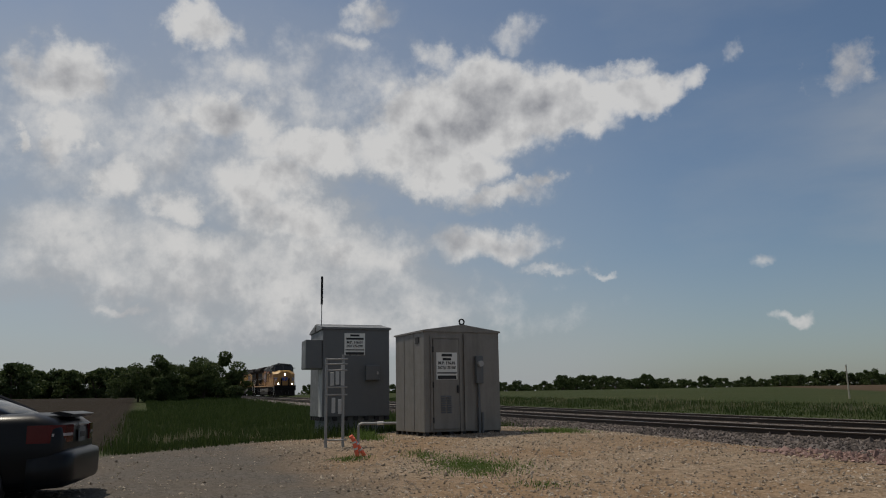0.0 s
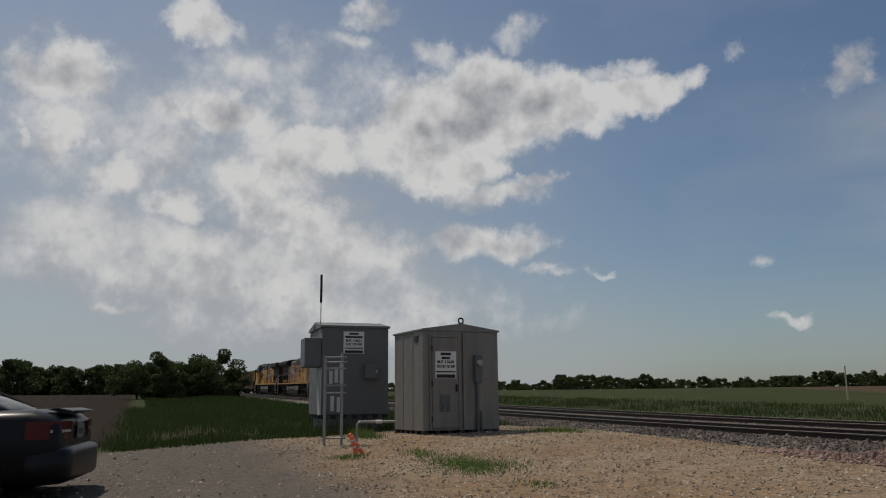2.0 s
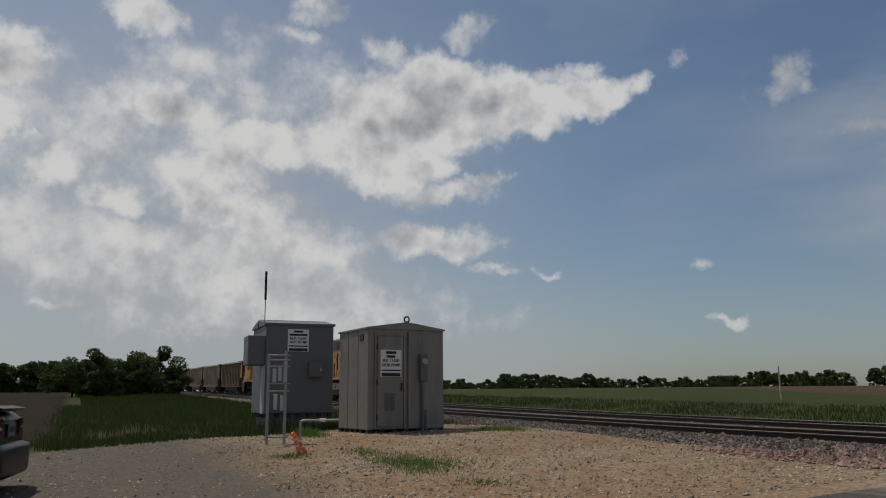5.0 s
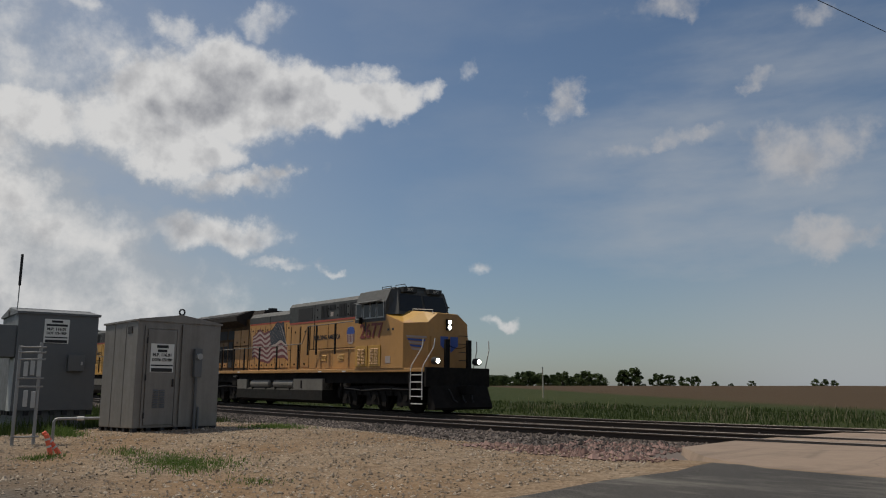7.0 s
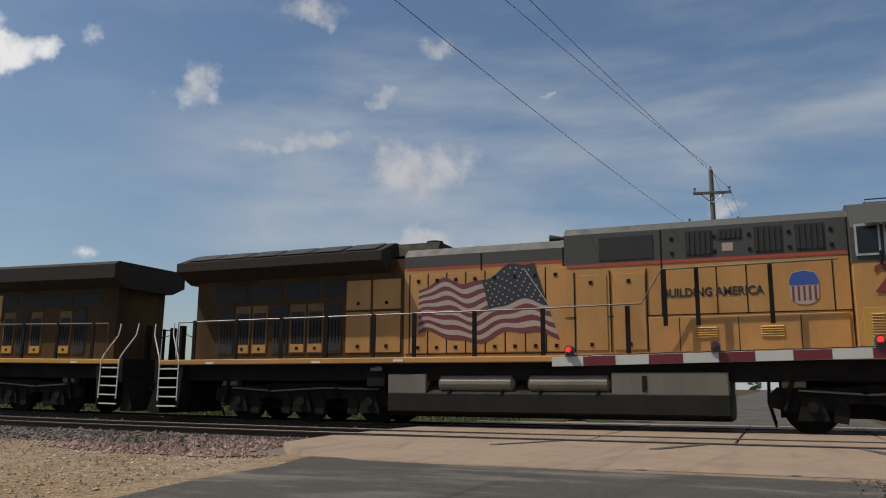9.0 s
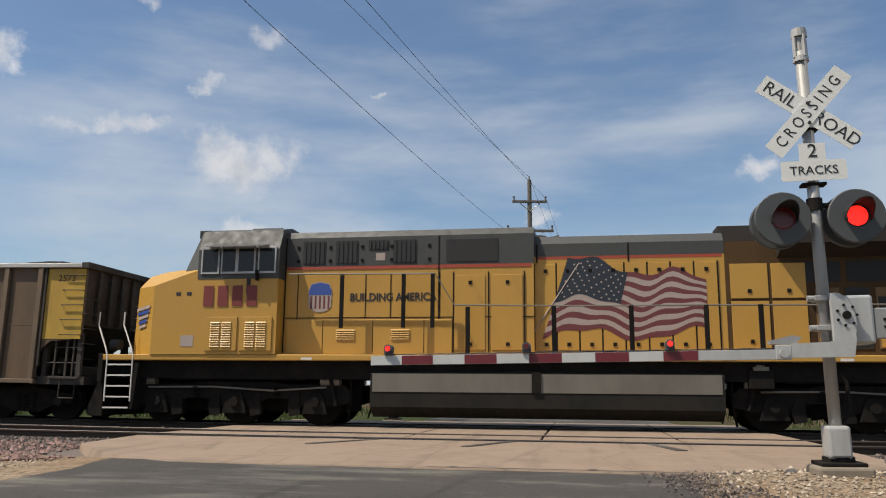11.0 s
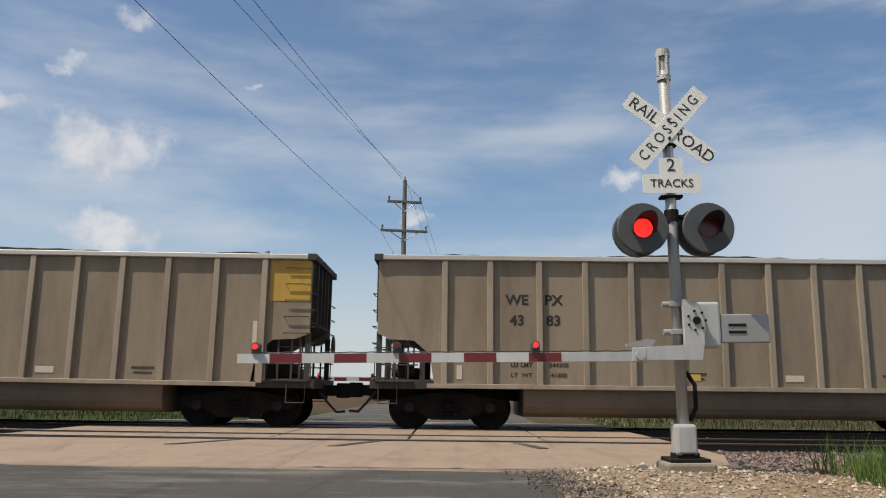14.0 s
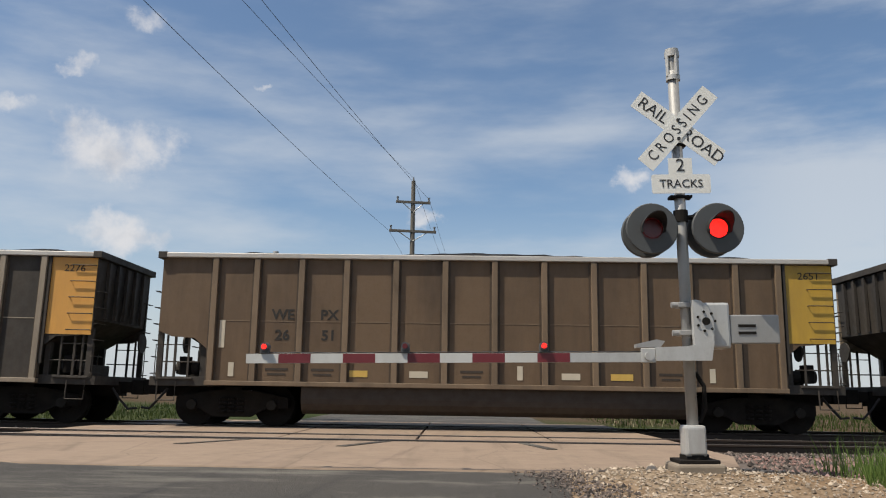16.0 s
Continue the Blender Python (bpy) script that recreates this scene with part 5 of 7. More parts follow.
        lower = part("side_locker", Geo().box(1.9, 5.85, s * 1.10, s * 1.15, 1.62, 2.42, 0.012), yellow, t, "yellow lower locker")
        for x in (3.1, 4.4):
            louvres(lower, x - 0.22, x + 0.22, 1.95, 2.2, s * 1.15, s, 5, M_YELLOW2)
        for x in (2.55, 3.75, 4.95):
            part("seam", Geo().box(x - 0.008, x + 0.008, s * 1.15, s * 1.153, 1.66, 2.40), M_UNDER, lower)
        lettering("slogan", "BUILDING AMERICA", 0.26, facing(3.25 if s < 0 else 3.3, s * 1.128, 2.93, s), M_INK, inv, 0.88, 0.002, 0.006)
        # shield emblem, plain
        sh = Geo().along_y([(4.78, 2.72), (4.9, 2.62), (5.05, 2.59), (5.2, 2.62), (5.32, 2.72), (5.34, 3.1), (5.27, 3.27), (5.05, 3.32), (4.83, 3.27), (4.76, 3.1)], y, y + s * 0.004)
        sh = part("shield_emblem", sh, M_FLAGWHITE, inv, "shield emblem in red, white and blue")
        part("shield_top", Geo().along_y([(4.78, 3.0), (5.32, 3.0), (5.33, 3.1), (5.26, 3.25), (5.05, 3.30), (4.84, 3.25), (4.77, 3.1)], y + s * 0.004, y + s * 0.007), M_DECALBLUE, sh)
        for k in range(5):
            x = 4.84 + k * 0.105
            part("shield_stripe", Geo().box(x - 0.022, x + 0.022, y + s * 0.004, y + s * 0.007, 2.68, 2.98), M_FLAGRED, sh)
        # two-leaf louvred doors under the cab
        for a in (6.05, 6.9):
            d = part("cab_louvre_door", Geo().box(a, a + 0.78, s * 1.52, s * 1.548, 1.68, 2.46, 0.006), M_YELLOW2, cab, "bright yellow louvred door")
            louvres(d, a + 0.14, a + 0.37, 1.76, 2.36, s * 1.548, s, 11, yellow)
            louvres(d, a + 0.42, a + 0.65, 1.76, 2.36, s * 1.548, s, 11, yellow)
        part("placard", Geo().box(7.98, 8.3, s * 1.522, s * 1.527, 1.78, 2.04), M_FLAGWHITE, nose, "pale placard")
        for x in (8.15, 8.42):
            part("small_mark", Geo().box(x - 0.06, x + 0.06, s * 1.522, s * 1.526, 2.98, 3.06), M_INK, nose)
        # hood doors
        for k in range(8):
            x = -3.95 + k * 0.5
            dr = part("hood_door", Geo().box(x + 0.015, x + 0.485, s * (H - 0.01), s * (H + 0.014), 1.72, 3.66, 0.006), yellow, hood)
            for z in (1.85, 3.5):
                part("latch", Geo().box(x + 0.2, x + 0.28, s * (H + 0.014), s * (H + 0.03), z - 0.04, z + 0.04), M_UNDER, dr)
        for k in range(9):
            part("seam", Geo().box(-3.965 + k * 0.5, -3.935 + k * 0.5, s * H, s * (H + 0.0155), 1.70, 3.68), M_UNDER, hood)
        part("seam", Geo().box(-4.05, 0.0, s * H, s * (H + 0.0155), 1.675, 1.70), M_UNDER, hood)
        for x in (0.26, 1.075, 1.88):
            part("seam", Geo().box(x - 0.012, x + 0.012, s * 1.12, s * 1.139, 1.68, 3.5), M_UNDER, inv)
        for x in (0.3, 1.15):
            dr = part("cabinet_door", Geo().box(x, x + 0.7, s * 1.115, s * 1.137, 1.72, 3.42, 0.006), yellow, inv)
            for z in (1.85, 3.25):
                part("latch", Geo().box(x + 0.3, x + 0.38, s * 1.137, s * 1.152, z - 0.04, z + 0.04), M_UNDER, dr)
        for x in (2.2, 3.35, 3.95, 5.6):
            part("seam", Geo().box(x - 0.01, x + 0.01, s * 1.126, s * 1.13, 2.44, 3.5), M_UNDER, inv)
        flag_decal(hood, s, s * (H + 0.016), -3.70, -0.42, 2.0, 3.66, False)
    # radiator section with overhanging wings
    # body paint carries the shade of the wings above it
    rad = Geo().along_x([(-H, 1.6), (H, 1.6), (H, 4.1), (-H, 4.1)], -10.55, -4.1)
    rad = part("radiator_body", rad, M_GRIMESHADE, t, "yellow radiator compartment, darkened for grime and wing shade")
    wing = Geo()
    if not older:
        wing.along_x([(-0.9, 3.72), (0.9, 3.72), (1.52, 4.02), (1.52, 4.26), (0.7, 4.58), (-0.7, 4.58), (-1.52, 4.26), (-1.52, 4.02)], -10.9, -4.5)
    else:
        wing.along_x([(-0.95, 3.70), (0.95, 3.70), (1.5, 3.95), (1.5, 4.36), (1.35, 4.46), (-1.35, 4.46), (-1.5, 4.36), (-1.5, 3.95)], -10.85, -5.2)
    part("radiator_wing", wing, M_ROOFDARK, rad, "sooty overhanging radiator roof")
    if not older:
        for k in range(6):
            for s in (-1, 1):
                g = Geo()
                a, b = -10.6 + k * 1.0, -9.72 + k * 1.0
                g.add([(a, s * 1.45, 4.305), (b, s * 1.45, 4.305), (b, s * 0.78, 4.555), (a, s * 0.78, 4.555)], [(0, 1, 2, 3)])
                g.add([(p[0], p[1], p[2] + 0.025) for p in g.v], [(0, 3, 2, 1)])
                part("core_panel", g, M_GRILLE if k != 2 else M_LOCOGREY, rad, "radiator core panel")
        part("stack_fairing", Geo().along_x([(-0.8, 4.2), (0.8, 4.2), (0.6, 4.55), (-0.6, 4.55)], -4.5, -3.3), M_ROOFDARK, rad)
        part("exhaust", Geo().cyl((-3.7, 0, 4.4), (-3.7, 0, 4.68), 0.22, 14), M_LOCOGREY, rad)
    else:
        part("roof_grab", Geo().pipe([(-10.2, -1.2, 4.44), (-10.2, -1.2, 4.58), (-9.8, -1.2, 4.58), (-9.8, -1.2, 4.44)], 0.016, 6), M_LOCOGREY, rad)
        part("exhaust", Geo().along_x([(-0.4, 4.2), (0.4, 4.2), (0.34, 4.58), (-0.34, 4.58)], -4.9, -4.1), M_ROOFDARK, rad, "black exhaust stack")
    for s in (-1, 1):
        y = s * H
        for k in range(4):
            a = -9.9 + k * 1.15
            part("upper_grille", Geo().box(a, a + 1.02, y, y + s * 0.012, 3.18, 3.62), M_GRILLE, rad, "dark upper grille")
        xs = [-9.75, -9.2, -8.65, -8.0, -7.45, -6.9, -6.35] if not older else [-9.4, -8.8, -7.6, -7.0, -6.4]
        for i, a in enumerate(xs):
            d = part("louvre_door", Geo().box(a, a + 0.48, y, y + s * 0.02, 1.75, 3.05, 0.006), M_LOCOGREY if i % 3 == 0 else M_YELLOWDULL, rad, "louvred engine door")
            part("mesh", Geo().box(a + 0.04, a + 0.44, y + s * 0.02, y + s * 0.026, 2.02 if i % 3 else 1.8, 2.85 if i % 3 else 2.98), M_GRILLE, d, "black mesh")
            if i % 3:
                part("lower_panel", Geo().box(a + 0.03, a + 0.45, y + s * 0.02, y + s * 0.03, 1.78, 1.99, 0.004), yellow, d)
                part("catch", Geo().box(a + 0.2, a + 0.28, y + s * 0.03, y + s * 0.04, 1.85, 1.92), M_UNDER, d)
            for k in range(4):
                x = a + 0.08 + k * 0.1
                part("slat", Geo().box(x, x + 0.03, y + s * 0.026, y + s * 0.034, 2.04, 2.6), M_UNDER, d)
        for a, b, z0, z1 in ((-5.75, -5.05, 1.75, 2.78), (-4.98, -4.2, 1.75, 2.78), (-5.75, -5.05, 2.84, 3.6), (-4.98, -4.2, 2.84, 3.6)):
            d = part("access_door", Geo().box(a, b, y, y + s * 0.018, z0, z1, 0.006), yellow, rad)
            part("latch", Geo().box((a + b) / 2 - 0.04, (a + b) / 2 + 0.04, y + s * 0.018, y + s * 0.034, z0 + 0.12, z0 + 0.2), M_UNDER, d)
    for x0, x1 in ((6.35, 6.95), (7.25, 7.85)):
        part("roof_grab", Geo().pipe([(x0, -0.55, 4.66), (x0, -0.55, 4.82), (x1, -0.55, 4.82), (x1, -0.55, 4.66)], 0.014, 6), M_LOCOGREY, cab)
    for s in (-1, 1):
        for x in (2.45, 3.34, 4.05, 4.83, 5.62):
            part("lifting_latch", Geo().box(x - 0.035, x + 0.035, s * 1.127, s * 1.145, 4.10, 4.17, 0.004), M_UNDER, inv)
            part("lifting_latch", Geo().box(x - 0.035, x + 0.035, s * 1.127, s * 1.145, 3.78, 3.85, 0.004), M_UNDER, inv)
        part("notice", Geo().box(3.5, 3.72, s * 1.127, s * 1.131, 3.80, 3.98), M_FLAGWHITE, inv, "small pale notice")
        part("seam", Geo().box(0.04, 5.93, s * 1.126, s * 1.131, 2.455, 2.475), M_UNDER, inv)
        for x in (2.22, 5.92):
            part("seam", Geo().box(x - 0.014, x + 0.014, s * 1.12, s * 1.134, 1.65, 4.36), M_UNDER, inv)
        for x in (-2.05, -0.02):
            part("seam", Geo().box(x - 0.016, x + 0.016, s * (H + 0.005), s * (H + 0.012), 3.70, 4.13), M_UNDER, hood)
        part("lube_filler", Geo().cyl((-4.65, s * 1.25, 0.95), (-4.65, s * 1.25, 1.4), 0.10, 12).box(-4.8, -4.5, s * 1.1, s * 1.4, 1.28, 1.36), M_RESERVOIR, t, "pale filler pipe by the tank")
        part("gauge", Geo().box(1.75, 1.85, s * 1.42, s * 1.435, 0.82, 1.15, 0.004), M_UNDER, t, "narrow fuel gauge")
        for x, z in ((-9.6, 1.5), (-6.3, 1.5), (-4.0, 1.52), (3.4, 1.5), (5.2, 1.5)):
            part("sill_mark", Geo().box(x - 0.13, x + 0.13, s * 1.506, s * 1.510, z - 0.025, z + 0.03), M_STEPWHITE, t, "small pale stencil plate")
    part("horn", Geo().box(-0.25, 0.2, -0.05, 0.05, 4.32, 4.37).cyl((-0.2, -0.3, 4.48), (0.25, -0.3, 4.48), 0.05, 10, 0.11).cyl((-0.2, -0.08, 4.48), (0.25, -0.08, 4.48), 0.05, 10, 0.10).cyl((0.0, -0.2, 4.3), (0.0, -0.2, 4.46), 0.02, 6).cyl((-0.2, -0.3, 4.48), (-0.5, -0.3, 4.48), 0.04, 10, 0.11), M_BLACK, t, "black air horn")
    # walkway rails
    for s in (-1, 1):
        y = s * 1.46
        path = [(-10.75, y, 2.62), (-0.9, y, 2.66), (1.8, y, 2.70), (2.25, y, 3.42), (5.7, y, 3.46)]
        part("handrail", Geo().pipe([(-10.75, y, 1.6)] + path, 0.02, 6), M_RESERVOIR, t, "thin walkway handrail")
        for x in (-10.2, -8.8, -7.4, -6.05, -4.7, -3.6, -2.05, -0.4, 1.5):
            part("stanchion", Geo().box(x - 0.05, x + 0.05, y - 0.02, y + 0.02, 1.42, 2.66), M_UNDER, t, "dark flat rail post")
        for x in (2.3, 2.97, 4.42):
            part("stanchion", Geo().box(x - 0.045, x + 0.045, y - 0.02, y + 0.02, 2.20, 3.42), M_UNDER, t, "dark flat rail post")
        # corner steps and handrails at both ends
        for e in (-1, 1):
            xs = 9.85 if e > 0 else -11.0
            well = part("step_well", Geo().along_y([(xs - 0.42, 0.32), (xs - 0.36, 0.32), (xs - 0.42, 1.4), (xs - 0.52, 1.4)] if e > 0 else [(xs + 0.42, 0.32), (xs + 0.36, 0.32), (xs + 0.42, 1.4), (xs + 0.52, 1.4)], s * 1.0, s * 1.5), M_UNDER, t)
            for k in range(5):
                z = 0.34 + k * 0.25
                part("step", Geo().box(xs - 0.32, xs + 0.32, s * 1.12, s * 1.48, z, z + 0.03), M_UNDER, well)
                part("step_edge", Geo().box(xs - 0.32, xs + 0.32, s * 1.48, s * 1.50, z, z + 0.035), M_STEPWHITE, well, "white step edge")
            for x in (xs - e * 0.36, xs + e * 0.30):
                part("grab_rail", Geo().pipe([(x, s * 1.5, 0.5), (x, s * 1.5, 1.55), (x + e * 0.06, s * 1.48, 1.72), (x + e * 0.40, s * 1.32, 2.30), (x + e * 0.42, s * 1.28, 2.62)], 0.018, 6), M_STEPWHITE, t, "white bent grab rail")
    # ends
    for e in (-1, 1):
        x = 10.32 if e > 0 else -11.4
        part("end_plate", Geo().box(x - 0.06, x + 0.06, -1.5, 1.5, 0.95, 1.62, 0.01), M_UNDER, t)
        pl = Geo().along_y([(x, 1.0), (x + e * 0.10, 1.0), (x + e * 0.38, 0.24), (x + e * 0.30, 0.16), (x - e * 0.05, 0.16)], -1.35, 1.35)
        part("pilot_plow", pl, M_UNDER, t, "black snowplough pilot")
        part("coupler", Geo().box(x, x + e * 0.55, -0.12, 0.12, 0.72, 0.98, 0.03).box(x + e * 0.38, x + e * 0.68, -0.2, 0.2, 0.68, 1.02, 0.03), M_UNDER, t, "rusty knuckle coupler")
        for q in (-0.55, 0.0, 0.5):
            part("air_hose", Geo().pipe([(x, q, 0.95), (x + e * 0.22, q, 0.8), (x + e * 0.32, q * 0.8, 0.5), (x + e * 0.45, q * 0.7, 0.42)], 0.028, 6), M_BLACK, t)
        for s in (-1, 1):
            part("end_board", Geo().box(x - 0.05, x + 0.05, s * 0.42, s * 0.62, 1.6, 2.62, 0.01), M_UNDER, t, "dark upright anticlimber post")
            if e > 0:
                dl = part("ditch_light", Geo().cyl((x - 0.18, s * 0.98, 1.85), (x + 0.06, s * 0.98, 1.85), 0.13, 16), M_LOCOGREY, t)
                part("bulb", Geo().cyl((x + 0.06, s * 0.98, 1.85), (x + 0.075, s * 0.98, 1.85), 0.085, 16), M_HEAD if not older else M_SILVER, dl, "lit ditch light" if not older else "unlit ditch light")
        chain = [(x, -0.5 + 0.1 * k, 2.45 - 0.14 * (1 - ((k - 5) / 5) ** 2)) for k in range(11)]
        part("chain", Geo().pipe(chain, 0.012, 5), M_UNDER, t)
    # fuel tank and reservoirs
    if older:
        tank = Geo().along_x([(-1.1, 0.22), (1.1, 0.22), (1.45, 0.45), (1.45, 1.18), (1.3, 1.24), (-1.3, 1.24), (-1.45, 1.18), (-1.45, 0.45)], -3.9, 3.7)
        part("fuel_tank", tank, M_TANK, t, "long grey fuel tank")
        for s in (-1, 1):
            part("tank_panel", Geo().box(-3.85, 3.65, s * 1.45, s * 1.462, 0.78, 1.18), M_RESERVOIR, t, "paler upper tank side")
            part("tank_strap", Geo().box(-0.1, 0.1, s * 1.46, s * 1.49, 0.78, 1.22), M_UNDER, t)
    else:
        tank = Geo().along_x([(-0.9, 0.2), (0.9, 0.2), (1.42, 0.34), (1.42, 0.74), (0.9, 1.2), (-0.9, 1.2), (-1.42, 0.74), (-1.42, 0.34)], -4.3, 3.5)
        part("fuel_tank", tank, M_TANK, t, "grey fuel tank")
        for s in (-1, 1):
            part("tank_end", Geo().box(-4.3, -3.3, s * 0.9, s * 1.42, 0.74, 1.2, 0.02), M_RESERVOIR, t)
            part("tank_end", Geo().box(1.1, 3.5, s * 0.9, s * 1.42, 0.74, 1.22, 0.02), M_RESERVOIR, t)
            for a in (-2.95, -0.75):
                rs = Geo().cyl((a, s * 1.2, 0.98), (a + 1.75, s * 1.2, 0.98), 0.21, 18)
                rs.cyl((a - 0.07, s * 1.2, 0.98), (a, s * 1.2, 0.98), 0.12, 18, 0.21).cyl((a + 1.75, s * 1.2, 0.98), (a + 1.82, s * 1.2, 0.98), 0.21, 18, 0.12)
                rv = part("air_reservoir", rs, M_RESERVOIR, t, "grey cylindrical air reservoir")
                for q in (0.2, 1.5):
                    part("strap", Geo().box(a + q, a + q + 0.07, s * 1.3, s * 1.43, 0.72, 0.84, 0.01), M_UNDER, rv)
    for s in (-1, 1):
        part("piping", Geo().pipe([(-4.2, s * 1.25, 1.3), (0, s * 1.28, 1.28), (3.6, s * 1.25, 1.3)], 0.03, 6), M_UNDER, t)
        part("sand_box", Geo().box(-4.9, -4.4, s * 1.0, s * 1.4, 0.9, 1.3, 0.02), M_UNDER, t)
    loco_truck(t, 7.0)
    loco_truck(t, -6.85)
    return t


def hopper(number, skin, end_mat, crest, rib_mat, logo_x):
    """Coal gondola. Local: centre at the origin, rails at z 0."""
    t = thing("coal_car", "weathered brown ribbed coal car heaped with coal", "coal car", None, "coal cars of the train")
    HW, ZT, ZS = 1.48, 3.68, 0.98
    body = Geo()
    for s in (-1, 1):
        poly = [(-7.4, ZT), (-7.4, 2.05), (-7.1, 1.93), (-6.6, 1.9), (-6.25, 1.62), (-6.15, ZS), (6.15, ZS), (6.25, 1.62), (6.6, 1.9), (7.1, 1.93), (7.4, 2.05), (7.4, ZT)]
        body.along_y(poly, s * HW - 0.03, s * HW + 0.03)
    body = part("body", body, skin, t, "dusty car side sheets")
    for s in (-1, 1) if crest else ():
        part("seam", Geo().box(-6.1, 6.1, s * (HW + 0.03), s * (HW + 0.036), 2.28, 2.30), rib_mat, body)
    for e in (-1, 1):
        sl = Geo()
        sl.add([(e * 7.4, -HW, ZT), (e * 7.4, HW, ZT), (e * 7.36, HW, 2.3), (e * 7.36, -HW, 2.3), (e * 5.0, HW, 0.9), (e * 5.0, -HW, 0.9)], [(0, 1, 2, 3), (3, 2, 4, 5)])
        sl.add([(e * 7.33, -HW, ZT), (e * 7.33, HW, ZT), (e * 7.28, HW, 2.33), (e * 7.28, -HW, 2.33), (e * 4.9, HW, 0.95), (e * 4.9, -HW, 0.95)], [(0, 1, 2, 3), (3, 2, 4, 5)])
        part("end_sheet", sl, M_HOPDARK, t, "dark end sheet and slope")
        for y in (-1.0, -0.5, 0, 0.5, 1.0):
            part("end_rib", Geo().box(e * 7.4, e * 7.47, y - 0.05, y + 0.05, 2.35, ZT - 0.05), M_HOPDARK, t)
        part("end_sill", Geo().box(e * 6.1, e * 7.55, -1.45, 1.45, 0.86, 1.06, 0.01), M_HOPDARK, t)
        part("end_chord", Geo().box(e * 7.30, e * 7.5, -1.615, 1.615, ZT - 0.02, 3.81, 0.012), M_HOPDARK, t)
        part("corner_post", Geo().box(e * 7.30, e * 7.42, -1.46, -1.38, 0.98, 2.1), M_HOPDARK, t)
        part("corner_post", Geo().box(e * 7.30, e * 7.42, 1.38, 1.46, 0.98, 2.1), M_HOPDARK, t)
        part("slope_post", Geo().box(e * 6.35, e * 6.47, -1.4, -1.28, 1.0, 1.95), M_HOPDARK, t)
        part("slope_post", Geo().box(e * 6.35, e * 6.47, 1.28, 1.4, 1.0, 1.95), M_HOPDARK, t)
        part("coupler", Geo().box(e * 7.5, e * 8.02, -0.11, 0.11, 0.70, 0.95, 0.02).box(e * 7.85, e * 8.15, -0.19, 0.19, 0.66, 1.0, 0.03), M_UNDER, t, "rusty knuckle coupler")
        part("air_hose", Geo().pipe([(e * 7.5, -0.4, 0.8), (e * 7.7, -0.42, 0.55), (e * 7.9, -0.4, 0.34), (e * 8.1, -0.35, 0.36)], 0.03, 6), M_BLACK, t)
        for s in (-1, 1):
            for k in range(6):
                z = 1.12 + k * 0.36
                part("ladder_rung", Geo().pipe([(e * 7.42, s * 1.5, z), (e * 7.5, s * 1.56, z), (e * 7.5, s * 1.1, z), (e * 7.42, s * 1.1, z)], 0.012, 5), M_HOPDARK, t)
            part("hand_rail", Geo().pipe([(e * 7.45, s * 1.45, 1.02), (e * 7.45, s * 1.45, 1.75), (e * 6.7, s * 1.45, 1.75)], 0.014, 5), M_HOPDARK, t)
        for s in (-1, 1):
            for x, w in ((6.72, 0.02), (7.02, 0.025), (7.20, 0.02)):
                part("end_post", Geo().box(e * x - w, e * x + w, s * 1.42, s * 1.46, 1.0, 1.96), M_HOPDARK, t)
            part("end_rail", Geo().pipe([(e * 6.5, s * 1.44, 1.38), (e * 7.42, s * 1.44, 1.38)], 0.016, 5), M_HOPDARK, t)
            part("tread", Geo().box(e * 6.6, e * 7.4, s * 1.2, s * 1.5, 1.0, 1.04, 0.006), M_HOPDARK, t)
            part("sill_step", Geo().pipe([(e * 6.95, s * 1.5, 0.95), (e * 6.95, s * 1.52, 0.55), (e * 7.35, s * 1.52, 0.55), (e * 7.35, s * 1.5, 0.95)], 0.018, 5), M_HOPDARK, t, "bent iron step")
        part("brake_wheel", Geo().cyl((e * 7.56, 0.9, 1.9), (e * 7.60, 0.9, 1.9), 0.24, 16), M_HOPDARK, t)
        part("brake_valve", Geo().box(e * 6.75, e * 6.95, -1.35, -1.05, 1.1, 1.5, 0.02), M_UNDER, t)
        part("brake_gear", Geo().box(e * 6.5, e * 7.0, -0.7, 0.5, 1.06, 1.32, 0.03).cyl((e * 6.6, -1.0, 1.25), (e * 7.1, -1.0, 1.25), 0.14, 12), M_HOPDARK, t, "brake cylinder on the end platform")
    ribs = (-5.93, -4.93, -3.85, -2.84, -1.83, -0.83, 0.17, 1.19, 2.19, 3.19, 4.21, 5.29, 6.36) if not crest else (-6.2, -5.27, -4.27, -3.27, -2.18, -1.09, 0.0, 1.09, 2.18, 3.27, 4.27, 5.27, 6.2)
    for s in (-1, 1):
        for x in (q * -s for q in ribs):
            if s < 0:
                fl = Geo().box(x - 0.115, x + 0.115, s * (HW + 0.03), s * (HW + 0.042), ZS + 0.02, ZT - 0.02)
                for q in range(17):
                    z = ZS + 0.12 + q * 0.155
                    fl.box(x + 0.078, x + 0.106, s * (HW + 0.042), s * (HW + 0.056), z, z + 0.03)
                part("rib_flange", fl, M_RIVET if crest else skin, t, "riveted flange of the side rib")
            r = part("rib", Geo().box(x - 0.065, x + 0.065, s * (HW + 0.03), s * (HW + 0.115), ZS - 0.02, ZT, 0.012), rib_mat, t, "pale side rib")
        part("top_chord", Geo().box(-7.48, 7.48, s * (HW - 0.06), s * (HW + 0.13), ZT, 3.79, 0.015), M_CHORD, t, "scuffed top chord")
        part("side_sill", Geo().box(-6.3, 6.3, s * (HW - 0.02), s * (HW + 0.12), 0.88, ZS, 0.01), rib_mat, t)
        y = s * (HW + 0.034)
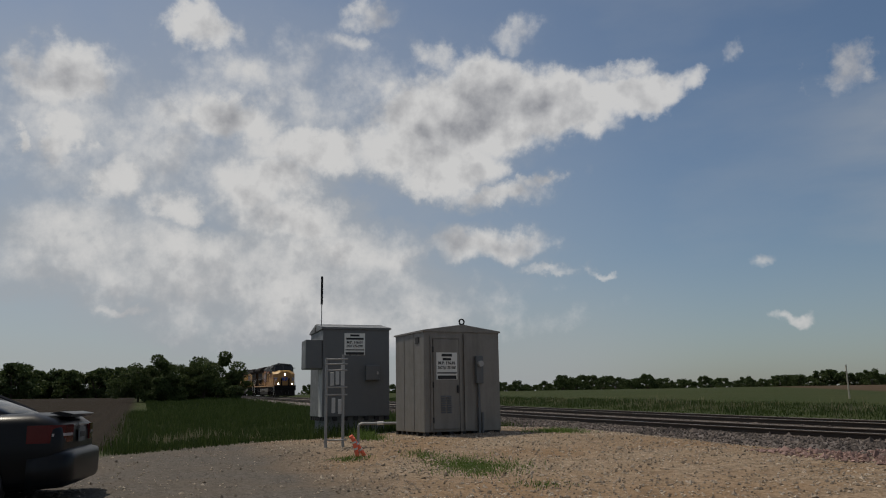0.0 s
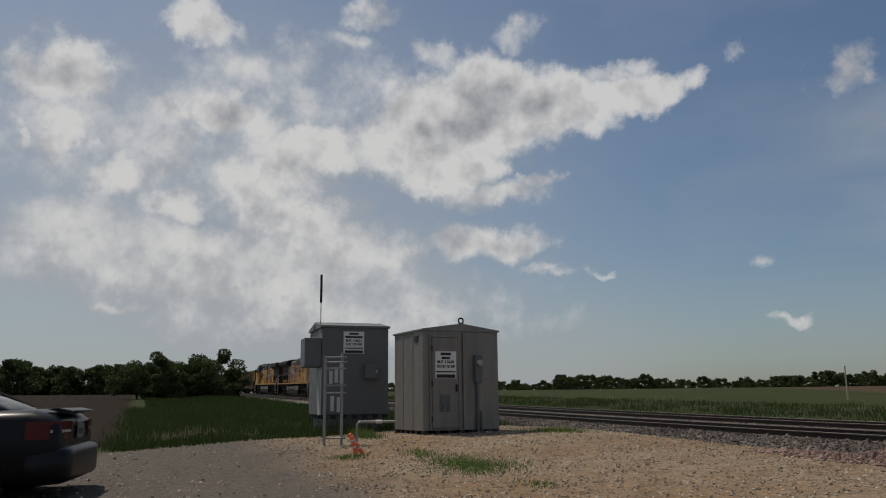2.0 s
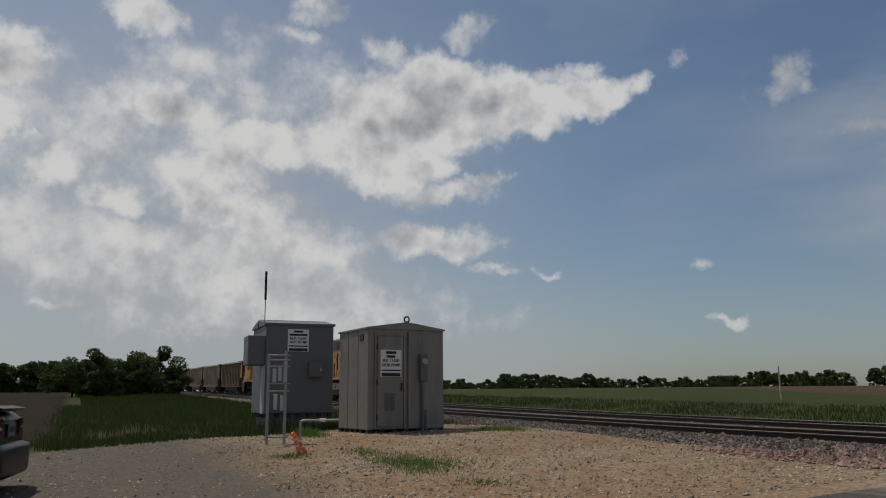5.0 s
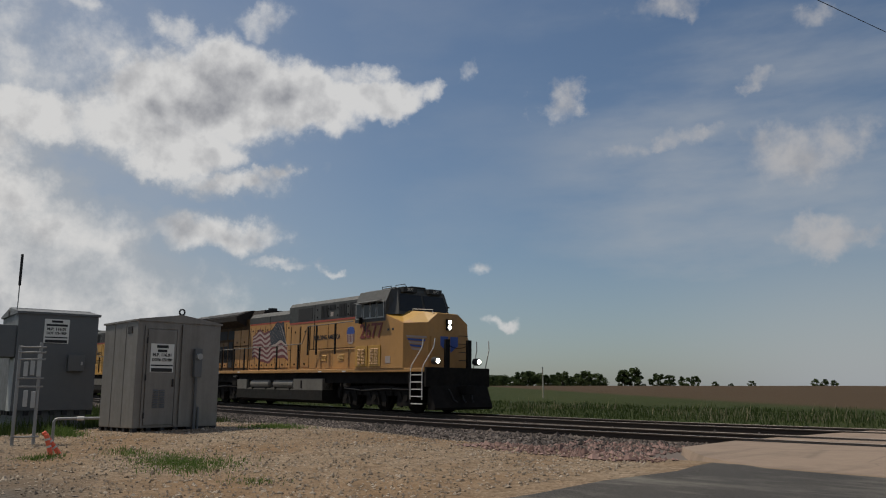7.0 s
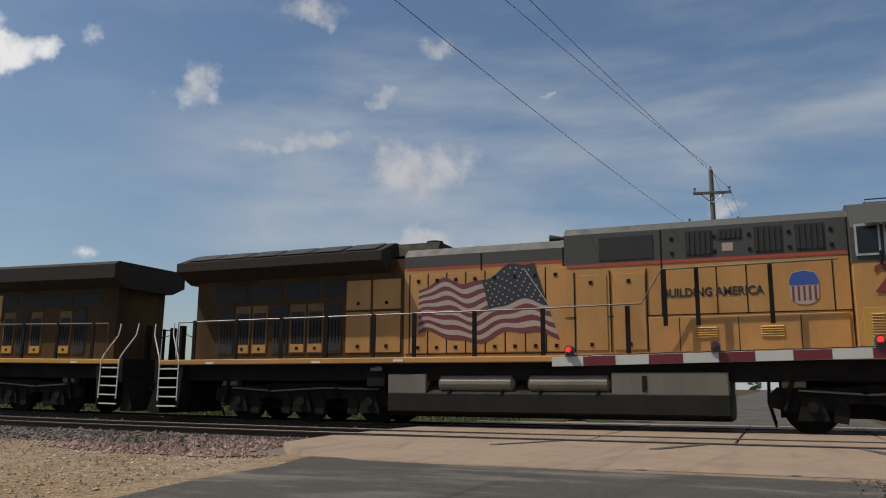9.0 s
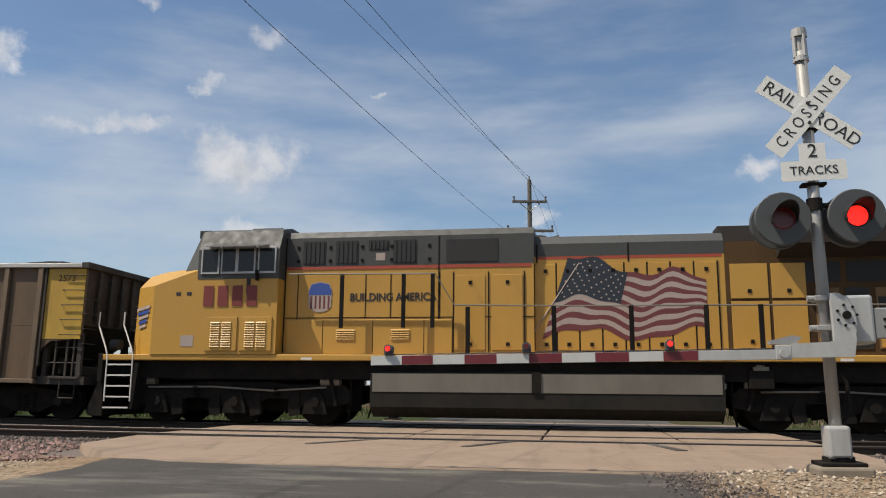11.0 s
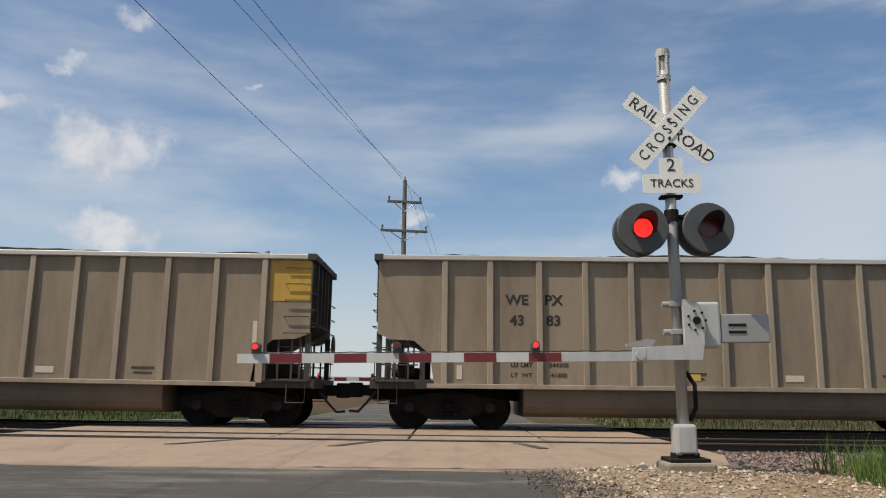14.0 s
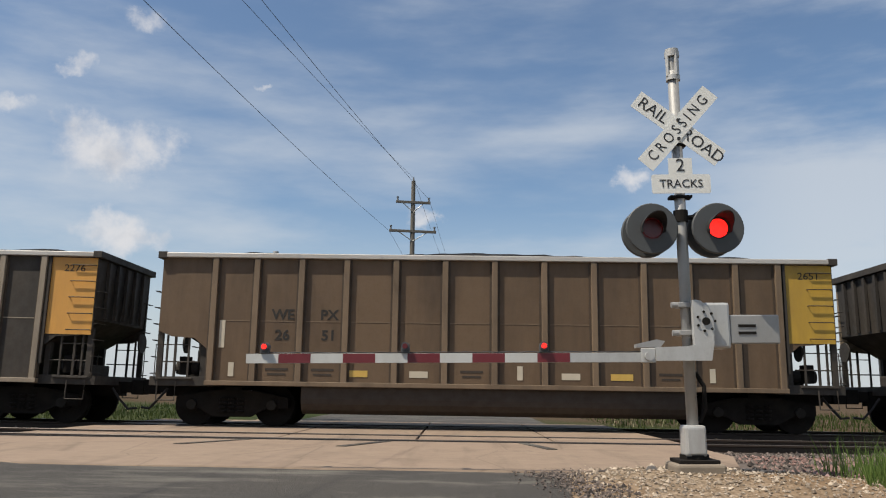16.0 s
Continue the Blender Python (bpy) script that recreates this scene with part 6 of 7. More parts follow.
        ex = 6.28 if s < 0 else -7.38
        part("end_panel", Geo().box(ex, ex + 1.1, y, y + s * 0.004, 1.95 if crest else 2.75, ZT - 0.02), end_mat, body, "coloured end panel")
        lx = 0.5 if s < 0 else -0.5
        for k in range(5):
            z = 2.05 + k * 0.36
            part("grab_iron", Geo().pipe([(ex + 0.55, y, z), (ex + 0.55, y + s * 0.06, z), (ex + 1.08, y + s * 0.06, z), (ex + 1.08, y, z)], 0.012, 5), M_HOPDARK, t)
        part("ladder_rail", Geo().box(ex + 0.02, ex + 0.08, y, y + s * 0.05, 1.3, ZT), M_HOPDARK, t)
        a, b = (-4.66, -3.64) if crest else (-4.34, -3.54)
        up = 0 if crest else 0.38
        for word, x, z in (("WE", a, 2.43 + up), ("PX", b, 2.43 + up), (number[:2], a, 1.98 + up), (number[2:], b, 1.98 + up)):
            lettering("mark", word, 0.31, facing(s * -x, y + s * 0.001, z, s) if s > 0 else facing(x, y - 0.001, z, s), M_STENCIL, body, 1.05, 0.0015, 0.008)
        if crest:
            lettering("mark", number, 0.22, facing((ex + 0.6), y + s * 0.006, 3.42, s), M_STENCIL, body, 1.1, 0.0015)
        if logo_x is not None:
            c = part("crest", Geo().cyl((s * -logo_x, y, 3.1), (s * -logo_x, y + s * 0.004, 3.1), 0.29, 24), M_TAPEY, body, "round yellow emblem")
            part("crest_mark", Geo().box(s * -logo_x - 0.15, s * -logo_x + 0.15, y + s * 0.004, y + s * 0.007, 3.04, 3.14).box(s * -logo_x - 0.09, s * -logo_x + 0.03, y + s * 0.004, y + s * 0.007, 3.14, 3.22), M_STENCIL, c)
        for i, x in enumerate((-5.75, -3.0, -1.65, 0.55, 1.65, 2.75, 4.7) if crest else (-5.6, -0.62, 1.65)):
            w = 0.24 if i % 2 else 0.20
            part("reflector", Geo().box(x - w, x + w, y, y + s * 0.004, 1.10, 1.24) if i % 3 else Geo().box(x - 0.06, x + 0.06, y, y + s * 0.004, 1.08, 1.38), M_TAPEY if i % 2 and i % 3 else M_TAPE, body, "reflective patch")
        part("reflector", Geo().box(-6.05, -5.93, y, y + s * 0.004, 1.7, 2.3), M_TAPE, body, "tall pale reflective strip")
        part("reflector", Geo().box(-6.05 + 12.2, -5.93 + 12.2, y, y + s * 0.004, 1.7, 2.3), M_TAPE, body)
        if number == "4383" and s < 0:
            for word, x, z in (("LD LMT", -4.25, 1.40), ("244200", -3.44, 1.40), ("LT  WT", -4.25, 1.18), ("41800", -3.44, 1.18)):
                lettering("mark", word, 0.13, facing(x, y - 0.001, z, s), M_STENCIL, body, 1.1, 0.0015, 0.002)
        for i, x in enumerate((-0.5, 3.8) if number == "4383" else (-4.75, -3.75, -0.5, 3.8)):
            part("stencil_bar", Geo().box(x - 0.25, x + 0.25, y, y + s * 0.003, 1.22, 1.27).box(x - 0.2, x + 0.2, y, y + s * 0.003, 1.12, 1.16), M_TUB, body)
    # twin tubs between the bogies
    tub = Geo()
    sec = [(-1.46, 0.95), (-1.46, 0.62)] + [(-1.46 + 0.35 * (1 - math.cos(math.radians(q))), 0.62 - 0.33 * math.sin(math.radians(q))) for q in (20, 45, 70, 90)]
    sec += [(-u, v) for u, v in reversed(sec)]
    tub.along_x(sec, -4.2, 4.25)
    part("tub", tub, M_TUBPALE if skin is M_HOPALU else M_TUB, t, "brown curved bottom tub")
    part("centre_sill", Geo().box(-7.6, 7.6, -0.2, 0.2, 0.62, 0.95), M_UNDER, t)
    coal = Geo()
    nx, ny = 60, 9
    for i in range(nx + 1):
        x = -7.2 + 14.4 * i / nx
        for j in range(ny + 1):
            v = -1 + 2 * j / ny
            hgt = 3.52 + 0.57 * (1 - abs(v) ** 2.0) * sstep(7.2 - abs(x), 0, 1.4) * (0.93 + 0.07 * math.cos(x * 0.9)) + 0.05 * noise.noise(Vector((x * 2.2, v * 4, 1)))
            coal.v.append((x, v * 1.42, hgt))
    coal.f = [(i * (ny + 1) + j, (i + 1) * (ny + 1) + j, (i + 1) * (ny + 1) + j + 1, i * (ny + 1) + j + 1) for i in range(nx) for j in range(ny)]
    part("coal_load", coal, M_COAL, t, "heaped black coal")
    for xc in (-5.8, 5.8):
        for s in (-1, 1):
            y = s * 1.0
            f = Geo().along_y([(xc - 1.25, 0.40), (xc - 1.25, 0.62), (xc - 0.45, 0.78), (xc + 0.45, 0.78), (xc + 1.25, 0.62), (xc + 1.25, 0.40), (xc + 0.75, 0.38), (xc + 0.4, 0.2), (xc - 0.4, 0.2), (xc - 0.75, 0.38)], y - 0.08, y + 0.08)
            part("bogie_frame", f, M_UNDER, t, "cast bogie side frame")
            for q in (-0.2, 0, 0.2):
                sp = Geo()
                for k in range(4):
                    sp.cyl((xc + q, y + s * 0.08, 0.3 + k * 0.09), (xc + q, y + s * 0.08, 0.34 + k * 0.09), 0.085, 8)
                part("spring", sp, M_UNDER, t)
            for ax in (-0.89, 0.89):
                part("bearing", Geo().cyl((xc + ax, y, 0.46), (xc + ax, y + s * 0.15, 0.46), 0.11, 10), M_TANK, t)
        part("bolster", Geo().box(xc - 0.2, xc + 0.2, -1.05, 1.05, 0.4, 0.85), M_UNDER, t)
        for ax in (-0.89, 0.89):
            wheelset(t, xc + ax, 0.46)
    return t


TRAIN = []


def build_train():
    lead = locomotive("2677", M_YELLOW, False)
    trail = locomotive("", M_YELLOW2, True)
    tagged(trail, "cleaner yellow diesel locomotive running backwards behind the leader")
    TRAIN.append((lead, -12.7 - 8.4 * SPEED, 0))
    TRAIN.append((trail, -11.97 - 10.2 * SPEED, 180))
    base = 1.445 - 12.5 * SPEED
    cars = [hopper("2573", M_HOP, M_CARYEL, True, M_RIBBROWN, -0.52), hopper("4383", M_HOPALU, M_CARYEL, False, M_HOPRIB, None), hopper("4015", M_HOPALU, M_CARYEL, False, M_HOPRIB, None),
            hopper("2651", M_HOP, M_CARYEL, True, M_RIBBROWN, None), hopper("2276", M_HOPDARK, M_CARORANGE, True, M_HOPRIB, None)]
    for k in range(5, 12):
        cars.append(copy_thing(cars[(1, 0, 2, 3, 1, 0, 2)[k - 5]], Matrix()))
    for k, c in enumerate(cars):
        TRAIN.append((c, base - 16.3 * k, 0))


build_train()


def motions():
    for ob, start, turn in TRAIN:
        rows = []
        for i in range(33):
            t = i * 0.5
            x = start + SPEED * t + 4.0 * max(0.0, 1 - t / 6.0) ** 2
            rows.append((t, pose(x, FAR_Y, rise(x), 0, -math.degrees(math.atan(slope(x))), 0) @ pose(0, 0, 0, 0, 0, turn)))
        walk(ob, rows)
    for ob, start, turn in TRAIN[:7]:
        for w in ob.children:
            if w.name.startswith("wheelset"):
                x, z = w.location.x, w.location.z
                step = 1 / 30
                way = 1 if turn == 0 else -1
                walk(w, [(i * step, pose(x, 0, z, 0, way * math.degrees(SPEED * i * step / z), 0)) for i in range(481)])


    # the lamps flash in turn: turning a two-faced lens disc stands in for switching
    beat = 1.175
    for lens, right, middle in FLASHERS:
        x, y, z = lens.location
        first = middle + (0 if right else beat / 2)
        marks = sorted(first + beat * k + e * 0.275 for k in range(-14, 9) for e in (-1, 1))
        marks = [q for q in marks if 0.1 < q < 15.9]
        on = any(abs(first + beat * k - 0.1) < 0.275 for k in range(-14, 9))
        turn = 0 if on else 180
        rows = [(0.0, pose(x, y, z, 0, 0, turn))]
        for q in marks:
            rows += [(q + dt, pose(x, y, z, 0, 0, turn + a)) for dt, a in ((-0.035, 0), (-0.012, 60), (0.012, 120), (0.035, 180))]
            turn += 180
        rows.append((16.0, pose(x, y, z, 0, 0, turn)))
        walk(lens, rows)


# ---- parked car ----
def car_loft(sections, n=20):
    """sections: x, half width, bottom, top, squareness; rounded rings joined along x."""
    g = Geo()
    for x, hw, z0, z1, q in sections:
        zc, hz = (z0 + z1) / 2, (z1 - z0) / 2
        for k in range(n):
            a = math.tau * k / n
            c, s = math.cos(a), math.sin(a)
            g.v.append((x, hw * math.copysign(abs(c) ** q, c), zc + hz * math.copysign(abs(s) ** q, s)))
    for i in range(len(sections) - 1):
        g.f += [(i * n + k, i * n + (k + 1) % n, (i + 1) * n + (k + 1) % n, (i + 1) * n + k) for k in range(n)]
    g.f += [tuple(range(n)), tuple(range((len(sections) - 1) * n, len(sections) * n))]
    g.smooth = True
    return g


def build_car():
    t = thing("parked_car", "black four-door sedan parked on the gravel drive", "car", pose(-10.93, -2.95, -0.30, 0, 0, -98.6))
    body = car_loft([(-2.32, 0.70, 0.42, 0.84, 0.35), (-2.29, 0.80, 0.34, 0.96, 0.33), (-2.2, 0.86, 0.28, 1.02, 0.32), (-2.0, 0.89, 0.24, 1.075, 0.3), (-1.6, 0.90, 0.22, 1.07, 0.3), (-1.0, 0.91, 0.20, 1.02, 0.3), (0.2, 0.915, 0.20, 0.99, 0.3), (1.0, 0.91, 0.20, 0.98, 0.3), (1.7, 0.89, 0.22, 0.90, 0.32), (2.1, 0.82, 0.26, 0.80, 0.35), (2.3, 0.66, 0.34, 0.68, 0.4)])
    part("body", body, M_CARPAINT, t, "glossy black body shell")
    gl = car_loft([(-1.72, 0.62, 0.98, 1.08, 0.5), (-1.35, 0.70, 0.95, 1.23, 0.45), (-0.85, 0.70, 0.95, 1.41, 0.4), (-0.2, 0.70, 0.95, 1.465, 0.4), (0.45, 0.69, 0.95, 1.42, 0.4), (0.9, 0.68, 0.93, 1.22, 0.45), (1.3, 0.66, 0.9, 0.99, 0.5)])
    part("window_glass", gl, M_GLASS, t, "dark tinted glasshouse")
    roof = car_loft([(-0.95, 0.55, 1.40, 1.42, 0.7), (-0.6, 0.6, 1.42, 1.465, 0.6), (-0.1, 0.6, 1.44, 1.485, 0.6), (0.35, 0.58, 1.41, 1.45, 0.6), (0.5, 0.5, 1.39, 1.41, 0.7)])
    part("roof", roof, M_CARPAINT, t)
    for s in (-1, 1):
        part("pillar", Geo().pipe([(-1.62, s * 0.72, 1.06), (-0.85, s * 0.64, 1.42)], 0.045, 8), M_CARPAINT, t)
        part("chrome_strip", Geo().pipe([(-1.5, s * 0.80, 1.03), (-0.5, s * 0.86, 1.01), (0.9, s * 0.86, 0.98)], 0.012, 6), M_SILVER, t, "bright window strip")
        lamp = Geo().along_z([(-2.34, s * 0.42), (-2.315, s * 0.70), (-2.2, s * 0.86), (-1.98, s * 0.905), (-2.0, s * 0.85), (-2.2, s * 0.70), (-2.24, s * 0.42)], 0.75, 0.94)
        lamp = part("tail_lamp", lamp, M_TAIL, t, "red wraparound tail lamp")
        part("reverse_lens", Geo().along_z([(-2.345, s * 0.48), (-2.32, s * 0.70), (-2.22, s * 0.85), (-2.2, s * 0.8), (-2.28, s * 0.5)], 0.82, 0.85), M_TAILCLEAR, lamp, "clear lens band")
        for x in (-1.45, 1.35):
            w = part("wheel", Geo().cyl((x, s * 0.70, 0.325), (x, s * 0.915, 0.325), 0.325, 26), M_BLACK, t, "black tyre")
            part("rim", Geo().cyl((x, s * 0.90, 0.325), (x, s * 0.922, 0.325), 0.215, 20), M_SILVER, w, "silver rim")
        part("mirror", Geo().box(0.62, 0.78, s * 0.92, s * 1.08, 0.95, 1.08, 0.03), M_CARPAINT, t)
        part("door_handle", Geo().box(-0.75, -0.55, s * 0.905, s * 0.935, 0.80, 0.83, 0.008), M_CARPAINT, t)
    bp = car_loft([(-2.42, 0.62, 0.36, 0.60, 0.4), (-2.40, 0.76, 0.30, 0.66, 0.35), (-2.3, 0.88, 0.26, 0.68, 0.33), (-2.0, 0.92, 0.24, 0.64, 0.33)])
    part("rear_bumper", bp, M_CARPAINT, t, "black rear bumper")
    part("boot_lip", Geo().along_y([(-2.30, 1.02), (-2.36, 1.055), (-2.22, 1.085), (-2.1, 1.07)], -0.56, 0.56), M_CARPAINT, t, "raised boot lid lip")
    pl = part("number_plate", Geo().box(-2.345, -2.335, -0.16, 0.16, 0.74, 0.90), M_CABGREY, t, "pale plate with a plain bar")
    part("plate_bar", Geo().box(-2.349, -2.345, -0.11, 0.11, 0.79, 0.85), M_INK, pl)
    part("boot_handle", Geo().box(-2.36, -2.32, -0.25, 0.25, 0.925, 0.95, 0.006), M_SILVER, t, "chrome strip over the plate")


build_car()


# ---- loose stone and grass ----
rng = np.random.default_rng(7)
GROUND_Z = np.vectorize(ground_z)


def soup(name, verts, faces, mat, label, category):
    me = bpy.data.meshes.new(name)
    me.from_pydata(verts.tolist(), [], faces.tolist())
    me.materials.append(mat)
    return tagged(new(name, me), label, category, kind="stuff")


def stones(name, xs, ys, zs, size, mat, label, category):
    """Small irregular eight-sided stones."""
    n = len(xs)
    base = np.array([(1, 0, 0), (0, 1, 0), (-1, 0, 0), (0, -1, 0), (0, 0, 0.8), (0, 0, -0.6)])
    tri = np.array([(0, 1, 4), (1, 2, 4), (2, 3, 4), (3, 0, 4), (1, 0, 5), (2, 1, 5), (3, 2, 5), (0, 3, 5)])
    v = np.repeat(base[None], n, 0) * rng.uniform(0.55, 1.25, (n, 6, 1)) + rng.normal(0, 0.12, (n, 6, 3))
    a = rng.uniform(0, math.tau, n)
    c, s = np.cos(a)[:, None], np.sin(a)[:, None]
    v = np.stack([v[..., 0] * c - v[..., 1] * s, v[..., 0] * s + v[..., 1] * c, v[..., 2]], -1)
    v *= (size * rng.lognormal(0, 0.35, n))[:, None, None]
    v += np.stack([xs, ys, zs], -1)[:, None, :]
    f = tri[None] + (np.arange(n) * 6)[:, None, None]
    return soup(name, v.reshape(-1, 3), f.reshape(-1, 3), mat, label, category)


def bed_z(x, y):
    z = np.interp(y, [9.7, 12.9, 20.6, 22.6], [-0.21, -0.135, -0.15, -0.5])
    return z + np.vectorize(rise)(x)


def build_stones():
    n = 24000
    x = 12 - 62 * rng.random(n) ** 1.3
    y = rng.uniform(9.4, 13.75, n)
    keep = (x < -8.1) | (x > 4.1)
    x, y = x[keep], y[keep]
    stones("ballast_stones", x, y, bed_z(x, y) + 0.01, 0.036, M_BALLAST, "loose grey crushed ballast stones", "ballast")
    n = 6000
    x = 12 - 60 * rng.random(n)
    y = rng.uniform(15.6, 18.0, n)
    keep = (x < -8.1) | (x > 4.1)
    x, y = x[keep], y[keep]
    stones("ballast_stones", x, y, bed_z(x, y), 0.036, M_BALLAST, "grey ballast stones between the tracks", "ballast")
    n = 3800
    x = np.concatenate([rng.uniform(-10.5, -6.6, n // 2), rng.uniform(3.2, 8.5, n // 2)])
    y = np.concatenate([rng.uniform(9.0, 12.8, n // 2), rng.uniform(9.4, 13.0, n // 2)])
    keep = (x > 4.2) | (x < -7.9) | (y < 9.9) & (x < 0)
    x, y = x[keep], y[keep]
    z = np.maximum(GROUND_Z(x, y), np.where(y > 9.7, bed_z(x, y), -9)) + 0.012
    stones("pink_stones", x, y, z, 0.034, M_PINK, "scattered pinkish stones beside the crossing", "stones")
    n = 26000
    r, a = rng.uniform(5.5, 24, n), np.radians(rng.uniform(36, 100, n))
    x, y = -r * np.sin(a), r * np.cos(a)
    keep = (y < 10.4) & (x < -6.3) & (-x - 0.45 * y < 17.4) & ((y > 2.2) | (rng.random(n) < 0.18))
    x, y = x[keep], y[keep]
    stones("gravel_chips", x, y, GROUND_Z(x, y) + 0.004, 0.016, M_CHIP, "pale limestone gravel chips", "gravel")
    n = 5000
    x, y = rng.uniform(1.2, 6.5, n), rng.uniform(5.0, 10.4, n)
    stones("gravel_chips", x, y, GROUND_Z(x, y) + 0.006, 0.017, M_CHIP, "tan gravel chips at the foot of the signal", "gravel")


    n = 2800
    y = rng.uniform(3.6, 9.7, n)
    x = 1.22 + rng.normal(0.0, 0.20, n) + 0.10 * np.sin(y * 1.9)
    stones("loose_grit", x, y, -0.245 + 0.17 * np.vectorize(sstep)(y, 3.0, 9.0) + 0.02, 0.014, M_BALLAST, "grey grit spilled over the ragged road edge", "gravel")


build_stones()


def blades(name, xs, ys, height, width, mat, label, category="grass", lean=0.45):
    n = len(xs)
    h = height * rng.uniform(0.35, 1.25, n) * np.array([0.75 + 0.9 * max(-0.4, noise.noise(Vector((u * 0.55, w * 0.55, 9.0)))) for u, w in zip(xs, ys)])
    a = rng.uniform(0, math.tau, n)
    z = GROUND_Z(xs, ys) - 0.02
    p = np.stack([xs, ys, z], -1)
    side = np.stack([np.cos(a), np.sin(a), np.zeros(n)], -1) * (width * rng.uniform(0.6, 1.3, n))[:, None]
    b = rng.uniform(0, math.tau, n)
    tip = np.stack([np.cos(b) * h * lean * rng.random(n), np.sin(b) * h * lean * rng.random(n), h], -1)
    v = np.stack([p - side, p + side, p + tip * 0.55 + side * 0.7, p + tip * 0.55 - side * 0.7, p + tip], 1)
    v[:, 2:4, 2] += (h * 0.06)[:, None]
    o = (np.arange(n) * 5)[:, None]
    me = bpy.data.meshes.new(name)
    faces = np.concatenate([o + np.array([0, 1, 2, 3])[None]]).tolist() + (o + np.array([3, 2, 4])[None]).tolist()
    me.from_pydata(v.reshape(-1, 3).tolist(), [], faces)
    me.materials.append(mat)
    return tagged(new(name, me), label, category, kind="stuff")


def clumpy(x, y, scale, cut):
    return np.array([noise.noise(Vector((u * scale, v * scale, 3.1))) > cut for u, v in zip(x, y)])


def build_grass():
    n = 80000
    x = -17.0 - 47 * rng.random(n) ** 1.6
    y = rng.uniform(-1.5, 11.5, n)
    keep = (-x - 0.45 * y > 17.0 + rng.normal(0, 0.35, n)) & (y > -0.3 + 0.004 * x + rng.normal(0, 0.3, n))
    x, y = x[keep], y[keep]
    blades("tall_grass", x, y, 0.30, 0.011, M_GRASS, "long green grass on the bank behind the bungalows")
    n = 24000
    x = -64 - 75 * rng.random(n)
    y = rng.uniform(0.5, 13.5, n)
    blades("tall_grass", x, y, 0.35, 0.03, M_GRASS, "far green grass along the line")
    n = 60000
    x = 30 - 120 * rng.random(n)
    y = 20.6 + 0.25 * np.sin(x * 0.9) + rng.exponential(0.8, n) + 15 * rng.random(n) ** 1.2
    keep = ((x < -7.5) | (x > 4.5)) & (y < 37 - 0.12 * x * (x < 0))
    x, y = x[keep], y[keep]
    blades("verge_grass", x, y, 0.24, 0.014, M_GRASS, "rough green verge beyond the tracks")
    n = 4500
    x = 10 - 70 * rng.random(n)
    y = rng.uniform(23.5, 33, n)
    keep = ((x < -7.5) | (x > 4.5)) & clumpy(x, y, 0.25, 0.12)
    x, y = x[keep], y[keep]
    blades("dry_weeds", x, y, 0.42, 0.018, M_DRYGRASS, "pale dry weeds in the verge", lean=0.6)
    n = 5200
    r, a = rng.gamma(2.0, 0.42, n), rng.uniform(0, math.tau, n)
    x, y = 5.3 + r * np.cos(a) * 0.9, 8.7 + r * np.sin(a) * 0.8
    keep = x > 4.35 + 0.12 * np.sin(y * 5)
    x, y = x[keep], y[keep]
    blades("grass_clump", x, y, 0.50, 0.007, M_LUSH, "tall bright grass clump by the signal", lean=0.5)
    for cx, cy, sx, sy, m, h in ((-11.3, 4.65, 1.0, 0.55, 6000, 0.13), (-13.0, 3.2, 0.35, 0.3, 500, 0.13), (-12.8, 4.4, 0.6, 0.3, 350, 0.09), (-15.6, 8.4, 0.6, 0.6, 900, 0.16), (-17.0, 4.6, 0.9, 0.25, 700, 0.2), (-9.0, 4.6, 0.5, 0.3, 300, 0.07)):
        x, y = rng.normal(cx, sx * 0.5, m), rng.normal(cy, sy * 0.5, m)
        blades("grass_patch", x, y, h, 0.006, M_LUSH, "small grass patch in the gravel", lean=0.8)
    n = 900
    x, y = rng.normal(-21.5, 0.9, n), rng.normal(1.6, 0.7, n)
    blades("pale_weeds", x, y, 0.42, 0.016, M_DRYGRASS, "pale flowering weeds at the gravel edge", lean=0.7)


build_grass()


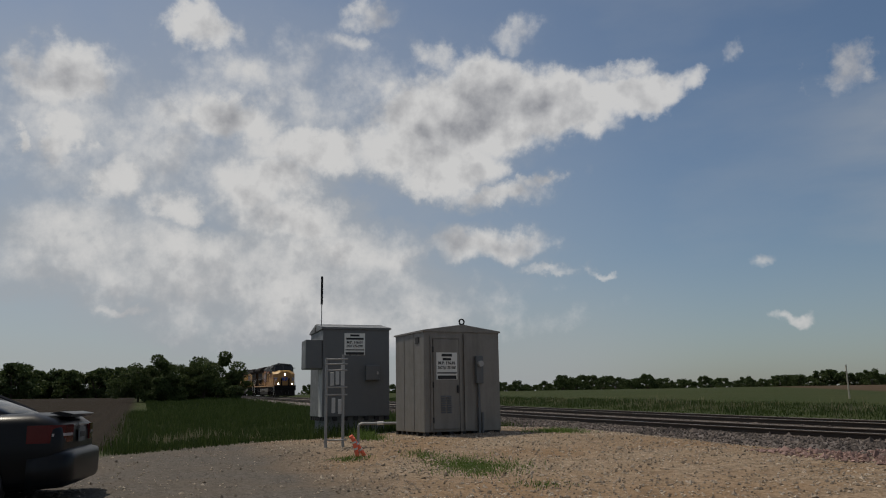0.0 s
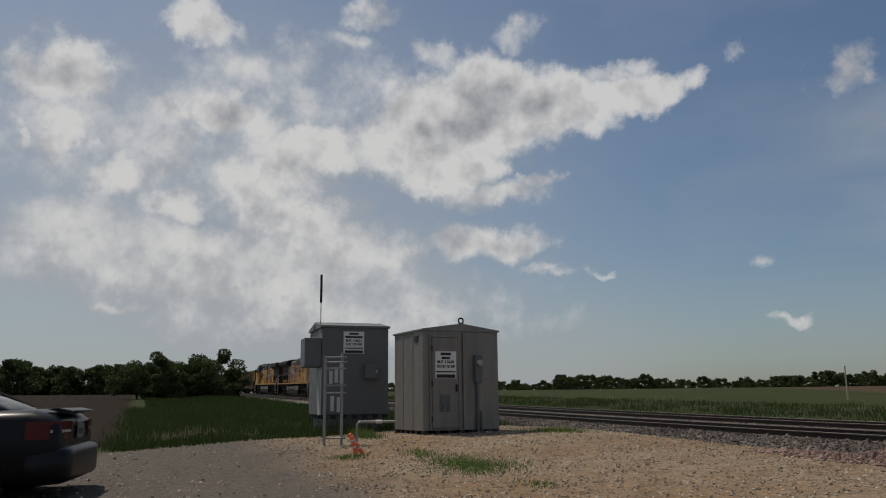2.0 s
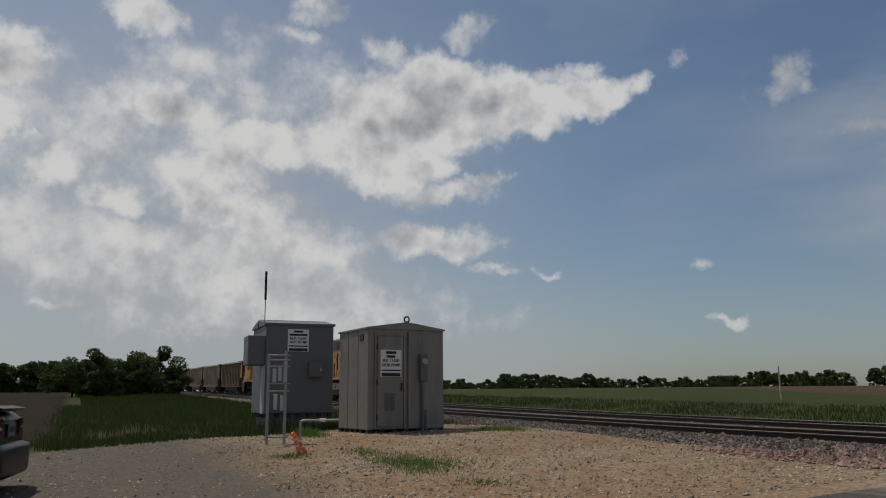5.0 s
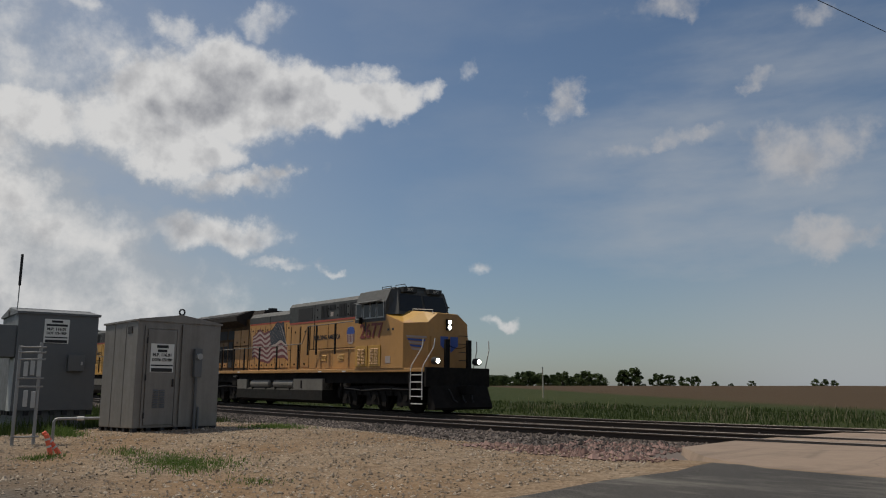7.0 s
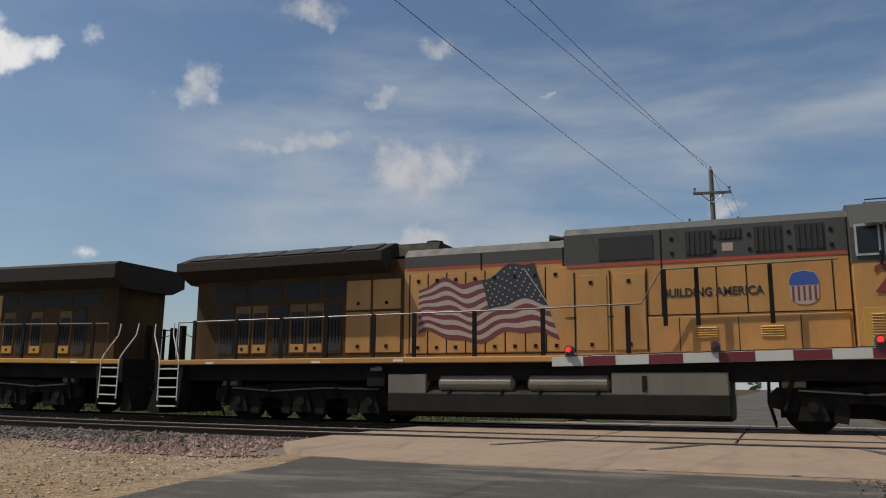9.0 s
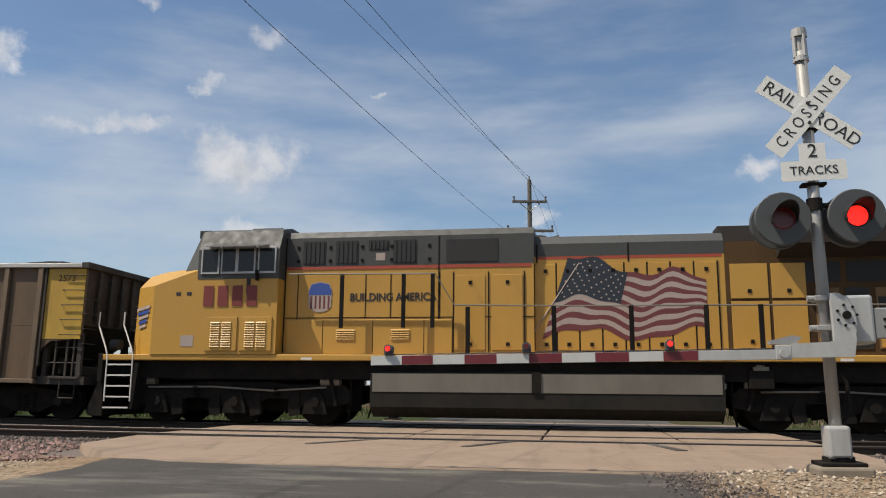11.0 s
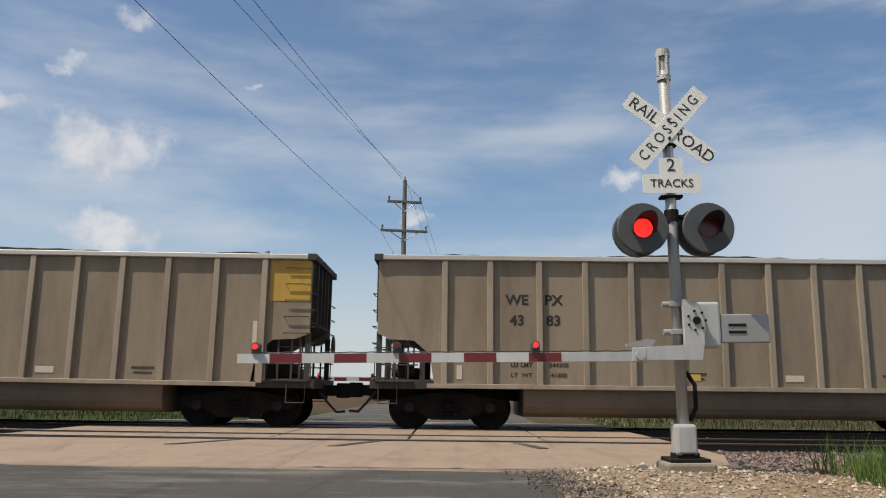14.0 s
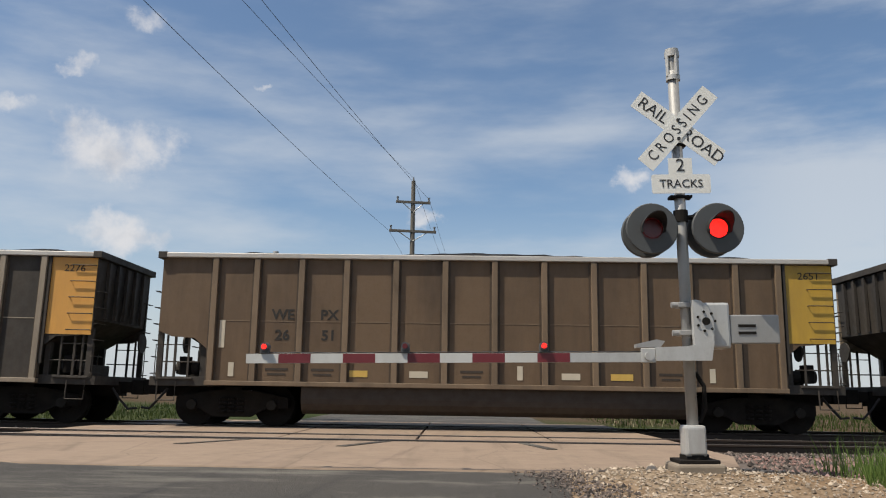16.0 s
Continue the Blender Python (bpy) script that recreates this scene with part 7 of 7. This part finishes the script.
# ---- trees ----
def tree_meshes(seed, h, w, leaves, leaf, low=0.12):
    r = np.random.default_rng(seed)
    trunk = Geo()
    trunk.cyl((0, 0, -0.5), (0.02 * h, 0, h * 0.45), 0.035 * h, 8, 0.016 * h)
    clumps = []
    for k in range(26):
        a, u = r.uniform(0, math.tau), r.uniform(low, 0.96)
        rad = w * 0.5 * math.sin(math.pi * min(1, 0.18 + u * 0.80)) ** 0.6 * r.uniform(0.35, 1.0)
        c = np.array([math.cos(a) * rad, math.sin(a) * rad, u * h])
        clumps.append((c, h * r.uniform(0.08, 0.17)))
        if k < 9:
            trunk.cyl((0.01 * h, 0, h * r.uniform(0.15, 0.4)), tuple(c), 0.012 * h, 6, 0.004 * h)
    pts = []
    for c, q in clumps:
        m = leaves // len(clumps)
        d = r.normal(0, 1, (m, 3))
        d /= np.linalg.norm(d, axis=1)[:, None]
        pts.append(c + d * (q * r.uniform(0.45, 1.12, m) ** 0.6)[:, None] * np.array([1.15, 1.15, 0.85]))
    p = np.concatenate(pts)
    n = len(p)
    e1 = r.normal(0, 1, (n, 3))
    e1 /= np.linalg.norm(e1, axis=1)[:, None]
    e2 = np.cross(e1, r.normal(0, 1, (n, 3)))
    e2 /= np.linalg.norm(e2, axis=1)[:, None]
    s = leaf * r.uniform(0.5, 1.3, n)[:, None]
    v = np.stack([p - e1 * s, p - e2 * s * 0.6, p + e1 * s, p + e2 * s * 0.6], 1).reshape(-1, 3)
    me = bpy.data.meshes.new("crown")
    me.from_pydata(v.tolist(), [], (np.arange(n * 4).reshape(-1, 4)).tolist())
    me.materials.append(M_LEAF)
    return trunk.mesh("trunk", M_BARK), me


def plant(name, trunk, crown, m, label, group, scale=1.0):
    t = thing(name, label, "tree", m @ Matrix.Diagonal((scale, scale, scale * 0.98, 1)), group)
    part("trunk", trunk, None, t)
    part("crown", crown, None, t, "dense dark green leaves")
    return t


def bearing(az, r, dz=0.0):
    a = math.radians(az)
    x, y = -r * math.sin(a), r * math.cos(a)
    return x, y, ground_z(x, y) + dz


def build_trees():
    big = [tree_meshes(11 + k, 5.0, 6.5, 11000, 0.115, 0.05) for k in range(3)]
    for k, (az, r, sc) in enumerate(((89.0, 100, 1.18), (87.9, 104, 0.95), (90.2, 103, 0.95), (85.1, 104, 1.28), (84.1, 103, 0.78), (86.2, 106, 1.05), (86.6, 108, 0.92), (86.9, 110, 0.8), (86.0, 101, 0.7), (88.4, 99, 0.75))):
        x, y, z = bearing(az, r, -0.35)
        plant("bushy_tree", *big[k % 3], pose(x, y, z, 0, 0, 47 * k), "bushy dark green tree beside the line", "trees beside the line", sc)
    far = [tree_meshes(31 + k, 9.0, 9.5, 3000, 0.40, 0.03) for k in range(5)]
    r0 = random.Random(4)
    k = 0
    az = 89.0
    while az < 112:
        x, y, z = bearing(az, r0.uniform(225, 260), -0.8)
        plant("treeline_tree", *far[k % 5], pose(x, y, z, 0, 0, 53 * k), "far dark tree in the wooded skyline", "far treeline", r0.uniform(0.95, 1.2))
        k, az = k + 1, az + r0.uniform(0.4, 0.7)
    az = 79.0
    while az > 38.5:
        x, y, z = bearing(az, r0.uniform(400, 450), -1.2)
        hgt = 0.85 + 0.30 * math.exp(-((az - 58.5) / 3.2) ** 2) + (0.12 if az < 45 else 0)
        plant("treeline_tree", *far[k % 5], pose(x, y, z, 0, 0, 53 * k), "far dark tree in the wooded skyline", "far treeline", hgt * r0.uniform(0.75, 1.15))
        k, az = k + 1, az - r0.uniform(0.26, 0.46)
    for az, sc in ((37.2, 1.1), (36.5, 1.2), (34.9, 0.9), (34.2, 0.8), (33.2, 0.72), (32.5, 0.7), (31.2, 0.4), (30.2, 0.3), (28.9, 0.42), (25.0, 0.5), (24.5, 0.45), (24.0, 0.4), (-1.5, 0.9), (-3.0, 1.1), (1.4, 0.7), (3.9, 0.5), (-8, 0.8), (-14, 0.9)):
        x, y, z = bearing(az, 430, -0.9)
        plant("field_tree", *far[k % 5], pose(x, y, z, 0, 0, 53 * k), "lone dark tree on the far field edge", "far field trees", sc)
        k += 1
    x, y, z = bearing(4.6, 60, -0.2)
    plant("roadside_bush", *big[0], pose(x, y, z, 0, 0, 20), "low green bush beyond the far gate", "roadside bushes", 0.32)


build_trees()


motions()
